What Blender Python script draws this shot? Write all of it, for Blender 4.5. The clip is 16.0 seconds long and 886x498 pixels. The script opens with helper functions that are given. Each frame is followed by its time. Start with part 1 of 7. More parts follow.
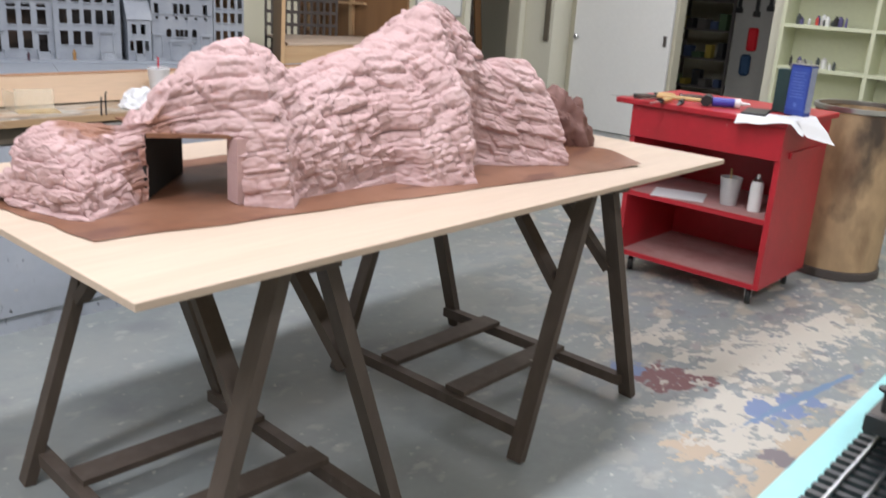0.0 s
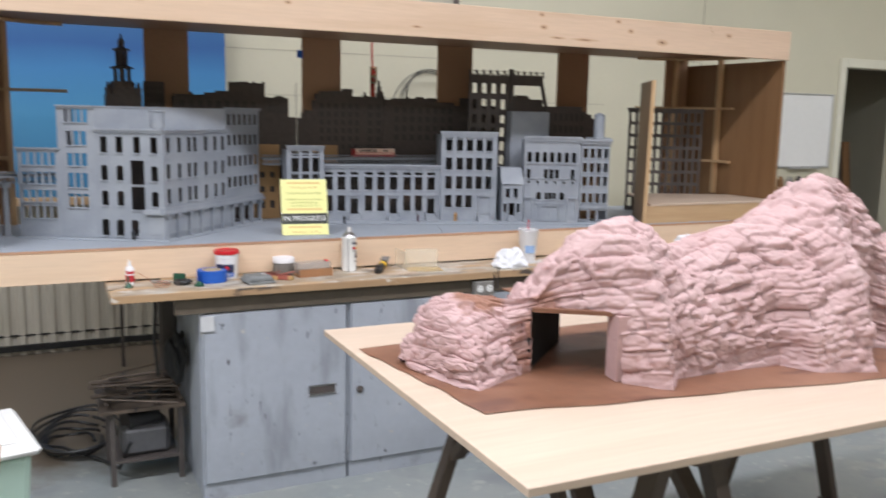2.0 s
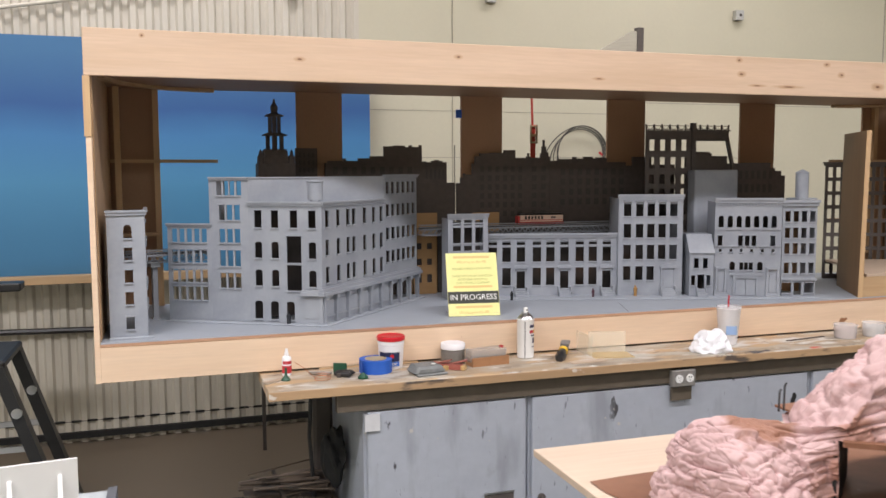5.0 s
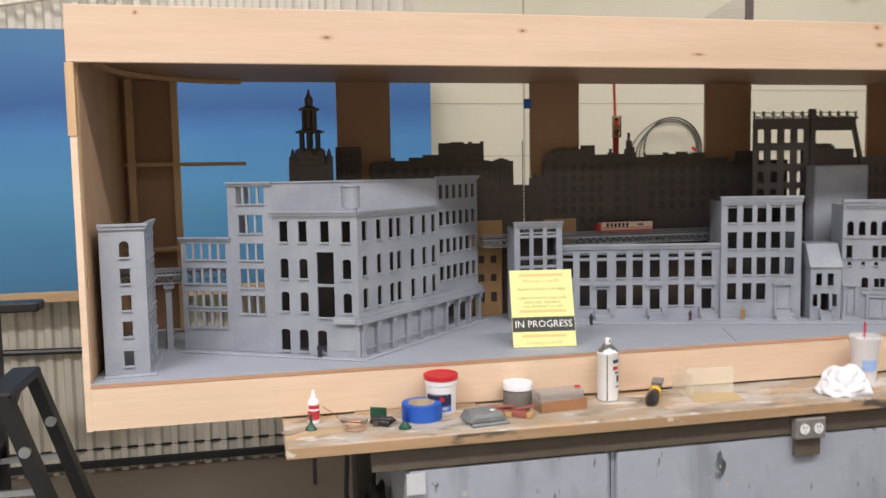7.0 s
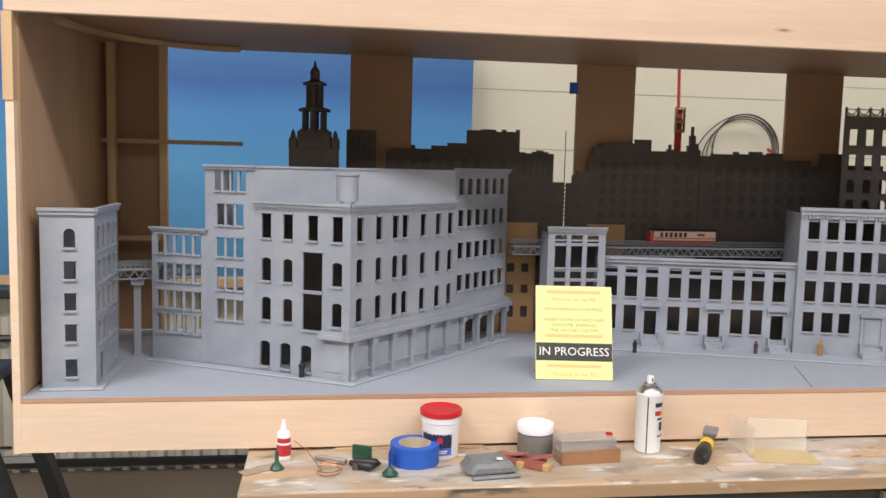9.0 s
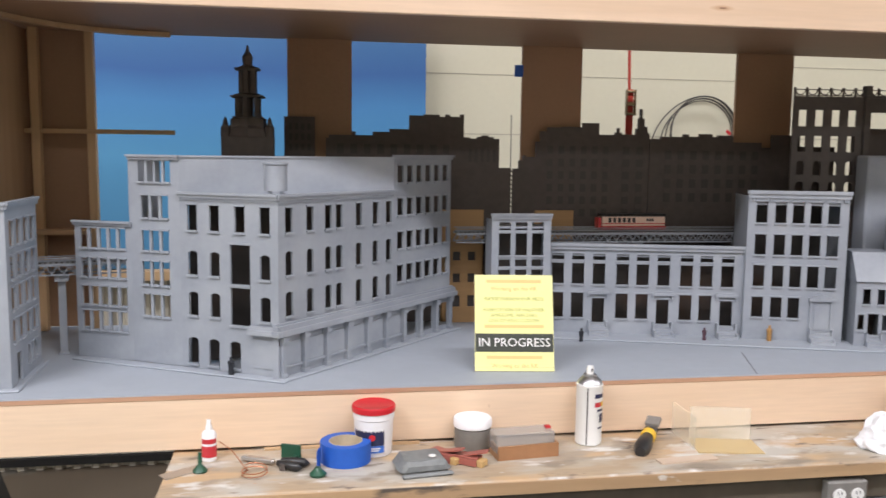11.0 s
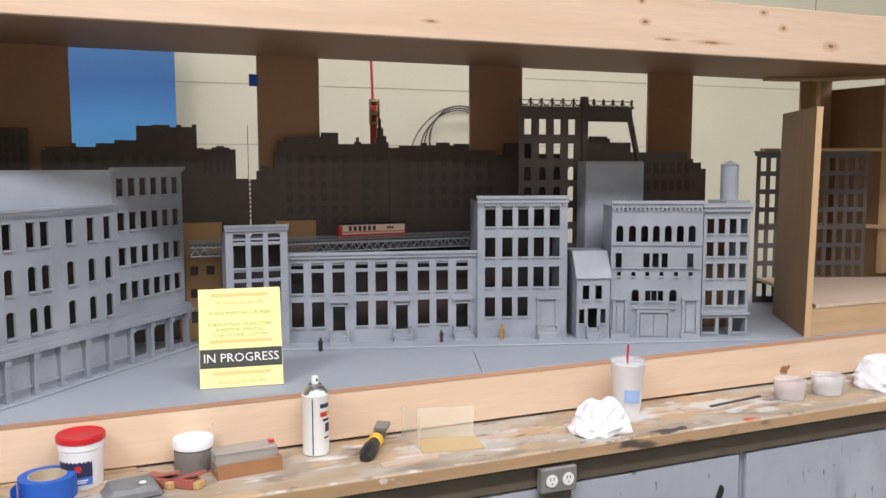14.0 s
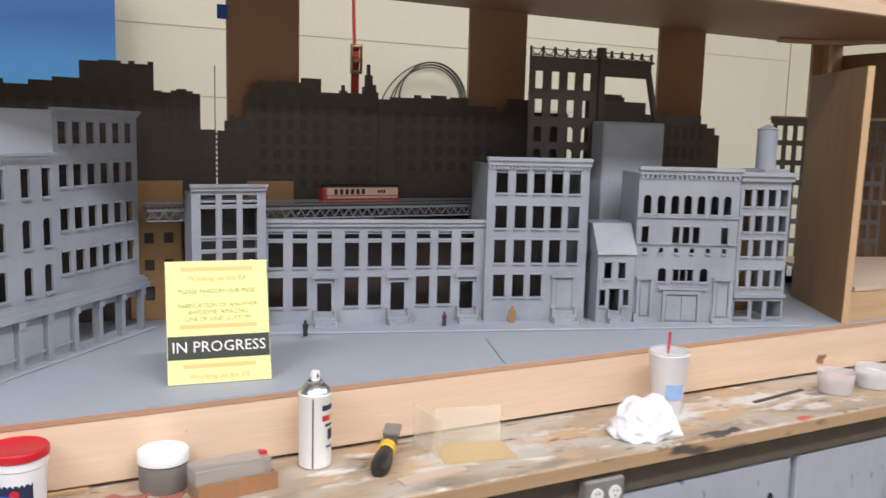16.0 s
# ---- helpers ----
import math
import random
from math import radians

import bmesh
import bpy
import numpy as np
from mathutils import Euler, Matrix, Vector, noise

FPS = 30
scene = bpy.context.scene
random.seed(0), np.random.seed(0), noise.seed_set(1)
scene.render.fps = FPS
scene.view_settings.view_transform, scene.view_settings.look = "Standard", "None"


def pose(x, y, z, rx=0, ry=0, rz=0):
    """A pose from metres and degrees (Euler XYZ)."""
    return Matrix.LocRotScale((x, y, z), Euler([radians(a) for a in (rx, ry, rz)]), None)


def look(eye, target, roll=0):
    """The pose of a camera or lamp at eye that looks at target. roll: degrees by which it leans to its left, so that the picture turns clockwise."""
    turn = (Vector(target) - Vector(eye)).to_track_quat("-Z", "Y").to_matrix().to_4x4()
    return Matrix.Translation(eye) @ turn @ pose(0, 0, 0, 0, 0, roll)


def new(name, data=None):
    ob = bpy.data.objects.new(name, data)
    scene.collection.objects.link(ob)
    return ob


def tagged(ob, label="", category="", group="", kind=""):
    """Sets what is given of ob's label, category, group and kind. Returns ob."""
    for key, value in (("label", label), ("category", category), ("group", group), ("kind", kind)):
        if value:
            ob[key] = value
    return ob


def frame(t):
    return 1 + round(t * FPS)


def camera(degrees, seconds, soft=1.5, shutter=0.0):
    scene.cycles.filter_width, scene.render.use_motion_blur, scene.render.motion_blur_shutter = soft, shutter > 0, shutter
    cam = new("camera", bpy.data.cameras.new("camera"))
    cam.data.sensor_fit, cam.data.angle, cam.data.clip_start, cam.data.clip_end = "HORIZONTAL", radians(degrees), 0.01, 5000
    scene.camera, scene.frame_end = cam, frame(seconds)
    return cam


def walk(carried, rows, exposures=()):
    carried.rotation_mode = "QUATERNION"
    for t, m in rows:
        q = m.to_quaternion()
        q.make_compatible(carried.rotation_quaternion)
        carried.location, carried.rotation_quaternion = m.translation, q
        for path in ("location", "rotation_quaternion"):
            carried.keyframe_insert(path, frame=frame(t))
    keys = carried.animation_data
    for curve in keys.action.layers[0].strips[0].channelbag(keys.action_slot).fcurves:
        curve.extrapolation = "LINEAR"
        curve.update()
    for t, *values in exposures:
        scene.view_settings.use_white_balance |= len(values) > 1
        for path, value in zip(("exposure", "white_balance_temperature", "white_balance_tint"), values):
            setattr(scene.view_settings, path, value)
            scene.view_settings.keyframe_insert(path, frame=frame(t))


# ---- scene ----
cam = camera(55.1, 16.0, 1.5, 0.5)
PATH = [
    (0, (0.247, 0.346, 1.512), (1.678, 1.607, 0.914), 3.6),
    (0.5, (0.246, 0.367, 1.567), (1.637, 1.698, 1.026), 3.4),
    (1, (0.235, 0.387, 1.578), (1.541, 1.806, 1.047), 2.9),
    (1.5, (0.189, 0.414, 1.59), (1.242, 2.065, 1.183), 1.7),
    (2, (0.171, 0.434, 1.597), (1.018, 2.219, 1.288), 1.2),
    (2.5, (0.151, 0.456, 1.605), (0.836, 2.319, 1.357), 0.2),
    (3, (0.134, 0.505, 1.609), (0.754, 2.398, 1.43), -0.0),
    (3.5, (0.09, 0.619, 1.612), (0.736, 2.505, 1.454), -0.4),
    (4, (0.059, 0.716, 1.59), (0.709, 2.6, 1.423), -0.3),
    (4.2, (0.067, 0.757, 1.598), (0.697, 2.647, 1.42), -0.3),
    (6.3, (0.19, 1.361, 1.64), (0.779, 3.263, 1.455), -0.1),
    (6.5, (0.227, 1.397, 1.626), (0.779, 3.311, 1.44), -0.6),
    (7, (0.332, 1.532, 1.631), (0.757, 3.478, 1.451), -1.0),
    (7.5, (0.44, 1.641, 1.638), (0.808, 3.601, 1.487), 0.9),
    (8, (0.492, 1.756, 1.621), (0.905, 3.701, 1.41), 1.0),
    (8.2, (0.506, 1.812, 1.622), (0.888, 3.766, 1.433), 1.2),
    (10.3, (0.643, 2.033, 1.626), (0.888, 4.005, 1.408), 1.4),
    (10.5, (0.654, 2.031, 1.625), (0.92, 4.001, 1.405), 1.2),
    (11, (0.69, 2.026, 1.628), (1.021, 3.985, 1.4), 0.7),
    (11.5, (0.724, 2.016, 1.629), (1.146, 3.957, 1.398), 0.6),
    (12, (0.759, 2.016, 1.626), (1.261, 3.939, 1.399), 0.6),
    (12.5, (0.801, 2.004, 1.626), (1.344, 3.916, 1.407), 0.1),
    (13, (0.844, 2.003, 1.628), (1.454, 3.895, 1.404), -0.0),
    (13.5, (0.878, 1.995, 1.633), (1.582, 3.854, 1.407), 0.1),
    (14, (0.896, 1.975, 1.63), (1.666, 3.81, 1.426), -0.1),
    (14.5, (0.887, 1.981, 1.623), (1.626, 3.83, 1.436), 0.1),
    (15, (0.891, 2.073, 1.606), (1.694, 3.886, 1.346), 1.5),
    (15.5, (0.888, 2.245, 1.596), (1.785, 4.011, 1.317), 1.2),
    (16, (0.849, 2.425, 1.579), (1.774, 4.178, 1.311), 1.5),
]
EXPOSURES = [(0, 0.0, 6250, 13), (1.0, 0.0, 6200, 13), (2.5, 0.0, 6250, 13), (4.0, -0.02, 6600, 16), (6.5, 0.06, 6700, 16), (8.0, 0.12, 6700, 16), (10.5, 0.22, 6500, 15), (16, 0.2, 6400, 15)]
walk(cam, [(t, look(eye, target, roll)) for t, eye, target, roll in PATH], EXPOSURES)

# ---- world and lamps ----
world = bpy.data.worlds.new("world")
scene.world = world
world.use_nodes = True
world.node_tree.nodes["Background"].inputs[0].default_value = (0.9, 0.95, 1.0, 1)
world.node_tree.nodes["Background"].inputs[1].default_value = 0.05

CEILING = 4.2


def tube_lamp(x, y, length, power, turn=0.0):
    data = bpy.data.lights.new("unseen_ceiling_lamp", "AREA")
    data.shape, data.size, data.size_y = "RECTANGLE", length, 0.35
    data.energy, data.color = power, (0.97, 0.97, 1.0)
    ob = new("unseen_ceiling_lamp", data)
    ob.matrix_world = pose(x, y, CEILING - 0.12, 0, 0, turn)
    return ob


for lx, front, mid in ((-1.8, 70, 162), (1.6, 38, 98), (5.0, 44, 55)):
    tube_lamp(lx, -1.2, 2.4, front)
    tube_lamp(lx, 1.9, 2.4, mid)
# two lamps with no known source, added to brighten the wall behind the case
for lx, power in ((-0.3, 45), (3.4, 31)):
    tube_lamp(lx, 5.45, 2.4, power)
# one more unseen lamp, added to brighten the cart and the east side
tube_lamp(7.2, 3.2, 1.8, 66, 90)


# ---- materials ----
def material(name, colour, rough=0.6, metal=0.0, spots=None, spot_scale=6.0, spot_width=0.12, grain=60.0, vary=0.12, bump=0.15,
             stretch=(1, 1, 1), coat=0.0, spot_at=0.6, detail=4.0):
    """A painted or natural surface: base colour varied at two scales, optional second colour in patches, and fine relief."""
    m = bpy.data.materials.new(name)
    m.use_nodes = True
    n, l = m.node_tree.nodes, m.node_tree.links
    shader = n["Principled BSDF"]
    shader.inputs["Roughness"].default_value = rough
    shader.inputs["Metallic"].default_value = metal
    shader.inputs["Coat Weight"].default_value = coat
    where = n.new("ShaderNodeTexCoord")
    mapping = n.new("ShaderNodeMapping")
    mapping.inputs["Scale"].default_value = stretch
    l.new(where.outputs["Object"], mapping.inputs["Vector"])
    fine = n.new("ShaderNodeTexNoise")
    fine.inputs["Scale"].default_value, fine.inputs["Detail"].default_value = grain, detail
    wide = n.new("ShaderNodeTexNoise")
    wide.inputs["Scale"].default_value, wide.inputs["Detail"].default_value = grain / 14, 3
    for tex in (fine, wide):
        l.new(mapping.outputs["Vector"], tex.inputs["Vector"])
    add = n.new("ShaderNodeMath")
    add.operation = "ADD"
    l.new(fine.outputs["Fac"], add.inputs[0])
    l.new(wide.outputs["Fac"], add.inputs[1])
    span = n.new("ShaderNodeMapRange")
    span.inputs["From Min"].default_value, span.inputs["From Max"].default_value = 0.6, 1.4
    span.inputs["To Min"].default_value, span.inputs["To Max"].default_value = 1 - vary, 1 + vary
    l.new(add.outputs[0], span.inputs["Value"])
    scale = n.new("ShaderNodeVectorMath")
    scale.operation = "SCALE"
    scale.inputs[0].default_value = colour
    l.new(span.outputs["Result"], scale.inputs["Scale"])
    out = scale.outputs["Vector"]
    if spots:
        patch = n.new("ShaderNodeTexNoise")
        patch.inputs["Scale"].default_value, patch.inputs["Detail"].default_value = spot_scale, 6
        l.new(mapping.outputs["Vector"], patch.inputs["Vector"])
        edge = n.new("ShaderNodeMapRange")
        edge.inputs["From Min"].default_value, edge.inputs["From Max"].default_value = spot_at - spot_width / 2, spot_at + spot_width / 2
        l.new(patch.outputs["Fac"], edge.inputs["Value"])
        mix = n.new("ShaderNodeMix")
        mix.data_type = "RGBA"
        l.new(edge.outputs["Result"], mix.inputs["Factor"])
        l.new(out, mix.inputs["A"])
        mix.inputs["B"].default_value = (*spots, 1)
        out = mix.outputs["Result"]
    l.new(out, shader.inputs["Base Color"])
    if bump:
        relief = n.new("ShaderNodeBump")
        relief.inputs["Strength"].default_value, relief.inputs["Distance"].default_value = bump, 0.002
        l.new(fine.outputs["Fac"], relief.inputs["Height"])
        l.new(relief.outputs["Normal"], shader.inputs["Normal"])
    return m


def layer(m, colour, scale, at, width=0.03, stretch=(1, 1, 1), offset=(0, 0, 0), within=None):
    """One more coat of patches over a material's base colour."""
    n, l = m.node_tree.nodes, m.node_tree.links
    shader = n["Principled BSDF"]
    before = shader.inputs["Base Color"].links[0].from_socket
    where, mapping = n.new("ShaderNodeTexCoord"), n.new("ShaderNodeMapping")
    mapping.inputs["Scale"].default_value, mapping.inputs["Location"].default_value = stretch, offset
    l.new(where.outputs["Object"], mapping.inputs["Vector"])
    patch = n.new("ShaderNodeTexNoise")
    patch.inputs["Scale"].default_value, patch.inputs["Detail"].default_value = scale, 7
    l.new(mapping.outputs["Vector"], patch.inputs["Vector"])
    edge = n.new("ShaderNodeMapRange")
    edge.inputs["From Min"].default_value, edge.inputs["From Max"].default_value = at, at + width
    l.new(patch.outputs["Fac"], edge.inputs["Value"])
    amount = edge.outputs["Result"]
    if within:
        dot, ramp, times = n.new("ShaderNodeVectorMath"), n.new("ShaderNodeMapRange"), n.new("ShaderNodeMath")
        dot.operation, times.operation = "DOT_PRODUCT", "MULTIPLY"
        dot.inputs[1].default_value = within[0]
        ramp.inputs["From Min"].default_value, ramp.inputs["From Max"].default_value = within[1:]
        l.new(where.outputs["Object"], dot.inputs[0])
        l.new(dot.outputs["Value"], ramp.inputs["Value"])
        l.new(amount, times.inputs[0])
        l.new(ramp.outputs["Result"], times.inputs[1])
        amount = times.outputs[0]
    mix = n.new("ShaderNodeMix")
    mix.data_type = "RGBA"
    l.new(amount, mix.inputs["Factor"])
    l.new(before, mix.inputs["A"])
    mix.inputs["B"].default_value = (*colour, 1)
    l.new(mix.outputs["Result"], shader.inputs["Base Color"])
    return m


def clear(name, colour, rough=0.1, alpha=0.35):
    """Thin clear or milky plastic."""
    m = bpy.data.materials.new(name)
    m.use_nodes = True
    shader = m.node_tree.nodes["Principled BSDF"]
    shader.inputs["Base Color"].default_value = (*colour, 1)
    shader.inputs["Roughness"].default_value = rough
    shader.inputs["Alpha"].default_value = alpha
    return m


def wood(name, colour, dark, across=1.0, rough=0.55, along="X", knots=False):
    """Planed wood: long grain streaks along one axis."""
    stretch = {"X": (0.6, 9, 9), "Y": (9, 0.6, 9), "Z": (9, 9, 0.6)}[along]
    m = material(name, colour, rough, grain=14 * across, vary=0.09, bump=0.08, stretch=stretch, spots=dark, spot_scale=2.2 * across, spot_width=0.45, spot_at=0.68)
    if knots:
        layer(m, (0.28, 0.13, 0.06), 9, 0.71, 0.03, (1, 1, 1), (3, 1, 0))
    return m


GREY = material("primer_grey", (0.278, 0.304, 0.344), 0.42, grain=60, vary=0.08, spots=(0.36, 0.385, 0.42), spot_scale=6, spot_width=0.35, bump=0.06)

STREET = material("street_grey", (0.35, 0.383, 0.428), 0.6, grain=30, vary=0.05, bump=0.04, spots=(0.32, 0.35, 0.39), spot_scale=3, spot_width=0.4)
DARK = material("skyline_dark", (0.084, 0.069, 0.061), 0.75, grain=40, vary=0.2, bump=0.1)
FRAME_DARK = material("dark_metal_grey", (0.078, 0.066, 0.060), 0.6, grain=60, vary=0.15)
HARDBOARD = material("brown_hardboard", (0.30, 0.172, 0.096), 0.6, grain=80, vary=0.1, bump=0.05, spots=(0.34, 0.20, 0.115), spot_scale=2, spot_width=0.5)
MAPLE = wood("pale_plywood", (0.74, 0.56, 0.40), (0.66, 0.48, 0.325), 1.0, 0.5, "X", knots=True)
# darker copy of MAPLE's plywood, its tone lowered to match the valance's brightness
VALANCE = wood("pale_plywood_dark", (0.62, 0.46, 0.33), (0.54, 0.38, 0.25), 1.0, 0.5, "X", knots=True)
PLY = wood("light_plywood", (0.55, 0.435, 0.335), (0.50, 0.385, 0.285), 0.8, 0.55, "X")
PINE = wood("pine_batten", (0.55, 0.37, 0.20), (0.45, 0.28, 0.14), 1.2, 0.6, "Z")
PINE_X = wood("pine_batten_level", (0.50, 0.34, 0.19), (0.42, 0.26, 0.13), 1.2, 0.6, "X")
EDGE = material("plywood_edge", (0.47, 0.27, 0.165), 0.7, grain=12, vary=0.22, stretch=(1, 1, 30), bump=0.2)
layer(EDGE, (0.10, 0.05, 0.03), 16, 0.70, 0.03, (0.5, 1, 1), (2, 0, 0))
TAN = wood("brown_plywood", (0.25, 0.135, 0.06), (0.18, 0.095, 0.04), 1.0, 0.5, "Z")
TRESTLE = wood("dark_stained_wood", (0.075, 0.055, 0.042), (0.11, 0.085, 0.068), 1.0, 0.65, "Z")
layer(TRESTLE, (0.5, 0.48, 0.44), 30, 0.74, 0.02)
CREAM = material("cream_wall_paint", (0.63, 0.60, 0.465), 0.7, grain=40, vary=0.03, bump=0.1, spots=(0.57, 0.545, 0.42), spot_scale=0.8, spot_width=0.5)
TRIM = material("cream_gloss_trim", (0.72, 0.70, 0.58), 0.4, grain=40, vary=0.03, bump=0.03)
METAL_WALL = material("cream_corrugated_steel", (0.64, 0.605, 0.52), 0.5, grain=20, vary=0.06, bump=0.03, spots=(0.54, 0.50, 0.42), spot_scale=1.5, spot_width=0.5, stretch=(3, 3, 0.5))
WHITE = material("white_paint", (0.78, 0.78, 0.76), 0.45, grain=30, vary=0.03, bump=0.04)
BLACK = material("black_plastic", (0.018, 0.018, 0.019), 0.4, grain=60, vary=0.2, bump=0.05)
# shade of the rooms behind the windows, put into a near-black colour
INNER_SHADE = material("inner_shade_dark", (0.055, 0.048, 0.045), 0.45, grain=12, vary=0.5, bump=0.05, spots=(0.075, 0.045, 0.03), spot_scale=7, spot_width=0.2)
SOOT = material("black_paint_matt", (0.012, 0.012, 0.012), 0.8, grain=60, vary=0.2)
STEEL = material("bare_steel", (0.55, 0.55, 0.56), 0.32, 1.0, grain=120, vary=0.1, bump=0.05)
LOCKER = material("grey_painted_steel", (0.37, 0.40, 0.45), 0.5, grain=26, vary=0.07, bump=0.04, spots=(0.25, 0.26, 0.28), spot_scale=4.5, spot_width=0.10, spot_at=0.68)
layer(LOCKER, (0.50, 0.52, 0.55), 3, 0.58, 0.25)
layer(LOCKER, (0.06, 0.06, 0.065), 9, 0.705, 0.025, (1.4, 1, 0.8), (3, 1, 2))
layer(LOCKER, (0.27, 0.29, 0.325), 4, 0.57, 0.14, (2.2, 1, 0.55), (6, 2, 1))
layer(LOCKER, (0.17, 0.18, 0.20), 22, 0.66, 0.06, (2.5, 1, 0.7), (1, 1, 5))
layer(LOCKER, (0.47, 0.45, 0.41), 30, 0.70, 0.03, (1, 1, 1), (8, 1, 3))
BENCH = material("worn_bench_wood", (0.42, 0.32, 0.215), 0.6, grain=26, vary=0.16, bump=0.25, stretch=(0.5, 3, 3), spots=(0.33, 0.28, 0.22), spot_scale=5, spot_width=0.25)

RED = material("red_cart_paint", (0.47, 0.022, 0.034), 0.38, grain=30, vary=0.1, bump=0.05, spots=(0.38, 0.024, 0.03), spot_scale=5, spot_width=0.3)
layer(RED, (0.50, 0.20, 0.18), 18, 0.73, 0.02)
PINK = material("pink_plaster_rock", (0.485, 0.322, 0.312), 0.6, grain=90, vary=0.08, bump=0.3, spots=(0.555, 0.395, 0.385), spot_scale=9, spot_width=0.3)
layer(PINK, (0.37, 0.20, 0.18), 14, 0.62, 0.10, (1, 1, 2.4))
PAPER_BROWN = material("brown_painted_paper", (0.19, 0.085, 0.048), 0.42, grain=30, vary=0.2, bump=0.2, spots=(0.29, 0.15, 0.095), spot_scale=4, spot_width=0.3)
layer(PAPER_BROWN, (0.13, 0.055, 0.035), 6, 0.57, 0.12, (1, 2.2, 1), (2, 7, 0))
layer(PAPER_BROWN, (0.62, 0.56, 0.50), 42, 0.735, 0.02, (1, 1, 1), (5, 3, 0))


def ragged_patch(m, colour, at, size, turn=0.0, ragged=0.5, sharp=0.12, scale=5.0, seed=0.0, upright=False):
    """One patch of another colour, such as spilt or brushed paint: an oval about a spot with a ragged edge."""
    n, l = m.node_tree.nodes, m.node_tree.links
    shader = n["Principled BSDF"]
    before = shader.inputs["Base Color"].links[0].from_socket
    where, mapping, tex, length, add, edge, mix = (n.new("ShaderNode" + k) for k in ("TexCoord", "Mapping", "TexNoise", "VectorMath", "Math", "MapRange", "Mix"))
    mapping.vector_type = "TEXTURE"
    mapping.inputs["Location"].default_value = (at[0], 0, at[1]) if upright else (at[0], at[1], 0)
    mapping.inputs["Rotation"].default_value = (0, 0, radians(turn))
    mapping.inputs["Scale"].default_value = (size[0], 1000, size[1]) if upright else (size[0], size[1], 1000)
    l.new(where.outputs["Object"], mapping.inputs["Vector"])
    length.operation = "LENGTH"
    l.new(mapping.outputs["Vector"], length.inputs[0])
    shift = n.new("ShaderNodeVectorMath")
    shift.inputs[1].default_value = (seed, seed * 1.7, 0)
    l.new(where.outputs["Object"], shift.inputs[0])
    l.new(shift.outputs["Vector"], tex.inputs["Vector"])
    tex.inputs["Scale"].default_value, tex.inputs["Detail"].default_value, tex.inputs["Roughness"].default_value = scale, 8, 0.6
    add.operation, add.inputs[1].default_value = "MULTIPLY_ADD", ragged * 4
    l.new(tex.outputs["Fac"], add.inputs[0])
    l.new(length.outputs["Value"], add.inputs[2])
    edge.inputs["From Min"].default_value, edge.inputs["From Max"].default_value = 1 + ragged * 2 + sharp / 2, 1 + ragged * 2 - sharp / 2
    l.new(add.outputs[0], edge.inputs["Value"])
    mix.data_type = "RGBA"
    l.new(edge.outputs["Result"], mix.inputs["Factor"])
    l.new(before, mix.inputs["A"])
    mix.inputs["B"].default_value = (*colour, 1)
    l.new(mix.outputs["Result"], shader.inputs["Base Color"])


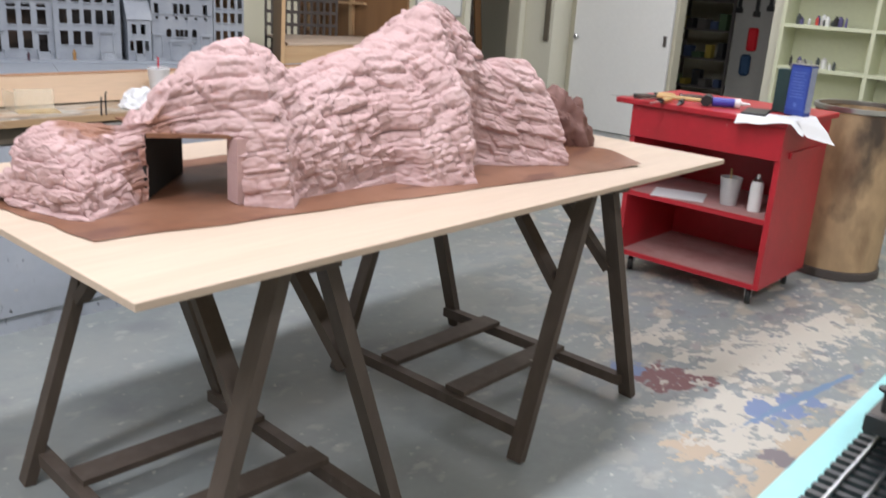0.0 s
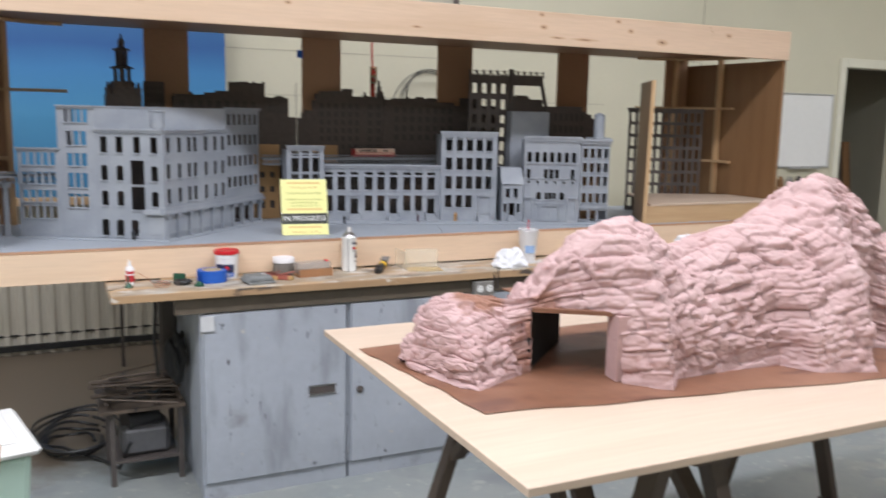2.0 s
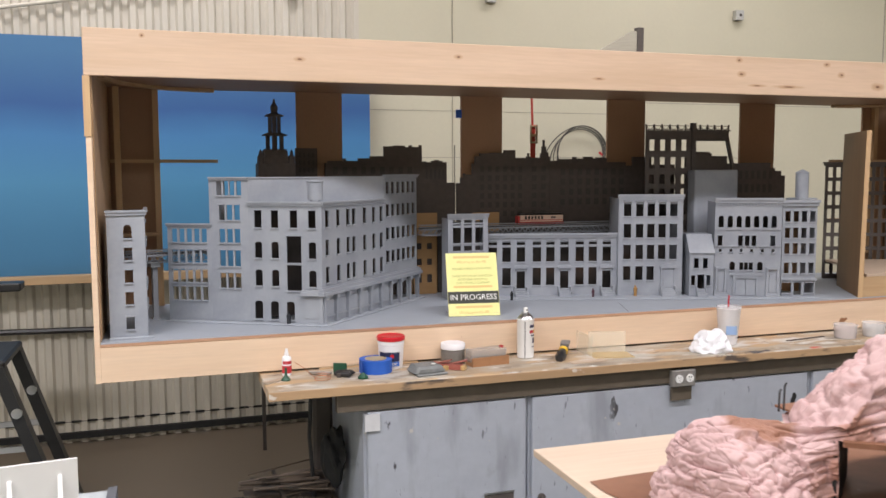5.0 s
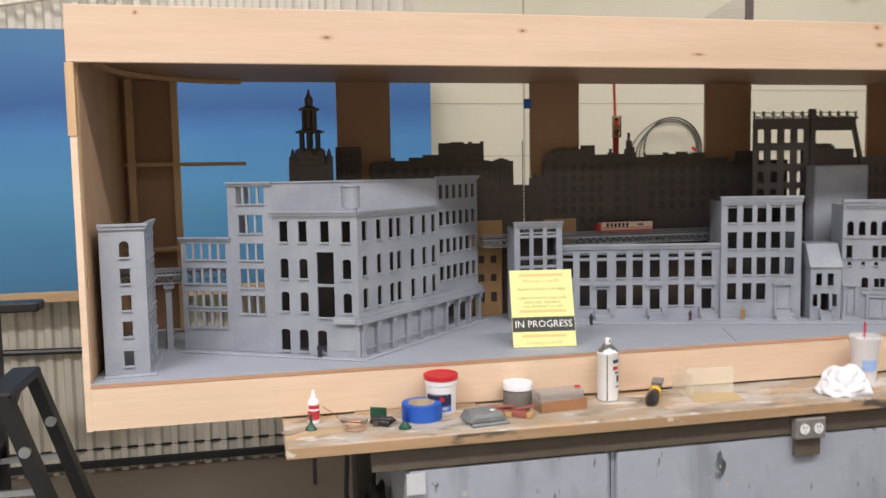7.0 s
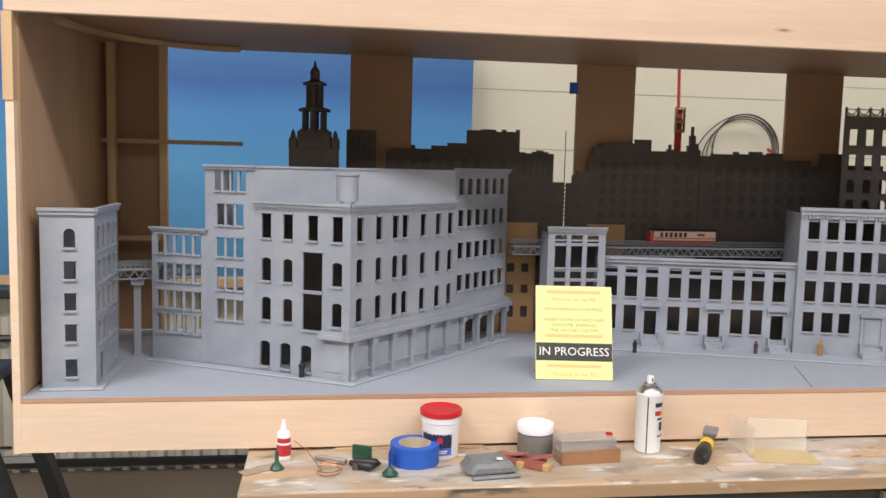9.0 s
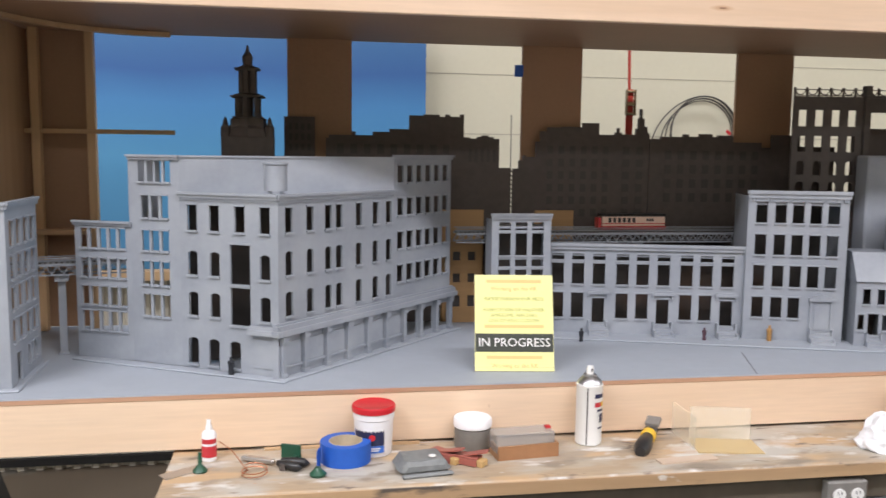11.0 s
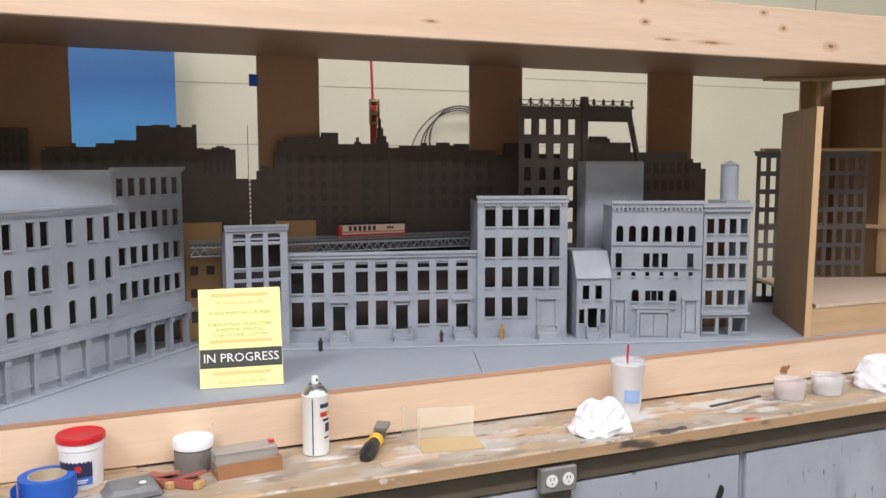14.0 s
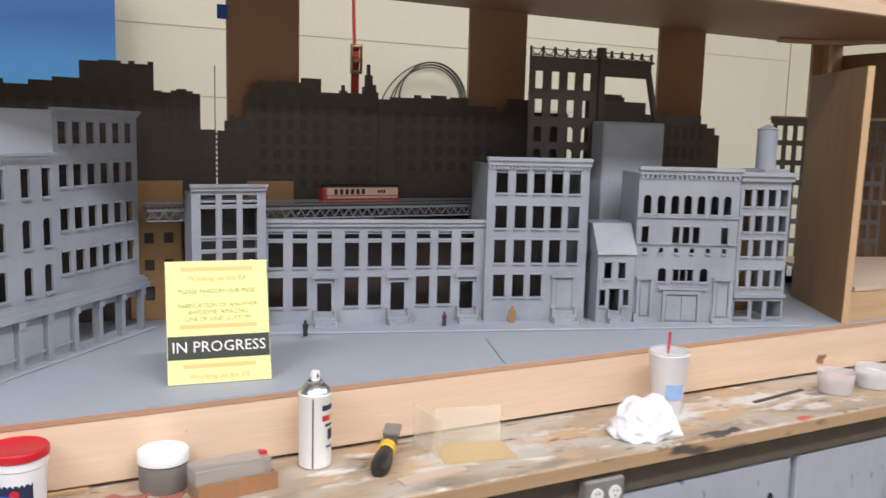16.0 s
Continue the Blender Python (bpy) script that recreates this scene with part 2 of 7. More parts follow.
def floor_material():
    m = material("paint_spattered_concrete", (0.255, 0.28, 0.275), 0.45, grain=22, vary=0.09, bump=0.1, spots=(0.31, 0.32, 0.30), spot_scale=2.2, spot_width=0.35, detail=8)
    layer(m, (0.21, 0.225, 0.23), 3.1, 0.56, 0.16, offset=(4, 2, 0))
    layer(m, (0.36, 0.365, 0.345), 9, 0.60, 0.10, (1, 1.6, 1), offset=(1, 8, 0))
    layer(m, (0.47, 0.46, 0.43), 26, 0.67, 0.04, offset=(2, 2, 0))
    worn = ((1.0, -0.75, 0), 1.1, 2.4)
    for colour, scale, at, width, off in (((0.25, 0.275, 0.285), 4.6, 0.50, 0.10, (1, 0, 0)), ((0.40, 0.365, 0.305), 5.2, 0.545, 0.07, (5, 1, 0)), ((0.22, 0.225, 0.235), 7.0, 0.585, 0.08, (3, 3, 0)), ((0.50, 0.475, 0.42), 6.5, 0.585, 0.035, (0, 7, 0)),
                                          ((0.33, 0.30, 0.29), 6.1, 0.62, 0.08, (8, 2, 0)), ((0.52, 0.50, 0.47), 17.0, 0.63, 0.05, (6, 6, 0))):
        layer(m, colour, scale, at, width, (1, 1.35, 1), offset=off, within=worn)
    # broad oval, browner and darker than the floor, behind and beneath the case
    ragged_patch(m, (0.125, 0.098, 0.07), (-0.1, 5.55), (2.6, 1.15), 0, 0.25, 0.3, 3, 12)
    cream, blue, red, tan = (0.52, 0.49, 0.425), (0.17, 0.23, 0.38), (0.19, 0.085, 0.085), (0.46, 0.37, 0.27)
    for colour, at, size, turn, ragged, sharp, scale, seed in (
            (tan, (3.25, 0.95), (0.70, 0.24), -9, 0.8, 0.12, 9, 1), (red, (3.30, 1.76), (0.13, 0.11), -40, 0.9, 0.10, 13, 2), (red, (3.42, 1.64), (0.07, 0.05), -20, 1.0, 0.1, 15, 21),
            (blue, (3.24, 1.92), (0.09, 0.06), 0, 1.1, 0.2, 14, 3), (cream, (3.75, 1.62), (0.30, 0.13), -12, 1.8, 0.12, 12, 4), (cream, (4.35, 1.52), (0.42, 0.12), -12, 1.8, 0.12, 12, 5),
            (cream, (3.30, 1.45), (0.20, 0.12), -20, 1.6, 0.12, 12, 6), (blue, (3.45, 1.30), (0.16, 0.07), -8, 1.4, 0.2, 13, 7), (cream, (3.60, 2.05), (0.18, 0.06), -30, 1.8, 0.12, 14, 11),
            (blue, (3.34, 1.37), (0.10, 0.05), 10, 1.2, 0.2, 15, 13), (tan, (2.86, 1.42), (0.10, 0.07), 20, 1.5, 0.12, 14, 14), (cream, (3.05, 1.33), (0.16, 0.08), -15, 1.7, 0.12, 13, 15),
            ((0.15, 0.24, 0.37), (3.60, 1.29), (0.42, 0.016), -9.5, 0.5, 0.4, 14, 8), ((0.19, 0.165, 0.175), (3.03, 1.17), (0.07, 0.05), 20, 0.9, 0.15, 14, 9), (cream, (3.05, 1.63), (0.12, 0.05), -20, 1.4, 0.12, 13, 10)):
        ragged_patch(m, colour, at, size, turn, ragged, sharp, scale, seed)
    return m


FLOOR = floor_material()
for x, z, w, h in ((2.405, 2.093, 0.012, 0.008), (2.42, 2.035, 0.016, 0.008), (2.50, 1.989, 0.03, 0.004), (2.66, 1.988, 0.05, 0.005), (2.861, 2.09, 0.012, 0.007), (2.943, 2.047, 0.013, 0.009), (3.146, 2.001, 0.022, 0.011), (1.744, 1.996, 0.02, 0.004), (0.55, 2.03, 0.014, 0.006), (1.15, 2.06, 0.012, 0.006), (3.6, 2.06, 0.016, 0.009), (0.02, 2.09, 0.006, 0.006)):
    ragged_patch(VALANCE, (0.47, 0.30, 0.18), (x, z), (w * 1.3, h * 1.3), 0, 0.3, 0.9, 30, x, True)
    ragged_patch(VALANCE, (0.17, 0.085, 0.045), (x, z), (w * 0.5, h * 0.5), 0, 0.3, 0.5, 60, z, True)


# ---- building helpers ----
def box(bm, x0, x1, y0, y1, z0, z1, bevel=0.0, m=None):
    made = bmesh.ops.create_cube(bm, size=1.0)
    verts = made["verts"]
    for v in verts:
        v.co = Vector(((x0 + x1) / 2 + v.co.x * (x1 - x0), (y0 + y1) / 2 + v.co.y * (y1 - y0), (z0 + z1) / 2 + v.co.z * (z1 - z0)))
    if bevel:
        edges = list({e for v in verts for e in v.link_edges})
        got = bmesh.ops.bevel(bm, geom=edges, offset=bevel, segments=1, affect="EDGES")
        verts = got["verts"]
    if m is not None:
        bmesh.ops.transform(bm, matrix=m, verts=list({v for v in verts if v.is_valid}))
    return verts


def boxes(*dims, bevel=0.0, m=None):
    bm = bmesh.new()
    for d in dims:
        box(bm, *d, bevel=bevel, m=m)
    return bm


def lathe(profile, segments=24, m=None, bm=None):
    """A turned body from (radius, height) pairs, closed where the radius is 0."""
    bm = bm or bmesh.new()
    rings = []
    for r, z in profile:
        if r < 1e-6:
            rings.append([bm.verts.new((0, 0, z))])
        else:
            rings.append([bm.verts.new((r * math.cos(a), r * math.sin(a), z)) for a in (math.tau * k / segments for k in range(segments))])
    for a, b in zip(rings, rings[1:]):
        for k in range(segments):
            j = (k + 1) % segments
            if len(a) == 1 and len(b) > 1:
                bm.faces.new((a[0], b[j], b[k]))
            elif len(b) == 1 and len(a) > 1:
                bm.faces.new((a[k], a[j], b[0]))
            elif len(a) > 1:
                bm.faces.new((a[k], a[j], b[j], b[k]))
    bmesh.ops.recalc_face_normals(bm, faces=bm.faces)
    if m is not None:
        bmesh.ops.transform(bm, matrix=m, verts=[v for ring in rings for v in ring])
    return bm


def bar(bm, a, b, width, depth, roll=0.0):
    """A square bar from a to b."""
    a, b = Vector(a), Vector(b)
    turn = (b - a).to_track_quat("Z", "Y").to_matrix().to_4x4() @ Matrix.Rotation(roll, 4, "Z")
    n = (b - a).length
    box(bm, -width / 2, width / 2, -depth / 2, depth / 2, 0, n, m=Matrix.Translation(a) @ turn)
    return bm


def tube(points, radius, sides=6, bm=None):
    """A round cord through points."""
    bm = bm or bmesh.new()
    pts = [Vector(p) for p in points]
    rings = []
    for k, p in enumerate(pts):
        way = (pts[min(k + 1, len(pts) - 1)] - pts[max(k - 1, 0)]).normalized()
        q = way.to_track_quat("Z", "Y")
        rings.append([bm.verts.new(p + q @ Vector((radius * math.cos(a), radius * math.sin(a), 0))) for a in (math.tau * j / sides for j in range(sides))])
    for a, b in zip(rings, rings[1:]):
        for k in range(sides):
            bm.faces.new((a[k], a[(k + 1) % sides], b[(k + 1) % sides], b[k]))
    for ring in (rings[0], rings[-1]):
        bm.faces.new(ring)
    bmesh.ops.recalc_face_normals(bm, faces=bm.faces)
    return bm


def part(name, bm, mat, parent=None, label="", smooth=False, m=None):
    if isinstance(bm, bmesh.types.BMesh):
        me = bpy.data.meshes.new(name)
        bm.to_mesh(me)
        bm.free()
        me.materials.append(mat)
    else:
        me = bm
    if smooth:
        me.shade_smooth()
        me.set_sharp_from_angle(angle=radians(40))
    ob = new(name, me)
    if parent is not None:
        ob.parent = parent
    if m is not None:
        ob.matrix_basis = m
    if label:
        ob["label"] = label
    return ob


def thing(name, label, category, m=None, group="", kind=""):
    ob = new(name)
    ob.empty_display_size = 0.05
    if m is not None:
        ob.matrix_basis = m
    return tagged(ob, label, category, group, kind)


def whole(name, bm, mat, label, category, group="", kind="", smooth=False, m=None):
    return tagged(part(name, bm, mat, None, "", smooth, m), label, category, group, kind)


def panel(width, height, thick, holes, arch=0.0):
    """An upright wall from x=0..width, z=0..height, front at y=0, with holes (x0, x1, z0, z1[, rise]) through it."""
    us = sorted({0.0, width, *[round(min(max(v, 0), width), 5) for h in holes for v in h[:2]]})
    zs = sorted({0.0, height, *[round(min(max(v, 0), height), 5) for h in holes for v in h[2:4]]})
    solid = {}
    for i in range(len(us) - 1):
        for k in range(len(zs) - 1):
            u, z = (us[i] + us[i + 1]) / 2, (zs[k] + zs[k + 1]) / 2
            solid[i, k] = not any(h[0] < u < h[1] and h[2] < z < h[3] for h in holes)
    bm = bmesh.new()

    def quad(*c):
        bm.faces.new([bm.verts.new(p) for p in c])

    for (i, k), full in solid.items():
        if not full:
            continue
        a, b, c, d = us[i], us[i + 1], zs[k], zs[k + 1]
        quad((a, 0, c), (b, 0, c), (b, 0, d), (a, 0, d))
        quad((b, thick, c), (a, thick, c), (a, thick, d), (b, thick, d))
        if not solid.get((i - 1, k)):
            quad((a, thick, c), (a, 0, c), (a, 0, d), (a, thick, d))
        if not solid.get((i + 1, k)):
            quad((b, 0, c), (b, thick, c), (b, thick, d), (b, 0, d))
        if not solid.get((i, k - 1)):
            quad((a, thick, c), (b, thick, c), (b, 0, c), (a, 0, c))
        if not solid.get((i, k + 1)):
            quad((a, 0, d), (b, 0, d), (b, thick, d), (a, thick, d))
    for h in holes:
        rise = h[4] if len(h) > 4 else 0
        if not rise:
            continue
        x0, x1, top = h[0], h[1], h[3]
        mid, half, n = (x0 + x1) / 2, (x1 - x0) / 2, 4
        for side in (-1, 1):
            curve = [(mid + side * half * math.cos(t), top - rise + rise * math.sin(t)) for t in (math.pi / 2 * j / n for j in range(n + 1))]
            corner = (mid + side * half, top)
            for p, q in zip(curve, curve[1:]):
                tri = [corner, p, q] if side < 0 else [corner, q, p]
                quad(*[(u, 0, z) for u, z in tri])
                quad((p[0], 0, p[1]), (q[0], 0, q[1]), (q[0], thick, q[1]), (p[0], thick, p[1]))
    bmesh.ops.remove_doubles(bm, verts=bm.verts, dist=1e-5)
    bmesh.ops.recalc_face_normals(bm, faces=bm.faces)
    return bm


def along(a, b, z):
    """The pose of a wall whose local x runs from a to b on the plan; its front looks to the right of that way."""
    return pose(a[0], a[1], z, 0, 0, math.degrees(math.atan2(b[1] - a[1], b[0] - a[0])))


def span(a, b):
    return math.hypot(b[0] - a[0], b[1] - a[1])


# ---- the room ----
WEST, EAST, SOUTH, NORTH = -5.0, 8.7, -3.5, 6.45


LOCKER_WALL = material("dull_grey_wall", (0.34, 0.335, 0.31), 0.7, grain=20, vary=0.06, bump=0.05)


def room():
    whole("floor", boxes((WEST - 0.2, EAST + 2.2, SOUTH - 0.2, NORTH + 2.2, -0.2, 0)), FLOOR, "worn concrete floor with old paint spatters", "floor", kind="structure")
    whole("ceiling", boxes((WEST - 0.2, EAST + 2.2, SOUTH - 0.2, NORTH + 2.2, CEILING, CEILING + 0.1)), WHITE, "plain white workshop ceiling", "ceiling", kind="structure")
    whole("wall_west", boxes((WEST - 0.15, WEST, SOUTH, NORTH, 0, CEILING)), CREAM, "plain cream painted wall", "wall", kind="structure")
    whole("wall_south", boxes((WEST - 0.15, EAST + 2.15, SOUTH - 0.15, SOUTH, 0, CEILING)), CREAM, "plain cream painted wall", "wall", kind="structure")
    # north wall, with a doorway
    x0 = 1.28
    part_wall = panel(EAST - x0, CEILING, 0.15, [(7.36 - x0, 8.22 - x0, -0.01, 2.15)])
    whole("wall_north", part_wall, CREAM, "cream panelled workshop wall with thin seams", "wall", kind="structure", m=pose(x0, NORTH, 0))
    # corrugated part
    bm = bmesh.new()
    x = WEST
    shape = [(0.0, 0.0), (0.03, 0.0), (0.045, 0.022), (0.075, 0.022)]
    prev = None
    while x < x0 + 0.01:
        for dx, dy in shape:
            a = (bm.verts.new((x + dx, NORTH + 0.02 - dy, 0)), bm.verts.new((x + dx, NORTH + 0.02 - dy, CEILING)))
            if prev:
                bm.faces.new((prev[0], a[0], a[1], prev[1]))
            prev = a
        x += 0.09
    bmesh.ops.recalc_face_normals(bm, faces=bm.faces)
    whole("wall_corrugated", bm, METAL_WALL, "cream corrugated steel wall sheeting", "wall", kind="structure")
    whole("wall_outer", boxes((WEST, x0, NORTH + 0.05, NORTH + 0.15, 0, CEILING)), CREAM, "outer skin behind the corrugated sheeting", "wall", kind="structure")
    # east wall with opening
    whole("wall_east", panel(NORTH - SOUTH, CEILING, 0.15, [(NORTH - 4.72, NORTH - 3.72, -0.01, 2.15)]), CREAM, "cream painted wall with a doorway", "wall", kind="structure",
          m=pose(EAST, NORTH, 0, 0, 0, -90))
    # rooms beyond the two openings
    whole("wall_store", boxes((EAST + 2.05, EAST + 2.15, SOUTH, NORTH + 2.2, 0, CEILING)), CREAM, "wall of the store room", "wall", kind="structure")
    whole("wall_store_inner", boxes((10.03, 10.11, 3.0, 4.695, 0, CEILING)), LOCKER_WALL, "dull grey store room wall with hanging tools", "wall", kind="structure")
    whole("wall_far", boxes((WEST, EAST + 2.2, NORTH + 2.05, NORTH + 2.15, 0, CEILING)), CREAM, "wall of the back room", "wall", kind="structure")
    whole("wall_partition", boxes((EAST, EAST + 0.15, NORTH + 0.15, NORTH + 2.05, 0, CEILING), (EAST + 0.15, EAST + 2.05, 2.5, 2.6, 0, CEILING)), CREAM, "partition wall", "wall", kind="structure")


room()


# ---- the display case ----
TAN_PANEL = wood("brown_lining", (0.44, 0.29, 0.17), (0.36, 0.22, 0.12), 1.0, 0.6, "Z")
FRONT, BACK, BASE, LID = 4.08, 4.90, 1.045, 1.99


def arc_board(x, y, way, z, tall):
    """A quarter curve of thin board from the side wall round to the back."""
    bm = bmesh.new()
    rx, ry, n = 0.44, BACK - 0.035 - y, 14
    for a, b in zip(range(n), range(1, n + 1)):
        ring = []
        for k in (a, b):
            t = math.pi / 2 * k / n
            c = Vector((x + way * rx * (1 - math.cos(t)), y + ry * math.sin(t), z))
            o = Vector((way * math.cos(t) * 0.026, -math.sin(t) * 0.026, 0))
            ring.append((c, c + o))
        p = [bm.verts.new(q + Vector((0, 0, h))) for h in (0, tall) for q in (ring[0][0], ring[1][0], ring[1][1], ring[0][1])]
        for f in ((0, 1, 2, 3), (7, 6, 5, 4), (0, 4, 5, 1), (2, 6, 7, 3), (1, 5, 6, 2), (3, 7, 4, 0)):
            bm.faces.new([p[i] for i in f])
    bmesh.ops.remove_doubles(bm, verts=bm.verts, dist=1e-6)
    bmesh.ops.recalc_face_normals(bm, faces=bm.faces)
    return bm


def display_case():
    case = thing("display_case", "long pale plywood display case, open front, unfinished", "display case")
    part("top_beam", boxes((-0.168, 4.062, FRONT - 0.002, FRONT + 0.018, 1.952, 2.11), bevel=0.002), VALANCE, case, "pale plywood valance with small knots")
    part("lid", boxes((-0.15, 4.045, FRONT + 0.02, BACK + 0.03, LID, LID + 0.018)), HARDBOARD, case)
    part("side_panel", boxes((-0.168, -0.15, FRONT, BACK + 0.03, 0.905, 1.952)), MAPLE, case)
    part("side_panel", boxes((4.044, 4.062, FRONT + 0.021, BACK + 0.03, 0.905, 1.952)), TAN, case)
    part("front_board", boxes((-0.15, 4.062, FRONT - 0.001, FRONT + 0.017, 0.906, 1.030), bevel=0.001), MAPLE, case, "pale plywood front board below the street")
    part("edge_strip", boxes((-0.15, 4.062, FRONT - 0.0025, FRONT + 0.02, 1.0305, 1.041)), EDGE, case, "bare reddish plywood edge")
    part("deck", boxes((-0.15, 4.044, FRONT + 0.021, BACK + 0.03, 1.0, 1.04)), STREET, case)
    part("street", boxes((-0.148, 3.7, FRONT - 0.002, BACK + 0.02, 1.0412, BASE)), STREET, case, "street sheet painted primer grey")
    part("cheek_block", boxes((-0.172, -0.149, FRONT - 0.004, FRONT + 0.06, 1.75, 1.951)), PINE, case)
    for x0, x1 in ((-0.15, 0.05), (0.651, 0.862), (1.444, 1.657), (2.235, 2.454), (3.039, 3.262), (3.862, 4.044)):
        part("back_panel", boxes((x0, x1, BACK, BACK + 0.012, 1.05, LID)), HARDBOARD, case, "brown hardboard strip")
    part("left_lining", boxes((-0.1495, -0.145, FRONT + 0.03, BACK - 0.002, 1.05, LID - 0.002)), TAN_PANEL, case)
    for x, y in ((-0.122, 4.86), (0.034, 4.885)):
        part("upright", boxes((x, x + 0.024, y - 0.03, y, 1.05, LID - 0.001)), PINE, case)
    part("batten", boxes((-0.145, 0.30, 4.84, 4.853, 1.67, 1.684)), PINE_X, case)
    part("batten", boxes((-0.145, 0.04, 4.80, 4.855, 1.358, 1.372)), PINE_X, case)
    # right-hand compartment
    bm = bmesh.new()
    plan = ((3.132, FRONT + 0.001), (4.044, FRONT + 0.001), (4.044, 4.455), (3.868, 4.522), (3.44, 4.682), (3.348, 4.462))
    ring = [[bm.verts.new((x, y, z)) for x, y in plan] for z in (1.14, 1.152)]
    bm.faces.new(ring[0][::-1])
    bm.faces.new(ring[1])
    for k in range(6):
        bm.faces.new((ring[0][k], ring[0][(k + 1) % 6], ring[1][(k + 1) % 6], ring[1][k]))
    part("right_floor", bm, PLY, case)
    part("right_front_board", boxes((3.115, 4.044, FRONT + 0.004, FRONT + 0.022, 1.0455, 1.1395)), PINE_X, case)
    a, b = (3.104, FRONT - 0.006), (3.328, 4.45)
    part("divider", boxes((0, span(a, b), 0, 0.018, 0, 0.762)), TAN, case, "brown plywood divider standing askew", m=along(a, b, BASE) @ pose(0, 0, 0, 0.8, 0, 0))
    part("divider_edge", boxes((-0.003, 0.0, -0.001, 0.019, 0, 0.762)), PINE, case, m=along(a, b, BASE) @ pose(0, 0, 0, 0.8, 0, 0))
    part("upright", boxes((4.018, 4.043, 4.57, 4.60, 1.153, LID - 0.001)), PINE, case)
    part("upright", boxes((3.92, 3.945, BACK - 0.03, BACK - 0.001, 1.153, LID - 0.001)), PINE, case)
    for z in (1.345, 1.672):
        part("batten", arc_board(4.043, 4.46, -1, z, 0.014), PINE_X, case)
    part("curved_former", arc_board(4.043, 4.36, -1, LID - 0.016, 0.014), PINE_X, case)
    part("curved_former", arc_board(-0.149, 4.36, 1, LID - 0.016, 0.014), PINE_X, case, "curved plywood former in the corner")
    # posts that carry the left end
    part("leg", boxes((0.78, 0.81, 4.56, 4.59, 0.0, 0.999)), TRESTLE, case)
    part("leg", boxes((3.98, 4.02, 4.5, 4.53, 0.0, 0.999)), TRESTLE, case)
    return case


display_case()


# ---- the model town ----
Z0 = BASE


def building(name, label):
    return thing(name, label, "model building", group="grey model buildings")


SILLS = {}


def sill(parent, pose_here, u0, u1, z, deep=0.006, tall=0.005):
    key = (round(u1 - u0, 4), deep, tall)
    if key not in SILLS:
        w = u1 - u0
        bm = boxes((-0.002, w + 0.002, -deep, 0, -tall, 0))
        me = bpy.data.meshes.new("window_sill")
        bm.to_mesh(me)
        bm.free()
        me.materials.append(GREY)
        SILLS[key] = me
    part("window_sill", SILLS[key], None, parent, m=pose_here @ pose(u0, 0, z))


def lintel(parent, pose_here, u0, u1, z):
    """A thin flat hood over a window."""
    key = ("lintel", round(u1 - u0, 4))
    if key not in SILLS:
        w = u1 - u0
        bm = boxes((-0.0025, w + 0.0025, -0.0045, 0, 0.0005, 0.005))
        me = bpy.data.meshes.new("window_head")
        bm.to_mesh(me)
        bm.free()
        me.materials.append(GREY)
        SILLS[key] = me
    part("window_head", SILLS[key], None, parent, m=pose_here @ pose(u0, 0, z))


def facade(parent, a, b, z0, z1, holes, thick=0.006, name="facade", sills=True, mat=None):
    w = span(a, b)
    here = along(a, b, z0)
    local = [(h[0] * w, h[1] * w, h[2] - z0, h[3] - z0, *h[4:]) for h in holes]
    ob = part(name, panel(w, z1 - z0, thick, local), mat or GREY, parent, m=here)
    if sills:
        for h in local:
            if h[2] > 0.01:
                sill(parent, here, h[0], h[1], h[2])
                if h[3] - h[2] > 0.03 and not (len(h) > 4 and h[4]):
                    lintel(parent, here, h[0], h[1], h[3])
    return here, w


def cornice(parent, a, b, z, tall=0.014, deep=0.012, over=0.004, name="cornice", dentils=0.0):
    w = span(a, b)
    here = along(a, b, z)
    bm = boxes((-over, w + over, -deep, 0.004, 0, tall * 0.4), (-over / 2, w + over / 2, -deep * 0.6, 0.004, -tall * 0.5, -0.0002))
    if dentils:
        n = int(w / dentils)
        for k in range(n):
            u = (k + 0.25) * w / n
            box(bm, u, u + w / n * 0.5, -deep * 0.5, 0.002, -tall * 0.9, -tall * 0.5 - 0.0002)
    part(name, bm, GREY, parent, m=here)


def grid_of(cols, rows, width, rise=0.0):
    return [(c - width / 2, c + width / 2, z0, z1, rise) for c in cols for z0, z1 in rows]


def even(n, margin, gap=0.0):
    return [margin + (1 - 2 * margin) * (k + 0.5) / n for k in range(n)]


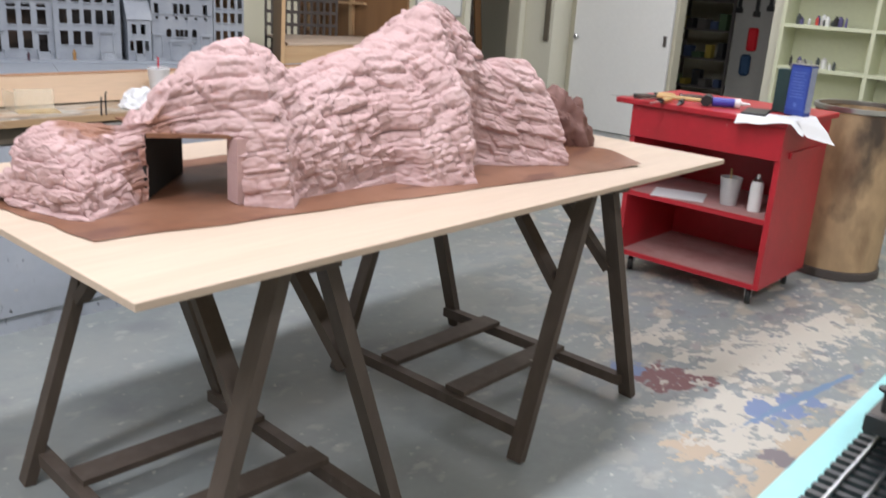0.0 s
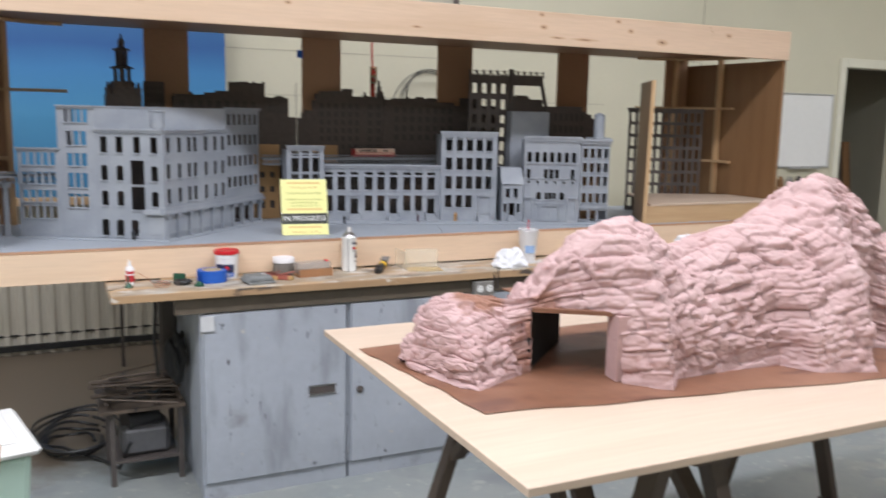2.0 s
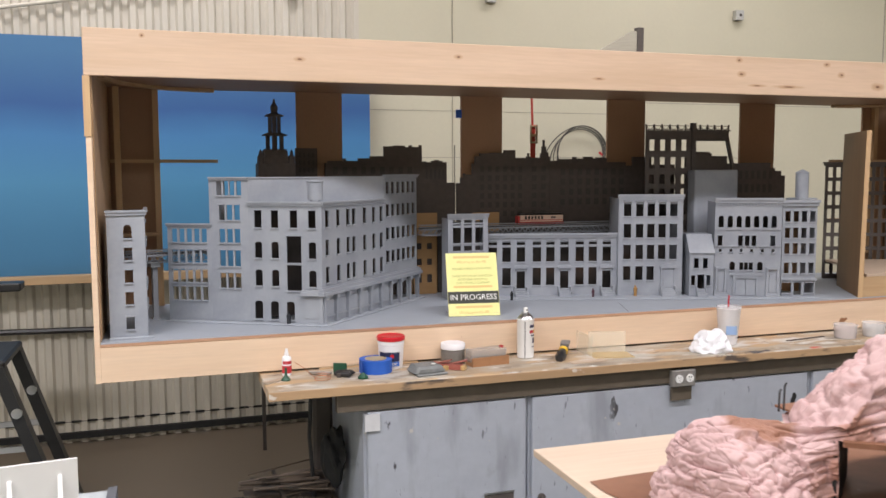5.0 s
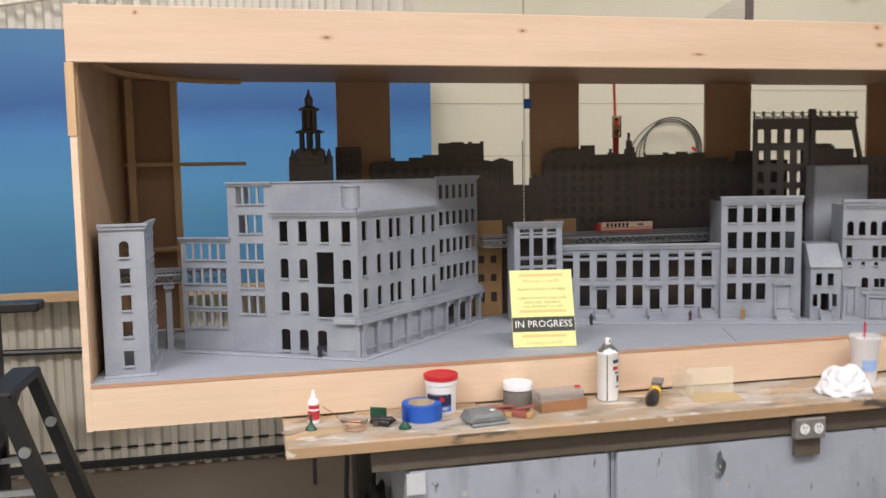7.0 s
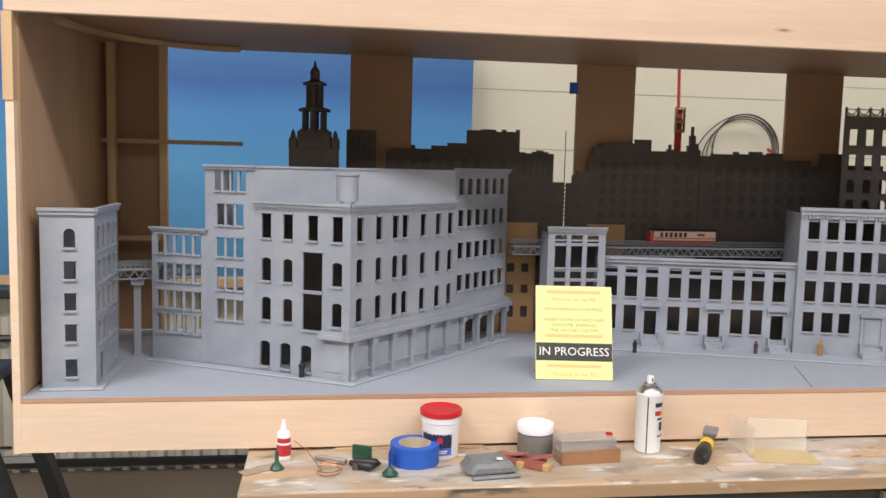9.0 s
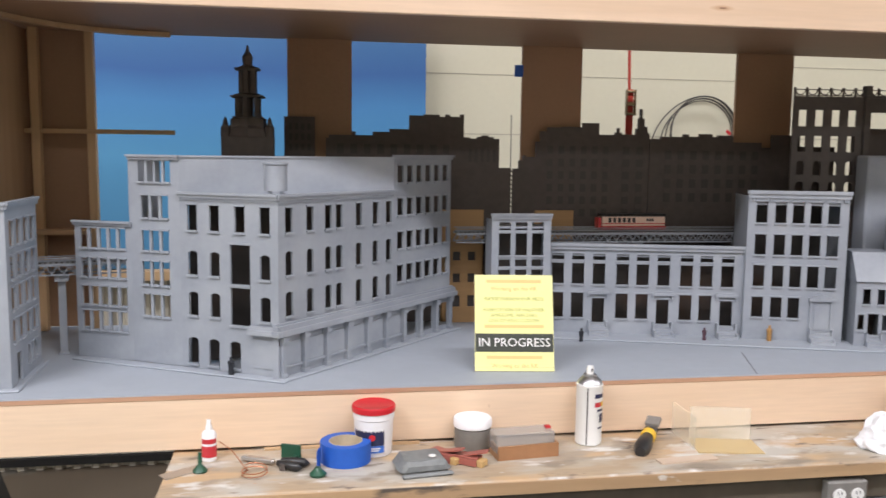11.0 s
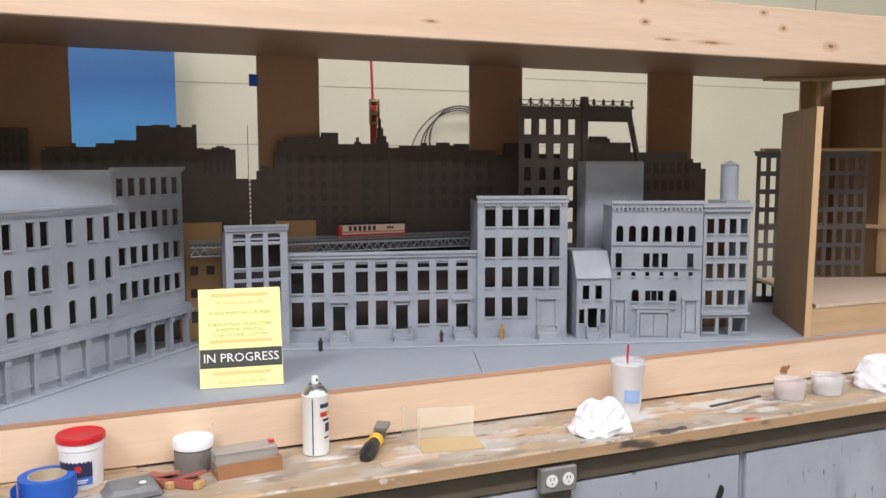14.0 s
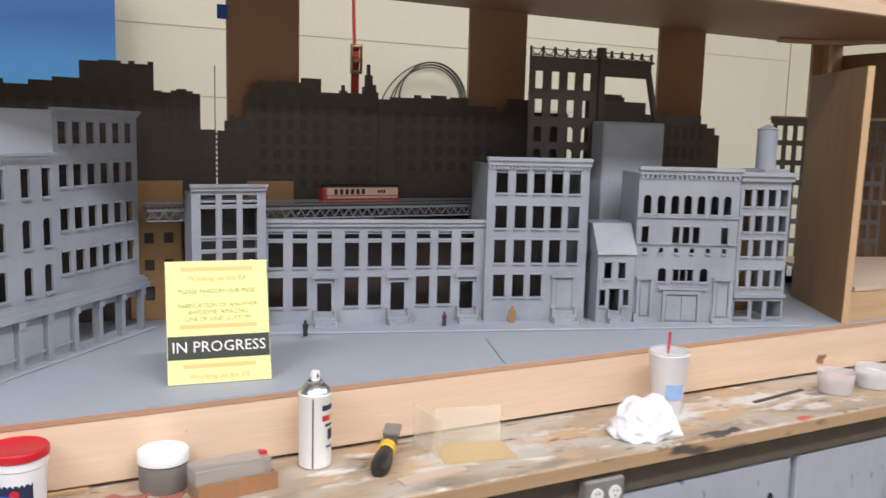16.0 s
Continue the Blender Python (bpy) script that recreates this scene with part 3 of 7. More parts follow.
def corner_building():
    b = building("corner_building", "large grey primed corner building model, four storeys with shopfront")
    c, f, t, l = (0.635, 4.172), (0.379, 4.325), (0.242, 4.402), (0.080, 4.478)
    r1, r2 = (0.962, 4.515), (1.172, 4.742)
    z = Z0 + 0.006
    part("kerb", boxes((0, span(l, c) + 0.03, -0.028, 0.01, 0, 0.0055), bevel=0.002), STREET, b, m=along(l, c, Z0))
    part("kerb", boxes((-0.012, span(c, r2) + 0.03, -0.03, 0.01, 0, 0.0058), bevel=0.002), STREET, b, m=along(c, r2, Z0))
    # low wing
    rows = [(1.357, 1.41), (1.277, 1.328), (1.2, 1.25), (1.13, 1.182)]
    facade(b, l, t, z, 1.425, grid_of([0.16, 0.33, 0.5, 0.67, 0.84], rows, 0.12), name="low_wing")
    cornice(b, l, t, 1.425, 0.014)
    # tower
    rows = [(1.445, 1.503), (1.357, 1.41), (1.265, 1.327), (1.18, 1.238)]
    holes = grid_of([0.3, 0.5, 0.7], rows, 0.15) + grid_of([0.24, 0.42, 0.58, 0.76], [(1.54, 1.595)], 0.13)
    facade(b, t, f, z, 1.605, holes, name="stair_tower")
    cornice(b, t, f, 1.605, 0.014)
    part("tower_side", panel(0.12, 1.6 - 1.43, 0.005, []), GREY, b, m=along(t, (t[0] + 0.06, t[1] + 0.1), 1.43))
    # front
    rows = [(1.417, 1.483)]
    low = [(1.30, 1.363), (1.192, 1.255), (1.063, 1.133)]
    holes = grid_of([0.13, 0.36, 0.62, 0.87], rows, 0.1) + grid_of([0.13, 0.36, 0.87], low[:2], 0.1, 0.008) + grid_of([0.12, 0.34, 0.56], low[2:], 0.11, 0.008)
    holes += [(0.52, 0.72, 1.283, 1.385), (0.52, 0.72, 1.176, 1.274)]
    facade(b, f, c, z, 1.51, holes, name="front_wall")
    cornice(b, f, c, 1.51, 0.016, dentils=0.008)
    # right side
    cols = [0.081, 0.245, 0.395, 0.487, 0.663, 0.82, 0.95]
    holes = grid_of(cols, [(1.42, 1.482)], 0.055) + grid_of(cols, [(1.31, 1.372), (1.205, 1.268)], 0.055, 0.007)
    facade(b, c, r1, 1.166, 1.51, holes, name="side_wall")
    cornice(b, c, r1, 1.51, 0.016, dentils=0.008)
    holes = grid_of(even(6, 0.03), [(1.535, 1.585), (1.438, 1.488), (1.338, 1.388), (1.238, 1.288)], 0.1)
    facade(b, r1, r2, 1.166, 1.61, holes, name="tall_wall")
    cornice(b, r1, r2, 1.61, 0.016)
    part("tall_wall_end", boxes((0, 0.12, 0, 0.005, 0, 0.1)), GREY, b, m=along((r1[0] - 0.09, r1[1] + 0.09), r1, 1.505))
    # shopfront with piers, boarded and open bays
    w = span(c, r2)
    bays = [k / 9 for k in range(10)]
    holes = [(bays[k] + 0.018, bays[k + 1] - 0.012, 1.065, 1.14) for k in (6, 7, 8)]
    here, _ = facade(b, c, r2, z, 1.162, holes, name="shop_wall", sills=False)
    for k in range(10):
        u = min(max(bays[k] * w, 0.008), w - 0.008)
        part("pier", boxes((u - 0.007, u + 0.007, -0.013, 0, 0, 0.108), (u - 0.0095, u + 0.0095, -0.018, 0, 0.09, 0.1085), (u - 0.009, u + 0.009, -0.016, 0, 0, 0.01)), GREY, b, m=here)
    for k in range(6):
        part("shop_panel", boxes((bays[k] * w + 0.012, bays[k + 1] * w - 0.012, -0.003, 0, 0.012, 0.088)), GREY, b, m=here)
        part("shop_sill", boxes((bays[k] * w + 0.0095, bays[k + 1] * w - 0.0095, -0.008, 0, 0.022, 0.028)), GREY, b, m=here)
    part("belt_ledge", boxes((-0.022, w + 0.016, -0.022, 0.004, 0, 0.014), (-0.018, w + 0.012, -0.016, 0.004, 0.014, 0.026), (-0.015, w + 0.01, -0.008, 0.004, 0.026, 0.031)), GREY, b, m=along(c, r2, 1.160))
    wf = span(f, c)
    part("belt_ledge", boxes((wf * 0.72, wf + 0.02, -0.02, 0.004, 0, 0.012), (wf * 0.72, wf + 0.016, -0.014, 0.004, 0.012, 0.02)), GREY, b, m=along(f, c, 1.160))
    part("shop_panel", boxes((wf * 0.75, wf - 0.012, -0.003, 0, 0.02, 0.095)), GREY, b, m=along(f, c, z))
    part("pier", boxes((wf - 0.012, wf + 0.004, -0.01, 0, 0, 0.108)), GREY, b, m=along(f, c, z))
    # roof, and the wall that rises behind it
    bm = bmesh.new()
    ring = [bm.verts.new((*p, zz)) for zz in (1.50, 1.506) for p in (f, c, r1)]
    for face in ((0, 1, 2), (5, 4, 3), (0, 3, 4, 1), (1, 4, 5, 2), (2, 5, 3, 0)):
        bm.faces.new([ring[k] for k in face])
    bmesh.ops.recalc_face_normals(bm, faces=bm.faces)
    part("roof", bm, GREY, b)
    part("roof_wall", boxes((0, span(f, r1), 0, 0.005, 0, 0.105), (-0.002, span(f, r1), -0.004, 0.006, 0.105, 0.11)), GREY, b, m=along(f, r1, 1.50))
    # near-black wall added inside; its colour stands in for the shade of unlit floors
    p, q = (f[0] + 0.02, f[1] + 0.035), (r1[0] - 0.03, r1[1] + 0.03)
    part("inner_shade_wall", boxes((0, span(p, q), 0, 0.004, 0, 0.44)), INNER_SHADE, b, m=along(p, q, z))
    tank = part("water_tank", lathe([(0, 0), (0.030, 0), (0.030, 0.066), (0.034, 0.068), (0.034, 0.073), (0, 0.074)], 20), GREY, b, smooth=True, m=pose(0.628, 4.262, 1.522))
    for k in range(4):
        part("tank_leg", boxes((-0.004, 0.004, -0.004, 0.004, 0, 0.016)), GREY, tank, m=pose(0.022 * math.cos(k * 1.57 + 0.7), 0.022 * math.sin(k * 1.57 + 0.7), -0.016))
    return b


def slim_tower():
    b = building("slim_tower", "narrow grey primed tower model with one window column")
    a, c, d = (-0.120, 4.146), (0.006, 4.152), (0.0, 4.415)
    z = Z0 + 0.006
    part("kerb", boxes((-0.004, span(a, c) + 0.02, -0.02, 0.29, 0, 0.0056), bevel=0.002), STREET, b, m=along(a, c, Z0))
    rows = [(1.322, 1.366), (1.243, 1.287), (1.165, 1.209), (1.077, 1.121)]
    facade(b, a, c, z, 1.49, [(0.43, 0.65, z0, z1) for z0, z1 in rows] + [(0.43, 0.65, 1.40, 1.447, 0.015)], name="front_wall")
    cornice(b, a, c, 1.49, 0.02, 0.01)
    rows = [(1.39, 1.45), (1.31, 1.365), (1.235, 1.29), (1.155, 1.21)]
    facade(b, c, d, z, 1.49, grid_of([0.18, 0.4, 0.62, 0.84], rows, 0.13) + [(0.2, 0.35, z, 1.125), (0.55, 0.66, 1.08, 1.125), (0.75, 0.86, 1.08, 1.125)], name="side_wall")
    cornice(b, c, d, 1.49, 0.02, 0.01)
    part("roof", boxes((-0.12, 0.004, 4.153, 4.415, 1.478, 1.483)), GREY, b)
    part("back_wall", boxes((-0.12, -0.115, 4.153, 4.415, z, 1.477)), GREY, b)
    return b


def row_walls(b, a, c, top, depth=0.2, side=True):
    """Plain side walls and a roof behind a street front."""
    w = span(a, c)
    here = along(a, c, Z0 + 0.006)
    h = top - Z0 - 0.006
    part("side_wall", boxes((0.0, 0.005, 0.0065, depth, 0, h - 0.004)), GREY, b, m=here)
    part("side_wall", boxes((w - 0.005, w, 0.0065, depth, 0, h - 0.004)), GREY, b, m=here)
    part("roof", boxes((0.0055, w - 0.0055, 0.0065, depth, h - 0.03, h - 0.024)), GREY, b, m=here)
    # back wall coloured as dark as the unlit rooms behind the front
    part("back_wall", boxes((0.0055, w - 0.0055, depth - 0.004, depth, 0, h - 0.031)), INNER_SHADE, b, m=here)
    return here, w


def stoop(b, here, u, wide, steps=4, deep=0.052, high=0.03):
    for k in range(steps):
        part("step", boxes((u - wide / 2, u + wide / 2, -deep * (steps - k) / steps, 0, high * k / steps, high * (k + 1) / steps)), GREY, b, m=here)
    for s in (-1, 1):
        x = u + s * (wide / 2 + 0.003)
        part("cheek_wall", boxes((x - 0.003, x + 0.003, -deep, 0, 0, high * 0.55), (x - 0.003, x + 0.003, -deep * 0.5, 0, high * 0.55, high + 0.012)), GREY, b, m=here)


def hood(b, here, u, wide, z):
    part("door_hood", boxes((u - wide / 2, u + wide / 2, -0.012, 0, z, z + 0.008), (u - wide / 2 + 0.004, u + wide / 2 - 0.004, -0.008, 0, z + 0.008, z + 0.013),
                            (u - wide / 2 + 0.003, u - wide / 2 + 0.008, -0.01, 0, z - 0.014, z), (u + wide / 2 - 0.008, u + wide / 2 - 0.003, -0.01, 0, z - 0.014, z)), GREY, b, m=here)


def small_house_behind():
    b = building("narrow_building", "narrow grey primed building model with large windows")
    a, c = (1.282, 4.612), (1.472, 4.608)
    z = Z0 + 0.006
    holes = grid_of([0.22, 0.5, 0.78], [(1.385, 1.41), (1.305, 1.375), (1.27, 1.292), (1.19, 1.26), (1.07, 1.14)], 0.2)
    facade(b, a, c, z, 1.432, holes)
    cornice(b, a, c, 1.43, 0.02, 0.012)
    row_walls(b, a, c, 1.42, 0.1)


def row_houses():
    b = building("row_house", "long two-storey grey primed row house model with three stoops")
    a, c = (1.462, 4.652), (2.078, 4.497)
    z = Z0 + 0.006
    cols = [0.0755, 0.177, 0.282, 0.40, 0.50, 0.604, 0.717, 0.814, 0.918]
    holes = grid_of(cols, [(1.288, 1.308), (1.210, 1.277)], 0.062)
    holes += [(x - 0.031, x + 0.031, 1.1 if k not in (2, 5, 8) else 1.085, 1.181 if k not in (2, 5, 8) else 1.165) for k, x in enumerate(cols)]
    here, w = facade(b, a, c, z, 1.335, holes)
    cornice(b, a, c, 1.333, 0.022, 0.014)
    row_walls(b, a, c, 1.33, 0.09)
    for k in (2, 5, 8):
        stoop(b, here, cols[k] * w, 0.05)
        hood(b, here, cols[k] * w, 0.07, 0.128)


def tall_house():
    b = building("tenement", "four-storey grey primed tenement model with pedimented door")
    a, c = (2.069, 4.478), (2.352, 4.385)
    z = Z0 + 0.006
    cols = [0.14, 0.33, 0.505, 0.68, 0.855]
    rows = [(1.42, 1.486), (1.32, 1.383), (1.22, 1.286)]
    holes = grid_of(cols, rows, 0.115) + grid_of(cols[:3], [(1.122, 1.186)], 0.115)
    here, w = facade(b, a, c, z, 1.512, holes)
    cornice(b, a, c, 1.51, 0.026, 0.014, dentils=0.01)
    row_walls(b, a, c, 1.505, 0.22)
    u = 0.78 * w
    part("door", boxes((u - 0.027, u + 0.027, -0.002, 0, 0.035, 0.12), (u - 0.02, u + 0.02, -0.004, -0.002, 0.04, 0.11)), GREY, b, m=here)
    bm = boxes((u - 0.038, u + 0.038, -0.012, 0, 0.128, 0.136), (u - 0.034, u - 0.027, -0.008, 0, 0.035, 0.128), (u + 0.027, u + 0.034, -0.008, 0, 0.035, 0.128))
    tri = [bm.verts.new((u + dx, dy, dz)) for dy in (-0.012, 0) for dx, dz in ((-0.038, 0.1365), (0.038, 0.1365), (0, 0.15))]
    for face in ((0, 1, 2), (5, 4, 3), (0, 3, 4, 1), (1, 4, 5, 2), (2, 5, 3, 0)):
        bm.faces.new([tri[k] for k in face])
    part("pediment", bm, GREY, b, m=here)
    stoop(b, here, u, 0.06)


def little_house():
    b = building("little_house", "small two-storey grey primed house model with sloping roof")
    a, c = (2.366, 4.345), (2.472, 4.312)
    z = Z0 + 0.006
    holes = grid_of([0.28, 0.66], [(1.18, 1.226)], 0.2) + [(0.08, 0.24, 1.1, 1.147), (0.72, 0.88, 1.1, 1.147), (0.34, 0.62, 1.085, 1.15)]
    here, w = facade(b, a, c, z, 1.25, holes)
    bm = bmesh.new()
    h = 1.25 - z
    pts = [(-0.004, -0.008, h), (w + 0.004, -0.008, h), (w + 0.004, 0.05, h + 0.085), (-0.004, 0.05, h + 0.085), (-0.004, 0.16, h + 0.085), (w + 0.004, 0.16, h + 0.085), (-0.004, 0.16, h), (w + 0.004, 0.16, h)]
    v = [bm.verts.new(p) for p in pts]
    for face in ((0, 1, 2, 3), (3, 2, 5, 4), (4, 5, 7, 6), (6, 7, 1, 0), (0, 3, 4, 6), (1, 7, 5, 2)):
        bm.faces.new([v[k] for k in face])
    bmesh.ops.recalc_face_normals(bm, faces=bm.faces)
    part("roof", bm, GREY, b, m=here)
    part("side_wall", boxes((0.0, 0.005, 0.0065, 0.15, 0, h - 0.001)), GREY, b, m=here)
    part("side_wall", boxes((w - 0.005, w, 0.0065, 0.15, 0, h - 0.001)), GREY, b, m=here)
    # dark back wall: the room's shade is in its colour
    part("back_wall", boxes((0.0055, w - 0.0055, 0.14, 0.15, 0, h - 0.001)), INNER_SHADE, b, m=here)
    stoop(b, here, 0.5 * w, 0.035, 3, 0.03, 0.028)


def hall():
    b = building("hall_building", "grey primed hall model with arched top windows and big double door")
    a, c = (2.481, 4.322), (2.748, 4.195)
    z = Z0 + 0.006
    top, u0, us = 1.495, 175.0, 320.0

    def at(x0, x1, y0, y1, rise=0.0):
        return ((x0 - u0) / us, (x1 - u0) / us, top - (y1 - 205) * 0.00094, top - (y0 - 205) * 0.00094, rise)

    holes = [at(x, x + 25, 283, 340, 0.011) for x in (192, 236, 279, 320, 362, 404, 445)]
    holes += [at(x, x + 22, 380, 430) for x in (191, 289, 321, 353, 443)]
    holes += [at(x, x + 14, 446, 460) for x in (197, 248, 297, 347, 398, 449)]
    holes += [at(x, x + 26, 508, 550, 0.011) for x in (250, 383)] + [at(x, x + 19, 512, 548) for x in (298, 320, 343)]
    here, w = facade(b, a, c, z, top, holes)
    cornice(b, a, c, top - 0.002, 0.026, 0.016, dentils=0.014)
    row_walls(b, a, c, top - 0.008, 0.2)
    for y in (352, 435, 530):
        zz = top - (y - 205) * 0.00094 - z
        if y != 530:
            part("string_course", boxes((0, w, -0.006, 0, zz, zz + 0.005)), GREY, b, m=here)
    part("double_door", boxes((0.33 * w, 0.475 * w, -0.004, 0, 0.005, 0.078), (0.485 * w, 0.63 * w, -0.004, 0, 0.005, 0.078)), GREY, b, m=here)
    part("door_frame", boxes((0.29 * w, 0.67 * w, -0.009, 0, 0.083, 0.094), (0.24 * w, 0.72 * w, -0.012, 0, 0.096, 0.104), (0.29 * w, 0.322 * w, -0.009, 0, 0, 0.083), (0.638 * w, 0.67 * w, -0.009, 0, 0, 0.083)), GREY, b, m=here)
    for x0, x1 in ((0.015, 0.2), (0.78, 0.985)):
        part("side_bay", boxes((x0 * w, x1 * w, -0.012, 0, 0.125, 0.133), (x0 * w + 0.003, x0 * w + 0.012, -0.009, 0, 0, 0.125), (x1 * w - 0.012, x1 * w - 0.003, -0.009, 0, 0, 0.125),
                               (x0 * w + 0.016, x1 * w - 0.016, -0.004, 0, 0.02, 0.1)), GREY, b, m=here)
        stoop(b, here, (x0 + x1) / 2 * w, 0.05, 2, 0.025, 0.014)


def end_house():
    b = building("end_house", "narrow four-storey grey primed shop model with roof tank")
    a, c = (2.754, 4.198), (2.899, 4.145)
    z = Z0 + 0.006
    rows = [(1.395, 1.443), (1.321, 1.367), (1.248, 1.296), (1.158, 1.207)]
    holes = grid_of([0.15, 0.39, 0.63, 0.87], rows, 0.15) + [(0.02, 0.31, 1.068, 1.115), (0.38, 0.6, 1.058, 1.115), (0.68, 0.97, 1.068, 1.115)]
    here, w = facade(b, a, c, z, 1.485, holes)
    cornice(b, a, c, 1.482, 0.03, 0.018, over=0.008)
    part("shop_ledge", boxes((-0.004, w + 0.004, -0.01, 0, 0.075, 0.085)), GREY, b, m=here)
    part("side_wall", boxes((w - 0.005, w, 0.0065, 0.18, 0, 0.42)), GREY, b, m=here)
    part("side_wall", boxes((0, 0.005, 0.0065, 0.18, 0, 0.42)), GREY, b, m=here)
    part("roof", boxes((0.0055, w - 0.0055, 0.0065, 0.18, 0.41, 0.416)), GREY, b, m=here)
    part("back_wall", boxes((0.0055, w - 0.0055, 0.176, 0.18, 0, 0.4)), TAN, b, m=here)
    tank = part("water_tank", lathe([(0, 0), (0.029, 0), (0.029, 0.115), (0.032, 0.116), (0.0, 0.132)], 20), GREY, b, smooth=True, m=pose(2.886, 4.235, 1.502))
    part("tank_base", boxes((-0.05, 0.05, -0.045, 0.045, -0.02, -0.0005)), GREY, tank)


corner_building()
slim_tower()
small_house_behind()
row_houses()
tall_house()
little_house()
hall()
end_house()


WINDOW_DARK = material("skyline_window", (0.050, 0.042, 0.037), 0.6, grain=60, vary=0.1)


def flat(label, y, steps, windows=(), thick=0.012):
    """A skyline cut-out: one board whose top follows (x, z) steps, with flush window insets."""
    x0, top = steps[0][0], max(z for *_, z in steps) + 0.001
    voids = [(a - x0, b - x0, z - BASE, top - BASE) for a, b, z in steps]
    bm = panel(steps[-1][1] - x0, top - 0.0005 - BASE, thick, voids)
    ob = thing("skyline_cutout", label, "skyline cut-out", group="dark skyline cut-outs")
    part("board", bm, DARK, ob, m=pose(x0, y, BASE + 0.001))
    for x0, x1, z0, z1, cols, rows in windows:
        me = None
        for i in range(cols):
            for k in range(rows):
                w, h = (x1 - x0) / cols, (z1 - z0) / rows
                if me is None:
                    pane = boxes((0, w * 0.5, -0.0015, 0, 0, h * 0.62))
                    me = bpy.data.meshes.new("window")
                    pane.to_mesh(me)
                    pane.free()
                    me.materials.append(WINDOW_DARK)
                part("window", me, None, ob, m=pose(x0 + (i + 0.25) * w, y, z0 + (k + 0.2) * h))
    return ob


flat("narrow dark brown skyline cut-out block", 4.872, [(0.64, 0.74, 1.735)], [(0.65, 0.73, 1.62, 1.72, 4, 3)])
flat("dark brown skyline cut-out with stepped roofs", 4.874, [(0.775, 0.785, 1.668), (0.785, 0.86, 1.678), (0.86, 0.874, 1.690), (0.874, 0.93, 1.678), (0.93, 0.986, 1.69), (0.986, 1.052, 1.70), (1.052, 1.10, 1.746), (1.10, 1.155, 1.75),
      (1.155, 1.175, 1.743), (1.175, 1.19, 1.751), (1.19, 1.225, 1.744), (1.225, 1.238, 1.752), (1.238, 1.26, 1.676), (1.26, 1.285, 1.672), (1.285, 1.300, 1.678), (1.300, 1.325, 1.683), (1.325, 1.342, 1.678), (1.342, 1.362, 1.672), (1.362, 1.404, 1.574)], [(1.25, 1.355, 1.58, 1.65, 5, 1), (0.8, 1.2, 1.45, 1.66, 9, 4)])
flat("dark brown skyline cut-out with gothic turret", 4.868, [(1.41, 1.43, 1.572), (1.43, 1.445, 1.60), (1.445, 1.455, 1.618), (1.455, 1.49, 1.612), (1.49, 1.505, 1.665), (1.505, 1.53, 1.70), (1.53, 1.58, 1.714), (1.58, 1.655, 1.717), (1.655, 1.715, 1.731), (1.715, 1.775, 1.692),
      (1.775, 1.782, 1.70), (1.782, 1.79, 1.716), (1.79, 1.798, 1.70), (1.798, 1.85, 1.694), (1.85, 1.858, 1.715), (1.858, 1.864, 1.75), (1.864, 1.872, 1.782), (1.872, 1.88, 1.75), (1.88, 1.892, 1.722), (1.892, 1.90, 1.70)],
     [(1.52, 1.76, 1.40, 1.66, 6, 6), (1.79, 1.89, 1.40, 1.66, 2, 6)])
flat("dark brown low skyline cut-out", 4.874, [(1.904, 1.945, 1.68), (1.945, 2.03, 1.688), (2.03, 2.05, 1.698), (2.05, 2.09, 1.69), (2.09, 2.14, 1.70), (2.14, 2.16, 1.69), (2.16, 2.22, 1.696), (2.22, 2.33, 1.672), (2.33, 2.37, 1.655), (2.37, 2.48, 1.70), (2.48, 2.62, 1.66)], [(1.95, 2.33, 1.45, 1.65, 8, 4)])
flat("dark brown skyline cut-out with mansard end", 4.76, [(2.83, 2.95, 1.665), (2.95, 3.13, 1.668), (3.13, 3.16, 1.64), (3.16, 3.20, 1.625), (3.20, 3.225, 1.60)], [(2.85, 3.15, 1.50, 1.64, 8, 2)])
for k in range(9):
    part("slit_tie", boxes((1.4045, 1.4095, 4.875, 4.88, 1.44 + 0.015 * k, 1.446 + 0.015 * k)), DARK, bpy.data.objects["skyline_cutout.001"])


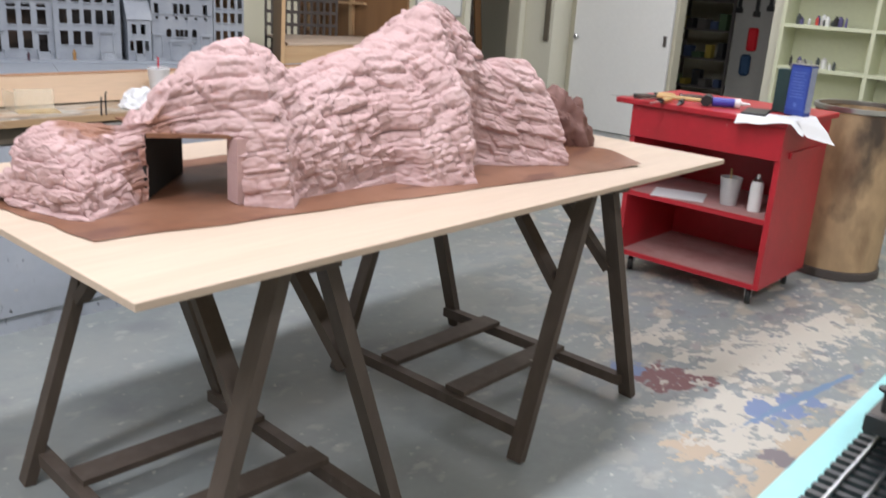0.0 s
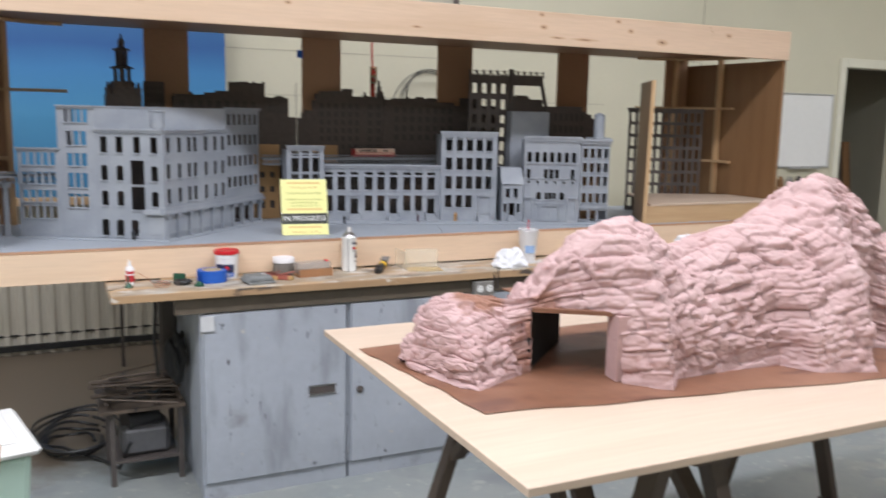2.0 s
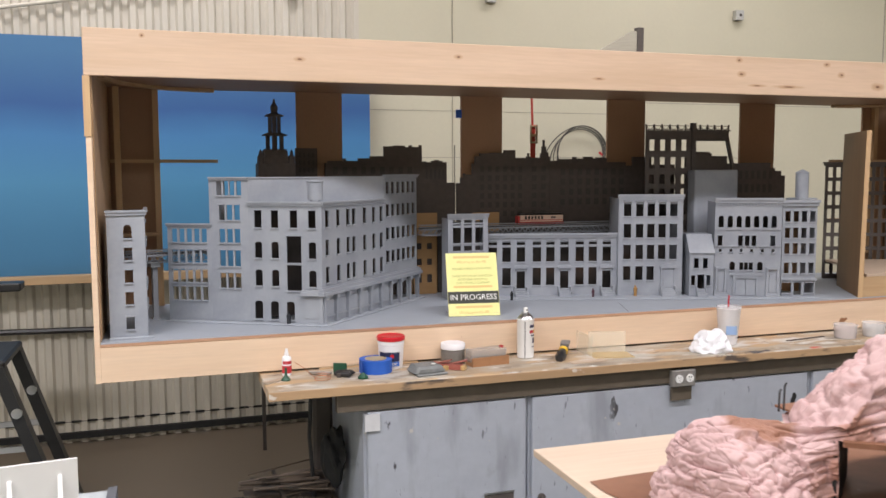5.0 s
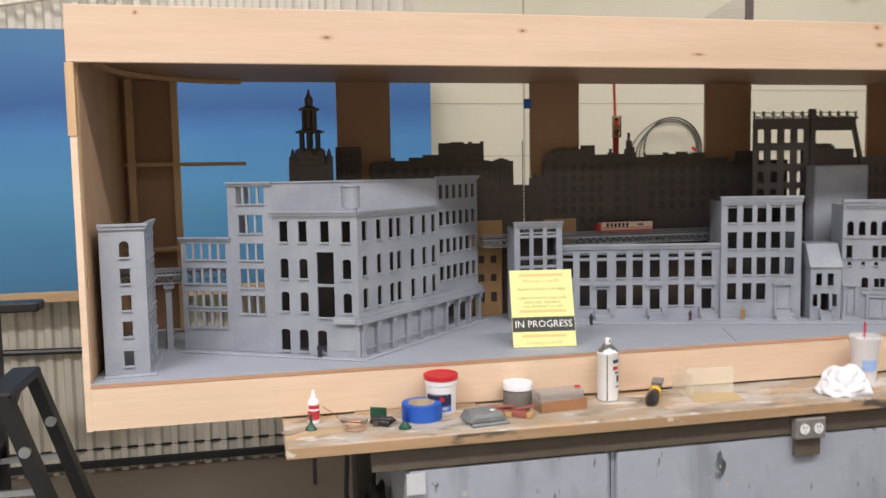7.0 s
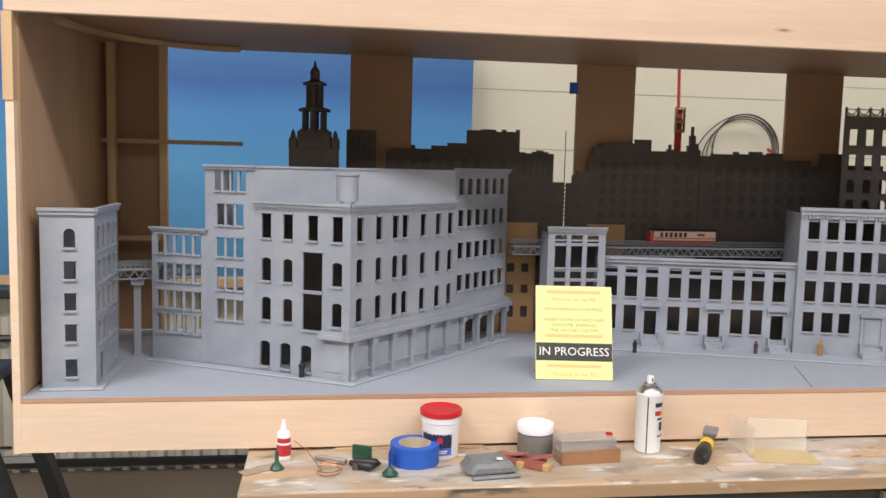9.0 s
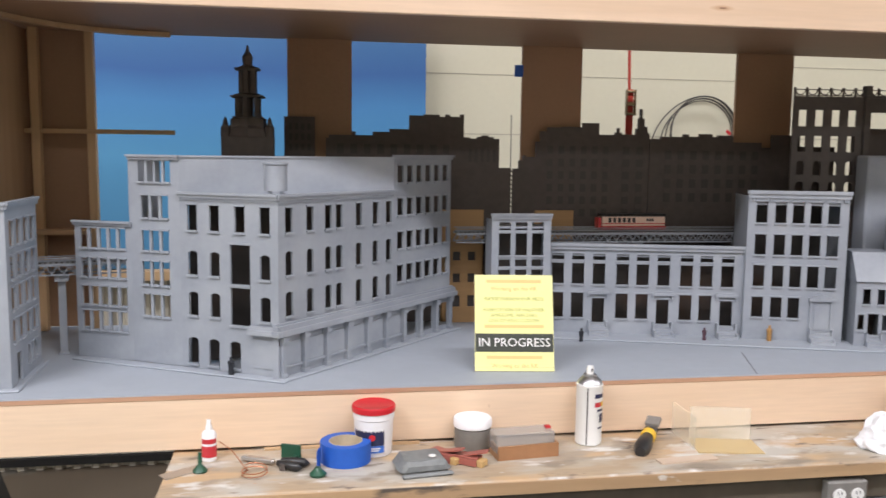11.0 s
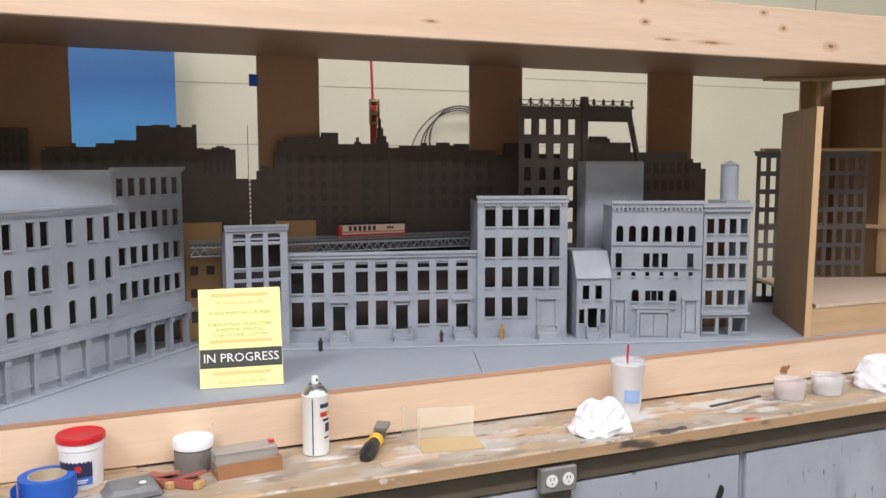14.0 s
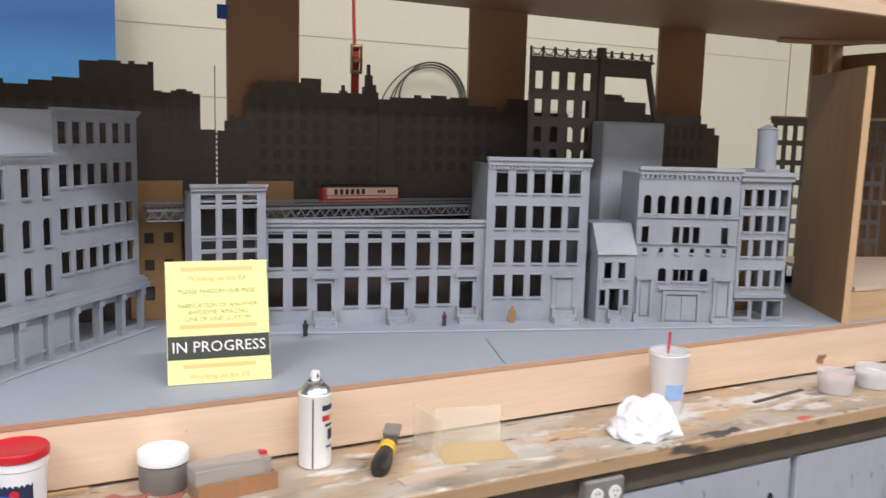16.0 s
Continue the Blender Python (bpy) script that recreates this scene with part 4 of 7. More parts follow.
def steeple():
    s = thing("steeple", "dark brown model church steeple with open belfry", "model steeple")
    x, y = 0.534, 4.74
    part("base", boxes((x - 0.078, x + 0.078, y - 0.06, y + 0.06, BASE + 0.001, 1.665)), DARK, s)
    for dx in (-0.066, 0.066):
        part("pinnacle", lathe([(0.014, 0), (0.014, 0.03), (0.009, 0.035), (0.006, 0.05), (0, 0.062)], 8), DARK, s, m=pose(x + dx, y - 0.04, 1.665))
    part("drum", boxes((x - 0.048, x + 0.048, y - 0.045, y + 0.045, 1.6652, 1.72)), DARK, s)
    for z0, z1, r in ((1.72, 1.785, 0.034), (1.797, 1.868, 0.022)):
        for k in range(6):
            a = k * math.tau / 6 + 0.3
            part("column", boxes((-0.0065, 0.0065, -0.0065, 0.0065, z0, z1)), DARK, s, m=pose(x + r * math.cos(a), y + r * math.sin(a), 0))
        part("tier", lathe([(0, z1), (r + 0.012, z1), (r + 0.012, z1 + 0.008), (r, z1 + 0.012), (0, z1 + 0.012)], 10), DARK, s, m=pose(x, y, 0))
    for z1, r in ((1.7232, 0.046), (1.7855, 0.050), (1.8690, 0.037)):
        part("ledge", boxes((x - r, x + r, y - r, y + r, z1, z1 + 0.004)), DARK, s)
    part("core", lathe([(0, 1.7205), (0.011, 1.7205), (0.011, 1.7845), (0, 1.7845)], 8), DARK, s, m=pose(x, y, 0))
    part("skirt", lathe([(0.075, 1.6655), (0.066, 1.69), (0.056, 1.70), (0.054, 1.722), (0, 1.7225)], 8), DARK, s, m=pose(x, y, 0))
    part("finial", lathe([(0.018, 1.88), (0.014, 1.885), (0.016, 1.91), (0.006, 1.925), (0.004, 1.94), (0, 1.945)], 10), DARK, s, m=pose(x, y, 0))


steeple()


def framework():
    f = thing("building_framework", "dark grey unfinished high-rise model shell with open window holes", "model building")
    a, c, d = (2.315, 4.66), (2.552, 4.63), (2.765, 4.63)
    z = BASE + 0.001
    rows = [(1.727, 1.781), (1.642, 1.695), (1.565, 1.612), (1.49, 1.542), (1.413, 1.465), (1.336, 1.388), (1.26, 1.312)]
    facade(f, a, c, z, 1.826, grid_of([0.14, 0.375, 0.61, 0.845], rows[:2], 0.115) + grid_of([0.14, 0.375, 0.61, 0.845], rows[2:], 0.115, 0.012), mat=FRAME_DARK, sills=False, name="shell_wall")
    part("shell_post", boxes((c[0], c[0] + 0.022, 4.62, 4.642, z, 1.862), (c[0] - 0.003, c[0] + 0.025, 4.617, 4.645, 1.83, 1.838), (c[0] - 0.002, c[0] + 0.024, 4.618, 4.644, 1.7, 1.706)), FRAME_DARK, f)
    part("shell_beam", boxes((c[0] + 0.022, d[0], 4.625, 4.64, 1.775, 1.826), (c[0] + 0.022, d[0] + 0.006, 4.619, 4.641, 1.822, 1.83)), FRAME_DARK, f)
    bm = bmesh.new()
    bar(bm, (d[0] - 0.008, 4.632, 1.80), (d[0] + 0.036, 4.632, 1.63), 0.015, 0.015)
    part("shell_brace", bm, FRAME_DARK, f)
    bm = bmesh.new()
    for k in range(12):
        x = a[0] + (d[0] - a[0]) * k / 11
        y = a[1] - (a[1] - c[1]) * min(1, k / 6)
        box(bm, x - 0.003, x + 0.003, y - 0.005, y, 1.826, 1.855)
        box(bm, x - 0.004, x + 0.004, y - 0.006, y + 0.001, 1.847, 1.850)
        if k < 11:
            bar(bm, (x, y - 0.002, 1.848), (x + 0.04, y - 0.002, 1.848), 0.003, 0.003)
            for arc in range(6):
                t0, t1 = math.pi * arc / 6, math.pi * (arc + 1) / 6
                bar(bm, (x + 0.0205 - 0.017 * math.cos(t0), y - 0.002, 1.846 - 0.015 * math.sin(t0)), (x + 0.0205 - 0.017 * math.cos(t1), y - 0.002, 1.846 - 0.015 * math.sin(t1)), 0.0028, 0.0028)
            bar(bm, (x, y - 0.002, 1.829), (x + 0.04, y - 0.002, 1.829), 0.003, 0.003)
    part("roof_railing", bm, FRAME_DARK, f)
    part("rear_block", boxes((2.575, 2.815, 4.70, 4.72, z, 1.702), (2.628, 2.722, 4.70, 4.72, 1.7022, 1.716), (2.64, 2.71, 4.70, 4.72, 1.7162, 1.724)), DARK, f)
    g = building("grey_block", "plain windowless grey primed tower block model")
    part("block", boxes((2.528, 2.774, 4.552, 4.62, z, 1.632), bevel=0.006), GREY, g)


framework()


# ---- open shell behind the divider ----
def open_shell():
    f = thing("open_shell_building", "dark brown model high-rise shell, see-through windows", "model building")
    a, d = (3.434, 4.697), (3.869, 4.534)
    rows = [(1.072 + 0.074 * k, 1.126 + 0.074 * k) for k in range(8)]
    facade(f, a, d, BASE + 0.001, 1.665, grid_of(even(11, 0.015), rows, 0.052), mat=FRAME_DARK, sills=False, name="shell_wall")
    here = along(a, d, BASE + 0.001)
    for k in range(7):
        part("floor_band", boxes((0, span(a, d), -0.004, 0, 0.082 + 0.074 * k, 0.092 + 0.074 * k)), FRAME_DARK, f, m=here)
    part("cornice", boxes((-0.014, span(a, d) + 0.008, -0.016, 0.008, 0, 0.006), (-0.008, span(a, d) + 0.004, -0.010, 0.008, -0.014, -0.0002)), FRAME_DARK, f, m=along(a, d, 1.6655))


open_shell()
STEELY = material("model_steel_grey", (0.27, 0.29, 0.32), 0.5, grain=80, vary=0.06)


def elevated_track(name, a, b, z, label, piers=()):
    t = thing(name, label, "model railway")
    here, w = along(a, b, z), span(a, b)
    part("deck", boxes((0, w, 0, 0.075, 0.018, 0.021)), STEELY, t, m=here)
    for y in (0.0, 0.071):
        part("chord", boxes((0, w, y, y + 0.004, 0.014, 0.018)), STEELY, t, m=here)
        part("chord", boxes((0, w, y, y + 0.004, -0.012, -0.008)), STEELY, t, m=here)
        n = max(2, int(w / 0.028))
        bm = bmesh.new()
        for k in range(n):
            u0, um, u1 = k * w / n, (k + 0.5) * w / n, (k + 1) * w / n
            bar(bm, (u0, y + 0.002, -0.008), (um, y + 0.002, 0.014), 0.0028, 0.0028)
            bar(bm, (um, y + 0.002, 0.014), (u1, y + 0.002, -0.008), 0.0028, 0.0028)
        part("lattice", bm, STEELY, t, m=here)
    for y in (0.012, 0.06):
        part("handrail", boxes((0, w, y - 0.0015, y + 0.0015, 0.034, 0.037)), STEELY, t, m=here)
    for y in (0.026, 0.046):
        part("rail", boxes((0, w, y - 0.0012, y + 0.0012, 0.0235, 0.028)), STEELY, t, m=here)
    part("sleeper", boxes(*[(k * w / max(3, int(w / 0.014)), k * w / max(3, int(w / 0.014)) + 0.006, 0.014, 0.058, 0.0211, 0.0234) for k in range(max(3, int(w / 0.014)))]), FRAME_DARK, t, m=here)["kind"] = "stuff"
    for u in piers:
        part("pier", boxes((u - 0.010, u + 0.010, 0.025, 0.05, BASE - z, -0.0122), (u - 0.018, u + 0.018, 0.01, 0.065, -0.03, -0.0123), (u - 0.014, u + 0.014, 0.02, 0.055, BASE - z, BASE - z + 0.008)), STEELY, t, m=here)


elevated_track("elevated_railway", (1.19, 4.72), (2.30, 4.70), 1.345, "grey model elevated railway with lattice girders", (0.2, 0.62, 1.0))
elevated_track("elevated_railway", (-0.13, 4.46), (0.24, 4.55), 1.285, "short grey model elevated railway on a lattice pier", (0.17,))


def tram():
    t = thing("model_tram", "small red and cream model tram car on the elevated track", "model tram", pose(1.80, 4.757, 1.374))
    cream = material("tram_cream", (0.75, 0.55, 0.45), 0.4, vary=0.03, bump=0)
    red = material("tram_red", (0.5, 0.04, 0.04), 0.4, vary=0.05, bump=0)
    part("body", boxes((-0.112, 0.112, -0.02, 0.02, 0.012, 0.044), bevel=0.002), cream, t)
    part("skirt", boxes((-0.114, 0.114, -0.0215, 0.0215, 0.001, 0.0118)), red, t)
    part("stripe", boxes((-0.113, 0.113, -0.0208, -0.0201, 0.019, 0.022)), red, t)
    part("roof", boxes((-0.116, 0.116, -0.022, 0.022, 0.0442, 0.052), bevel=0.003), BLACK, t)
    for k in range(6):
        part("window", boxes((-0.09 + 0.017 * k, -0.08 + 0.017 * k, -0.0209, -0.0201, 0.024, 0.040)), BLACK, t)
    for k in range(3):
        part("window", boxes((0.045 + 0.009 * k, 0.052 + 0.009 * k, -0.0209, -0.0201, 0.028, 0.037)), BLACK, t)
    part("end_platform", boxes((-0.124, -0.1145, -0.018, 0.018, 0.001, 0.04)), red, t)


tram()


def tan_models():
    b = building("tan_building", "unpainted tan plywood model building behind the railway")
    a, c = (1.185, 4.845), (1.30, 4.845)
    facade(b, a, c, BASE + 0.001, 1.325, grid_of([0.25, 0.7], [(1.26, 1.29), (1.185, 1.215), (1.10, 1.14)], 0.22), mat=TAN_LIGHT, sills=False)
    # interior shade behind the tan front, painted as a dark sheet
    part("back_wall", boxes((1.186, 1.30, 4.855, 4.86, BASE + 0.001, 1.325)), INNER_SHADE, b)
    for x0, x1, z0, z1 in ((1.165, 1.31, 1.375, 1.432), (1.49, 1.63, 1.375, 1.43)):
        whole("tan_block", boxes((x0, x1, 4.864, 4.896, BASE + 0.001, z1), bevel=0.002), TAN_LIGHT, "plain tan plywood block behind the railway", "wood block", group="tan blocks")


TAN_LIGHT = wood("tan_plywood", (0.42, 0.25, 0.11), (0.34, 0.20, 0.09), 1.2, 0.6, "X")
tan_models()


def figure(x, y, mat, label, h=0.037):
    """A tiny cast figure, one plain shape."""
    bm = lathe([(0, 0), (0.006, 0), (0.0055, 0.012), (0.0065, 0.022), (0.0075, 0.027), (0.003, 0.030), (0.0036, 0.034), (0.0028, 0.0365), (0, 0.037)], 10)
    for v in bm.verts:
        v.co.y *= 0.7
        v.co *= h / 0.037
    whole("model_figure", bm, mat, label, "model figure", group="tiny model figures", smooth=True, m=pose(x, y, BASE + 0.0063))


NAVY_CLOTH = material("figure_black", (0.015, 0.017, 0.022), 0.6)
figure(0.512, 4.222, NAVY_CLOTH, "tiny black painted figure on the pavement", 0.046)
figure(1.542, 4.49, NAVY_CLOTH, "tiny dark painted figure on the street", 0.042)
figure(1.935, 4.465, material("figure_plum", (0.07, 0.03, 0.045), 0.6), "tiny plum painted figure on the street", 0.04)
figure(2.135, 4.43, material("figure_tan", (0.35, 0.19, 0.06), 0.6), "tiny tan painted figure by the tenement", 0.05)
part("front_kerb", boxes((0, span((1.43, 4.57), (2.95, 4.082)), 0, 0.13, 0, 0.0058), bevel=0.002), STREET, bpy.data.objects["display_case"], m=along((1.43, 4.57), (2.95, 4.082), BASE + 0.0001))
part("street_joint", boxes((-0.001, 0.001, 0, 0.25, 0, 0.0005)), FRAME_DARK, bpy.data.objects["display_case"], m=pose(1.896, FRONT, BASE + 0.0001, 0, 0, -20))


# ---- plywood table, trestles and the rock mountain ----
TABLE = 0.945


def trestle(x, spread, label, turn=0.0):
    t = thing("trestle", label, "sawhorse", pose(x, 1.79, 0, 0, 0, turn) @ pose(-x, -1.79, 0), group="trestles under the plywood")
    top = TABLE - 0.0185
    for y, s in ((1.79, 1), (2.70, -1)):
        for side in (-1, 1):
            bm = bmesh.new()
            bar(bm, (x + side * spread, y, 0.0), (x + side * 0.05, y + 0.02 * s, top - 0.004), 0.056, 0.034)
            for v in bm.verts:
                v.co.z = min(max(v.co.z, 0.0), top)
            part("leg", bm, TRESTLE, t)
        for side in (-1, 1):
            bm = bmesh.new()
            bar(bm, (x + side * 0.16, y + 0.036 * s, 0.56), (x + side * 0.13, y + 0.33 * s, top - 0.05), 0.045, 0.03)
            part("brace", bm, TRESTLE, t)
    part("top_rail", boxes((x - 0.045, x + 0.045, 1.72, 2.78, top - 0.04, top)), TRESTLE, t)
    for side in (-1, 1):
        part("floor_rail", boxes((x + side * spread * 0.86 - 0.02, x + side * spread * 0.86 + 0.02, 1.80, 2.72, 0.06, 0.10)), TRESTLE, t)
    for y in (2.08, 2.42):
        part("shelf_slat", boxes((x - spread * 0.84, x + spread * 0.9, y, y + 0.09, 0.1005, 0.12)), TRESTLE, t)
    return t


trestle(1.42, 0.345, "dark stained wooden sawhorse with paint drips", -2.0)
trestle(2.68, 0.36, "dark stained wooden sawhorse with slatted foot shelf")


def ply_table():
    whole("plywood_sheet", boxes((0.928, 3.29, 1.655, 2.865, TABLE - 0.018, TABLE), bevel=0.0015), PLY, "pale plywood sheet lying across two sawhorses", "plywood sheet")
    bm = bmesh.new()
    n, k = 48, 30
    grid = []
    for i in range(n + 1):
        u = i / n
        row = []
        for j in range(k + 1):
            v = j / k
            lo = Vector((1.035 + u * 1.83, 2.018 - u * 0.255))
            hi = Vector((0.955 + u * 2.2, 2.62 + u * 0.05))
            p = lo.lerp(hi, v)
            e = noise.noise((u * 9, v * 5, 0)) * 0.012
            lift = max(0, u - 0.93) * 0.35 * (0.4 + 0.6 * math.sin(v * 9) ** 2)
            row.append(bm.verts.new((p.x + e, p.y + e, TABLE + 0.0022 + abs(noise.noise((u * 14, v * 8, 2))) * 0.002 + lift)))
        grid.append(row)
    for i in range(n):
        for j in range(k):
            bm.faces.new((grid[i][j], grid[i + 1][j], grid[i + 1][j + 1], grid[i][j + 1]))
    whole("brown_paper", bm, PAPER_BROWN, "brown painted paper sheet under the rock, edges curling", "paper", smooth=True)


ply_table()


def mountain():
    """A plaster rock face over a tunnel: a ridge line with strata and blocks pressed into both flanks."""
    nx, nv = 760, 270
    xs = np.concatenate([np.linspace(1.012, 1.11, 120), np.linspace(1.1118, 1.32, 90), np.linspace(1.3224, 3.0, 550)])
    ridge_x = [1.012, 1.045, 1.075, 1.12, 1.26, 1.305, 1.345, 1.38, 1.44, 1.478, 1.547, 1.644, 1.69, 1.71, 1.858, 1.965, 2.053, 2.158, 2.19, 2.241, 2.32, 2.375, 2.41, 2.43, 2.46, 2.50, 2.627, 2.70, 2.745, 2.80, 3.0]
    ridge_z = [0.955, 1.055, 1.10, 1.125, 1.13, 1.152, 1.205, 1.25, 1.285, 1.33, 1.35, 1.325, 1.285, 1.262, 1.29, 1.308, 1.355, 1.397, 1.437, 1.458, 1.443, 1.385, 1.32, 1.278, 1.262, 1.292, 1.272, 1.21, 1.13, 1.03, 0.96]
    foot_x = [1.012, 1.022, 1.038, 1.06, 1.097, 1.183, 1.27, 1.285, 1.44, 1.455, 1.54, 1.615, 1.84, 1.96, 2.003, 2.16, 2.20, 2.25, 2.374, 2.445, 2.634, 2.76, 3.0]
    foot_y = [2.40, 2.34, 2.28, 2.20, 2.16, 2.205, 2.248, 2.25, 2.12, 2.08, 1.985, 2.06, 2.065, 2.05, 1.965, 1.905, 1.95, 2.06, 2.09, 2.02, 1.915, 2.05, 2.30]
    back_x = [1.012, 1.12, 1.3, 1.8, 2.4, 2.9, 3.0]
    back_y = [2.46, 2.58, 2.60, 2.58, 2.60, 2.56, 2.48]
    soft = np.hanning(15) / np.hanning(15).sum()
    zr, yf, yb = np.convolve(np.pad(np.interp(xs, ridge_x, ridge_z), 7, mode="edge"), soft, mode="valid"), np.interp(xs, foot_x, foot_y), np.interp(xs, back_x, back_y)
    yr = np.interp(xs, [1.01, 1.22, 1.30, 1.7, 2.3, 2.40, 2.50, 2.7, 2.8, 3.0], [2.42, 2.38, 2.24, 2.24, 2.22, 2.19, 2.12, 2.12, 2.2, 2.40])
    v = np.linspace(0, 2, nv)
    f = np.clip(v, 0, 1)
    b = np.clip(2 - v, 0, 1)
    side = np.where(v <= 1, f, b)
    inward = 0.42 * side + 0.58 * side**3.0
    rise = 1 - (1 - side) ** 1.18
    X = np.repeat(xs[:, None], nv, 1)
    Y = np.where(v[None] <= 1, yf[:, None] + (yr - yf)[:, None] * inward[None], yb[:, None] + (yr - yb)[:, None] * inward[None])
    Z = TABLE + 0.003 + (zr[:, None] - TABLE) * rise[None]
    # broad lumps
    P = np.stack([X, Y, Z], -1)
    du = np.gradient(P, axis=0)
    dv = np.gradient(P, axis=1)
    N = np.cross(du, dv)
    N /= np.linalg.norm(N, axis=-1, keepdims=True) + 1e-9
    N = -N if N[nx // 2, 30, 1] > 0 else N
    warp = np.array([[noise.noise((X[i, j] * 5, Y[i, j] * 5, Z[i, j] * 5)) for j in range(0, nv, 5)] for i in range(0, nx, 5)])
    gi, gj = np.arange(0, nx, 5), np.arange(0, nv, 5)
    tmp = np.stack([np.interp(np.arange(nv), gj, r) for r in warp])
    warp = np.stack([np.interp(np.arange(nx), gi, tmp[:, j]) for j in range(nv)], 1)
    D = 0.020 * warp
    roll1, roll2 = np.roll(warp, 40, 0), np.roll(warp, 90, 0)
    S = X + 0.6 * Y + 0.020 * warp
    stack = np.floor((X + 0.5 * Y + 0.05 * roll2) / 0.14)
    shift = 0.05 * ((stack * 0.6180339) % 1.0)
    H = shift + Z * 0.98 - X * np.interp(X, [1.1, 1.5, 2.2, 2.8], [0.0, 0.06, 0.11, 0.02]) + 0.016 * roll1
    r1, lean, edge = courses(S + 0.014 * roll2, H, 0.050, 0.082, 3)
    D += 0.012 * (r1 - 0.5) + 0.017 * lean - 0.010 * np.exp(-np.abs(edge / 0.0028))
    C = np.stack([S, Y, H], -1) + 0.010 * np.stack([roll1, warp, roll2], -1)
    for size, deep, crack, seed in (((0.060, 0.05, 0.032), 0.010, 0.006, 11), ((0.026, 0.024, 0.015), 0.004, 0.0025, 23)):
        near, edge, r1, lean = blocks(C, size, seed)
        D += deep * (r1 - 0.5) + 0.95 * deep * lean - crack * np.exp(-np.abs(edge / 0.08))
    fade = (np.clip(side * 14, 0.25, 1) * (1 - 0.45 * np.clip((side - 0.86) / 0.14, 0, 1)))[None]
    P = P + N * (D * fade)[..., None]
    P[..., 2] = np.maximum(P[..., 2], TABLE + 0.003)
    pts = [tuple(p) for p in P.reshape(-1, 3)]
    faces = []
    for i in range(nx - 1):
        for j in range(nv - 1):
            x, z = xs[i], Z[i, j]
            if v[j] < 1 and 1.285 < x < 1.452 and z < 1.115:
                continue
            if v[j] > 1 and 1.2 < x < 1.95 and z < 1.10:
                continue
            faces.append((i * nv + j, i * nv + j + 1, (i + 1) * nv + j + 1, (i + 1) * nv + j))
    me = bpy.data.meshes.new("rock_face")
    me.from_pydata(pts, [], faces)
    me.materials.append(PINK)
    rock = thing("rock_mountain", "pink plaster model rock mountain with a square tunnel mouth", "model mountain")
    part("rock_face", me, PINK, rock)
    me.shade_smooth()
    a, c = (1.293, 2.262), (1.522, 2.475)
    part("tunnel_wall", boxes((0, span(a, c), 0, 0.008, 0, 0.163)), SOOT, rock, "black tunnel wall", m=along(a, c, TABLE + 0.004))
    part("tunnel_roof", boxes((1.34, 1.95, 2.19, 2.50, 1.1135, 1.118)), PAPER_BROWN, rock)
    a, c = (1.455, 2.115), (1.462, 2.155)
    part("tunnel_jamb", boxes((-0.02, span(a, c), -0.03, 0.006, 0, 0.166)), PINK, rock, m=along(a, c, TABLE + 0.004))
    a, c = (1.283, 2.238), (1.462, 2.118)
    part("tunnel_lintel", boxes((0, span(a, c), -0.004, 0.012, 0, 0.01)), PAPER_BROWN, rock, "brown lintel strip", m=along(a, c, 1.111))
    part("bare_end", rock_end(), material("bare_umber_plaster", (0.17, 0.085, 0.07), 0.75, grain=60, vary=0.2, bump=0.3, spots=(0.26, 0.15, 0.13), spot_scale=9), rock, "unpainted brown end of the rock", smooth=True)
    for dx in (0, 0.012):
        part("wire_stub", tube([(1.235 + dx, 2.36, 1.15), (1.236 + dx, 2.36, 1.19 + dx), (1.24 + dx, 2.36, 1.195 + dx)], 0.002), BLACK, rock)


def courses(s, h, bed, length, seed):
    """Bedded stone: each point's block height and slant, and how far it is from the nearest joint."""
    def chance(a, b, k):
        n = (a.astype(np.int64) * 73856093 ^ b.astype(np.int64) * 19349663 ^ (seed * 7 + k) * 83492791) & 0x7FFFFFFF
        n = (n ^ (n >> 13)) * 1274126177 & 0x7FFFFFFF
        return ((n ^ (n >> 16)) % 65521) / 65521.0
    q = h / bed
    row = np.floor(q)
    up = q - row
    wide = length * (0.6 + 0.9 * chance(row, row * 0, 1))
    p = s / wide + 7.3 * chance(row, row * 0, 2)
    col = np.floor(p)
    over = p - col
    lean = (up - 0.5) * (chance(row, col, 4) - 0.58) * 1.3 + (over - 0.5) * (chance(row, col, 5) - 0.5) * 1.6
    edge = np.minimum(np.minimum(up, 1 - up) * bed, np.minimum(over, 1 - over) * wide)
    return chance(row, col, 3), lean, edge


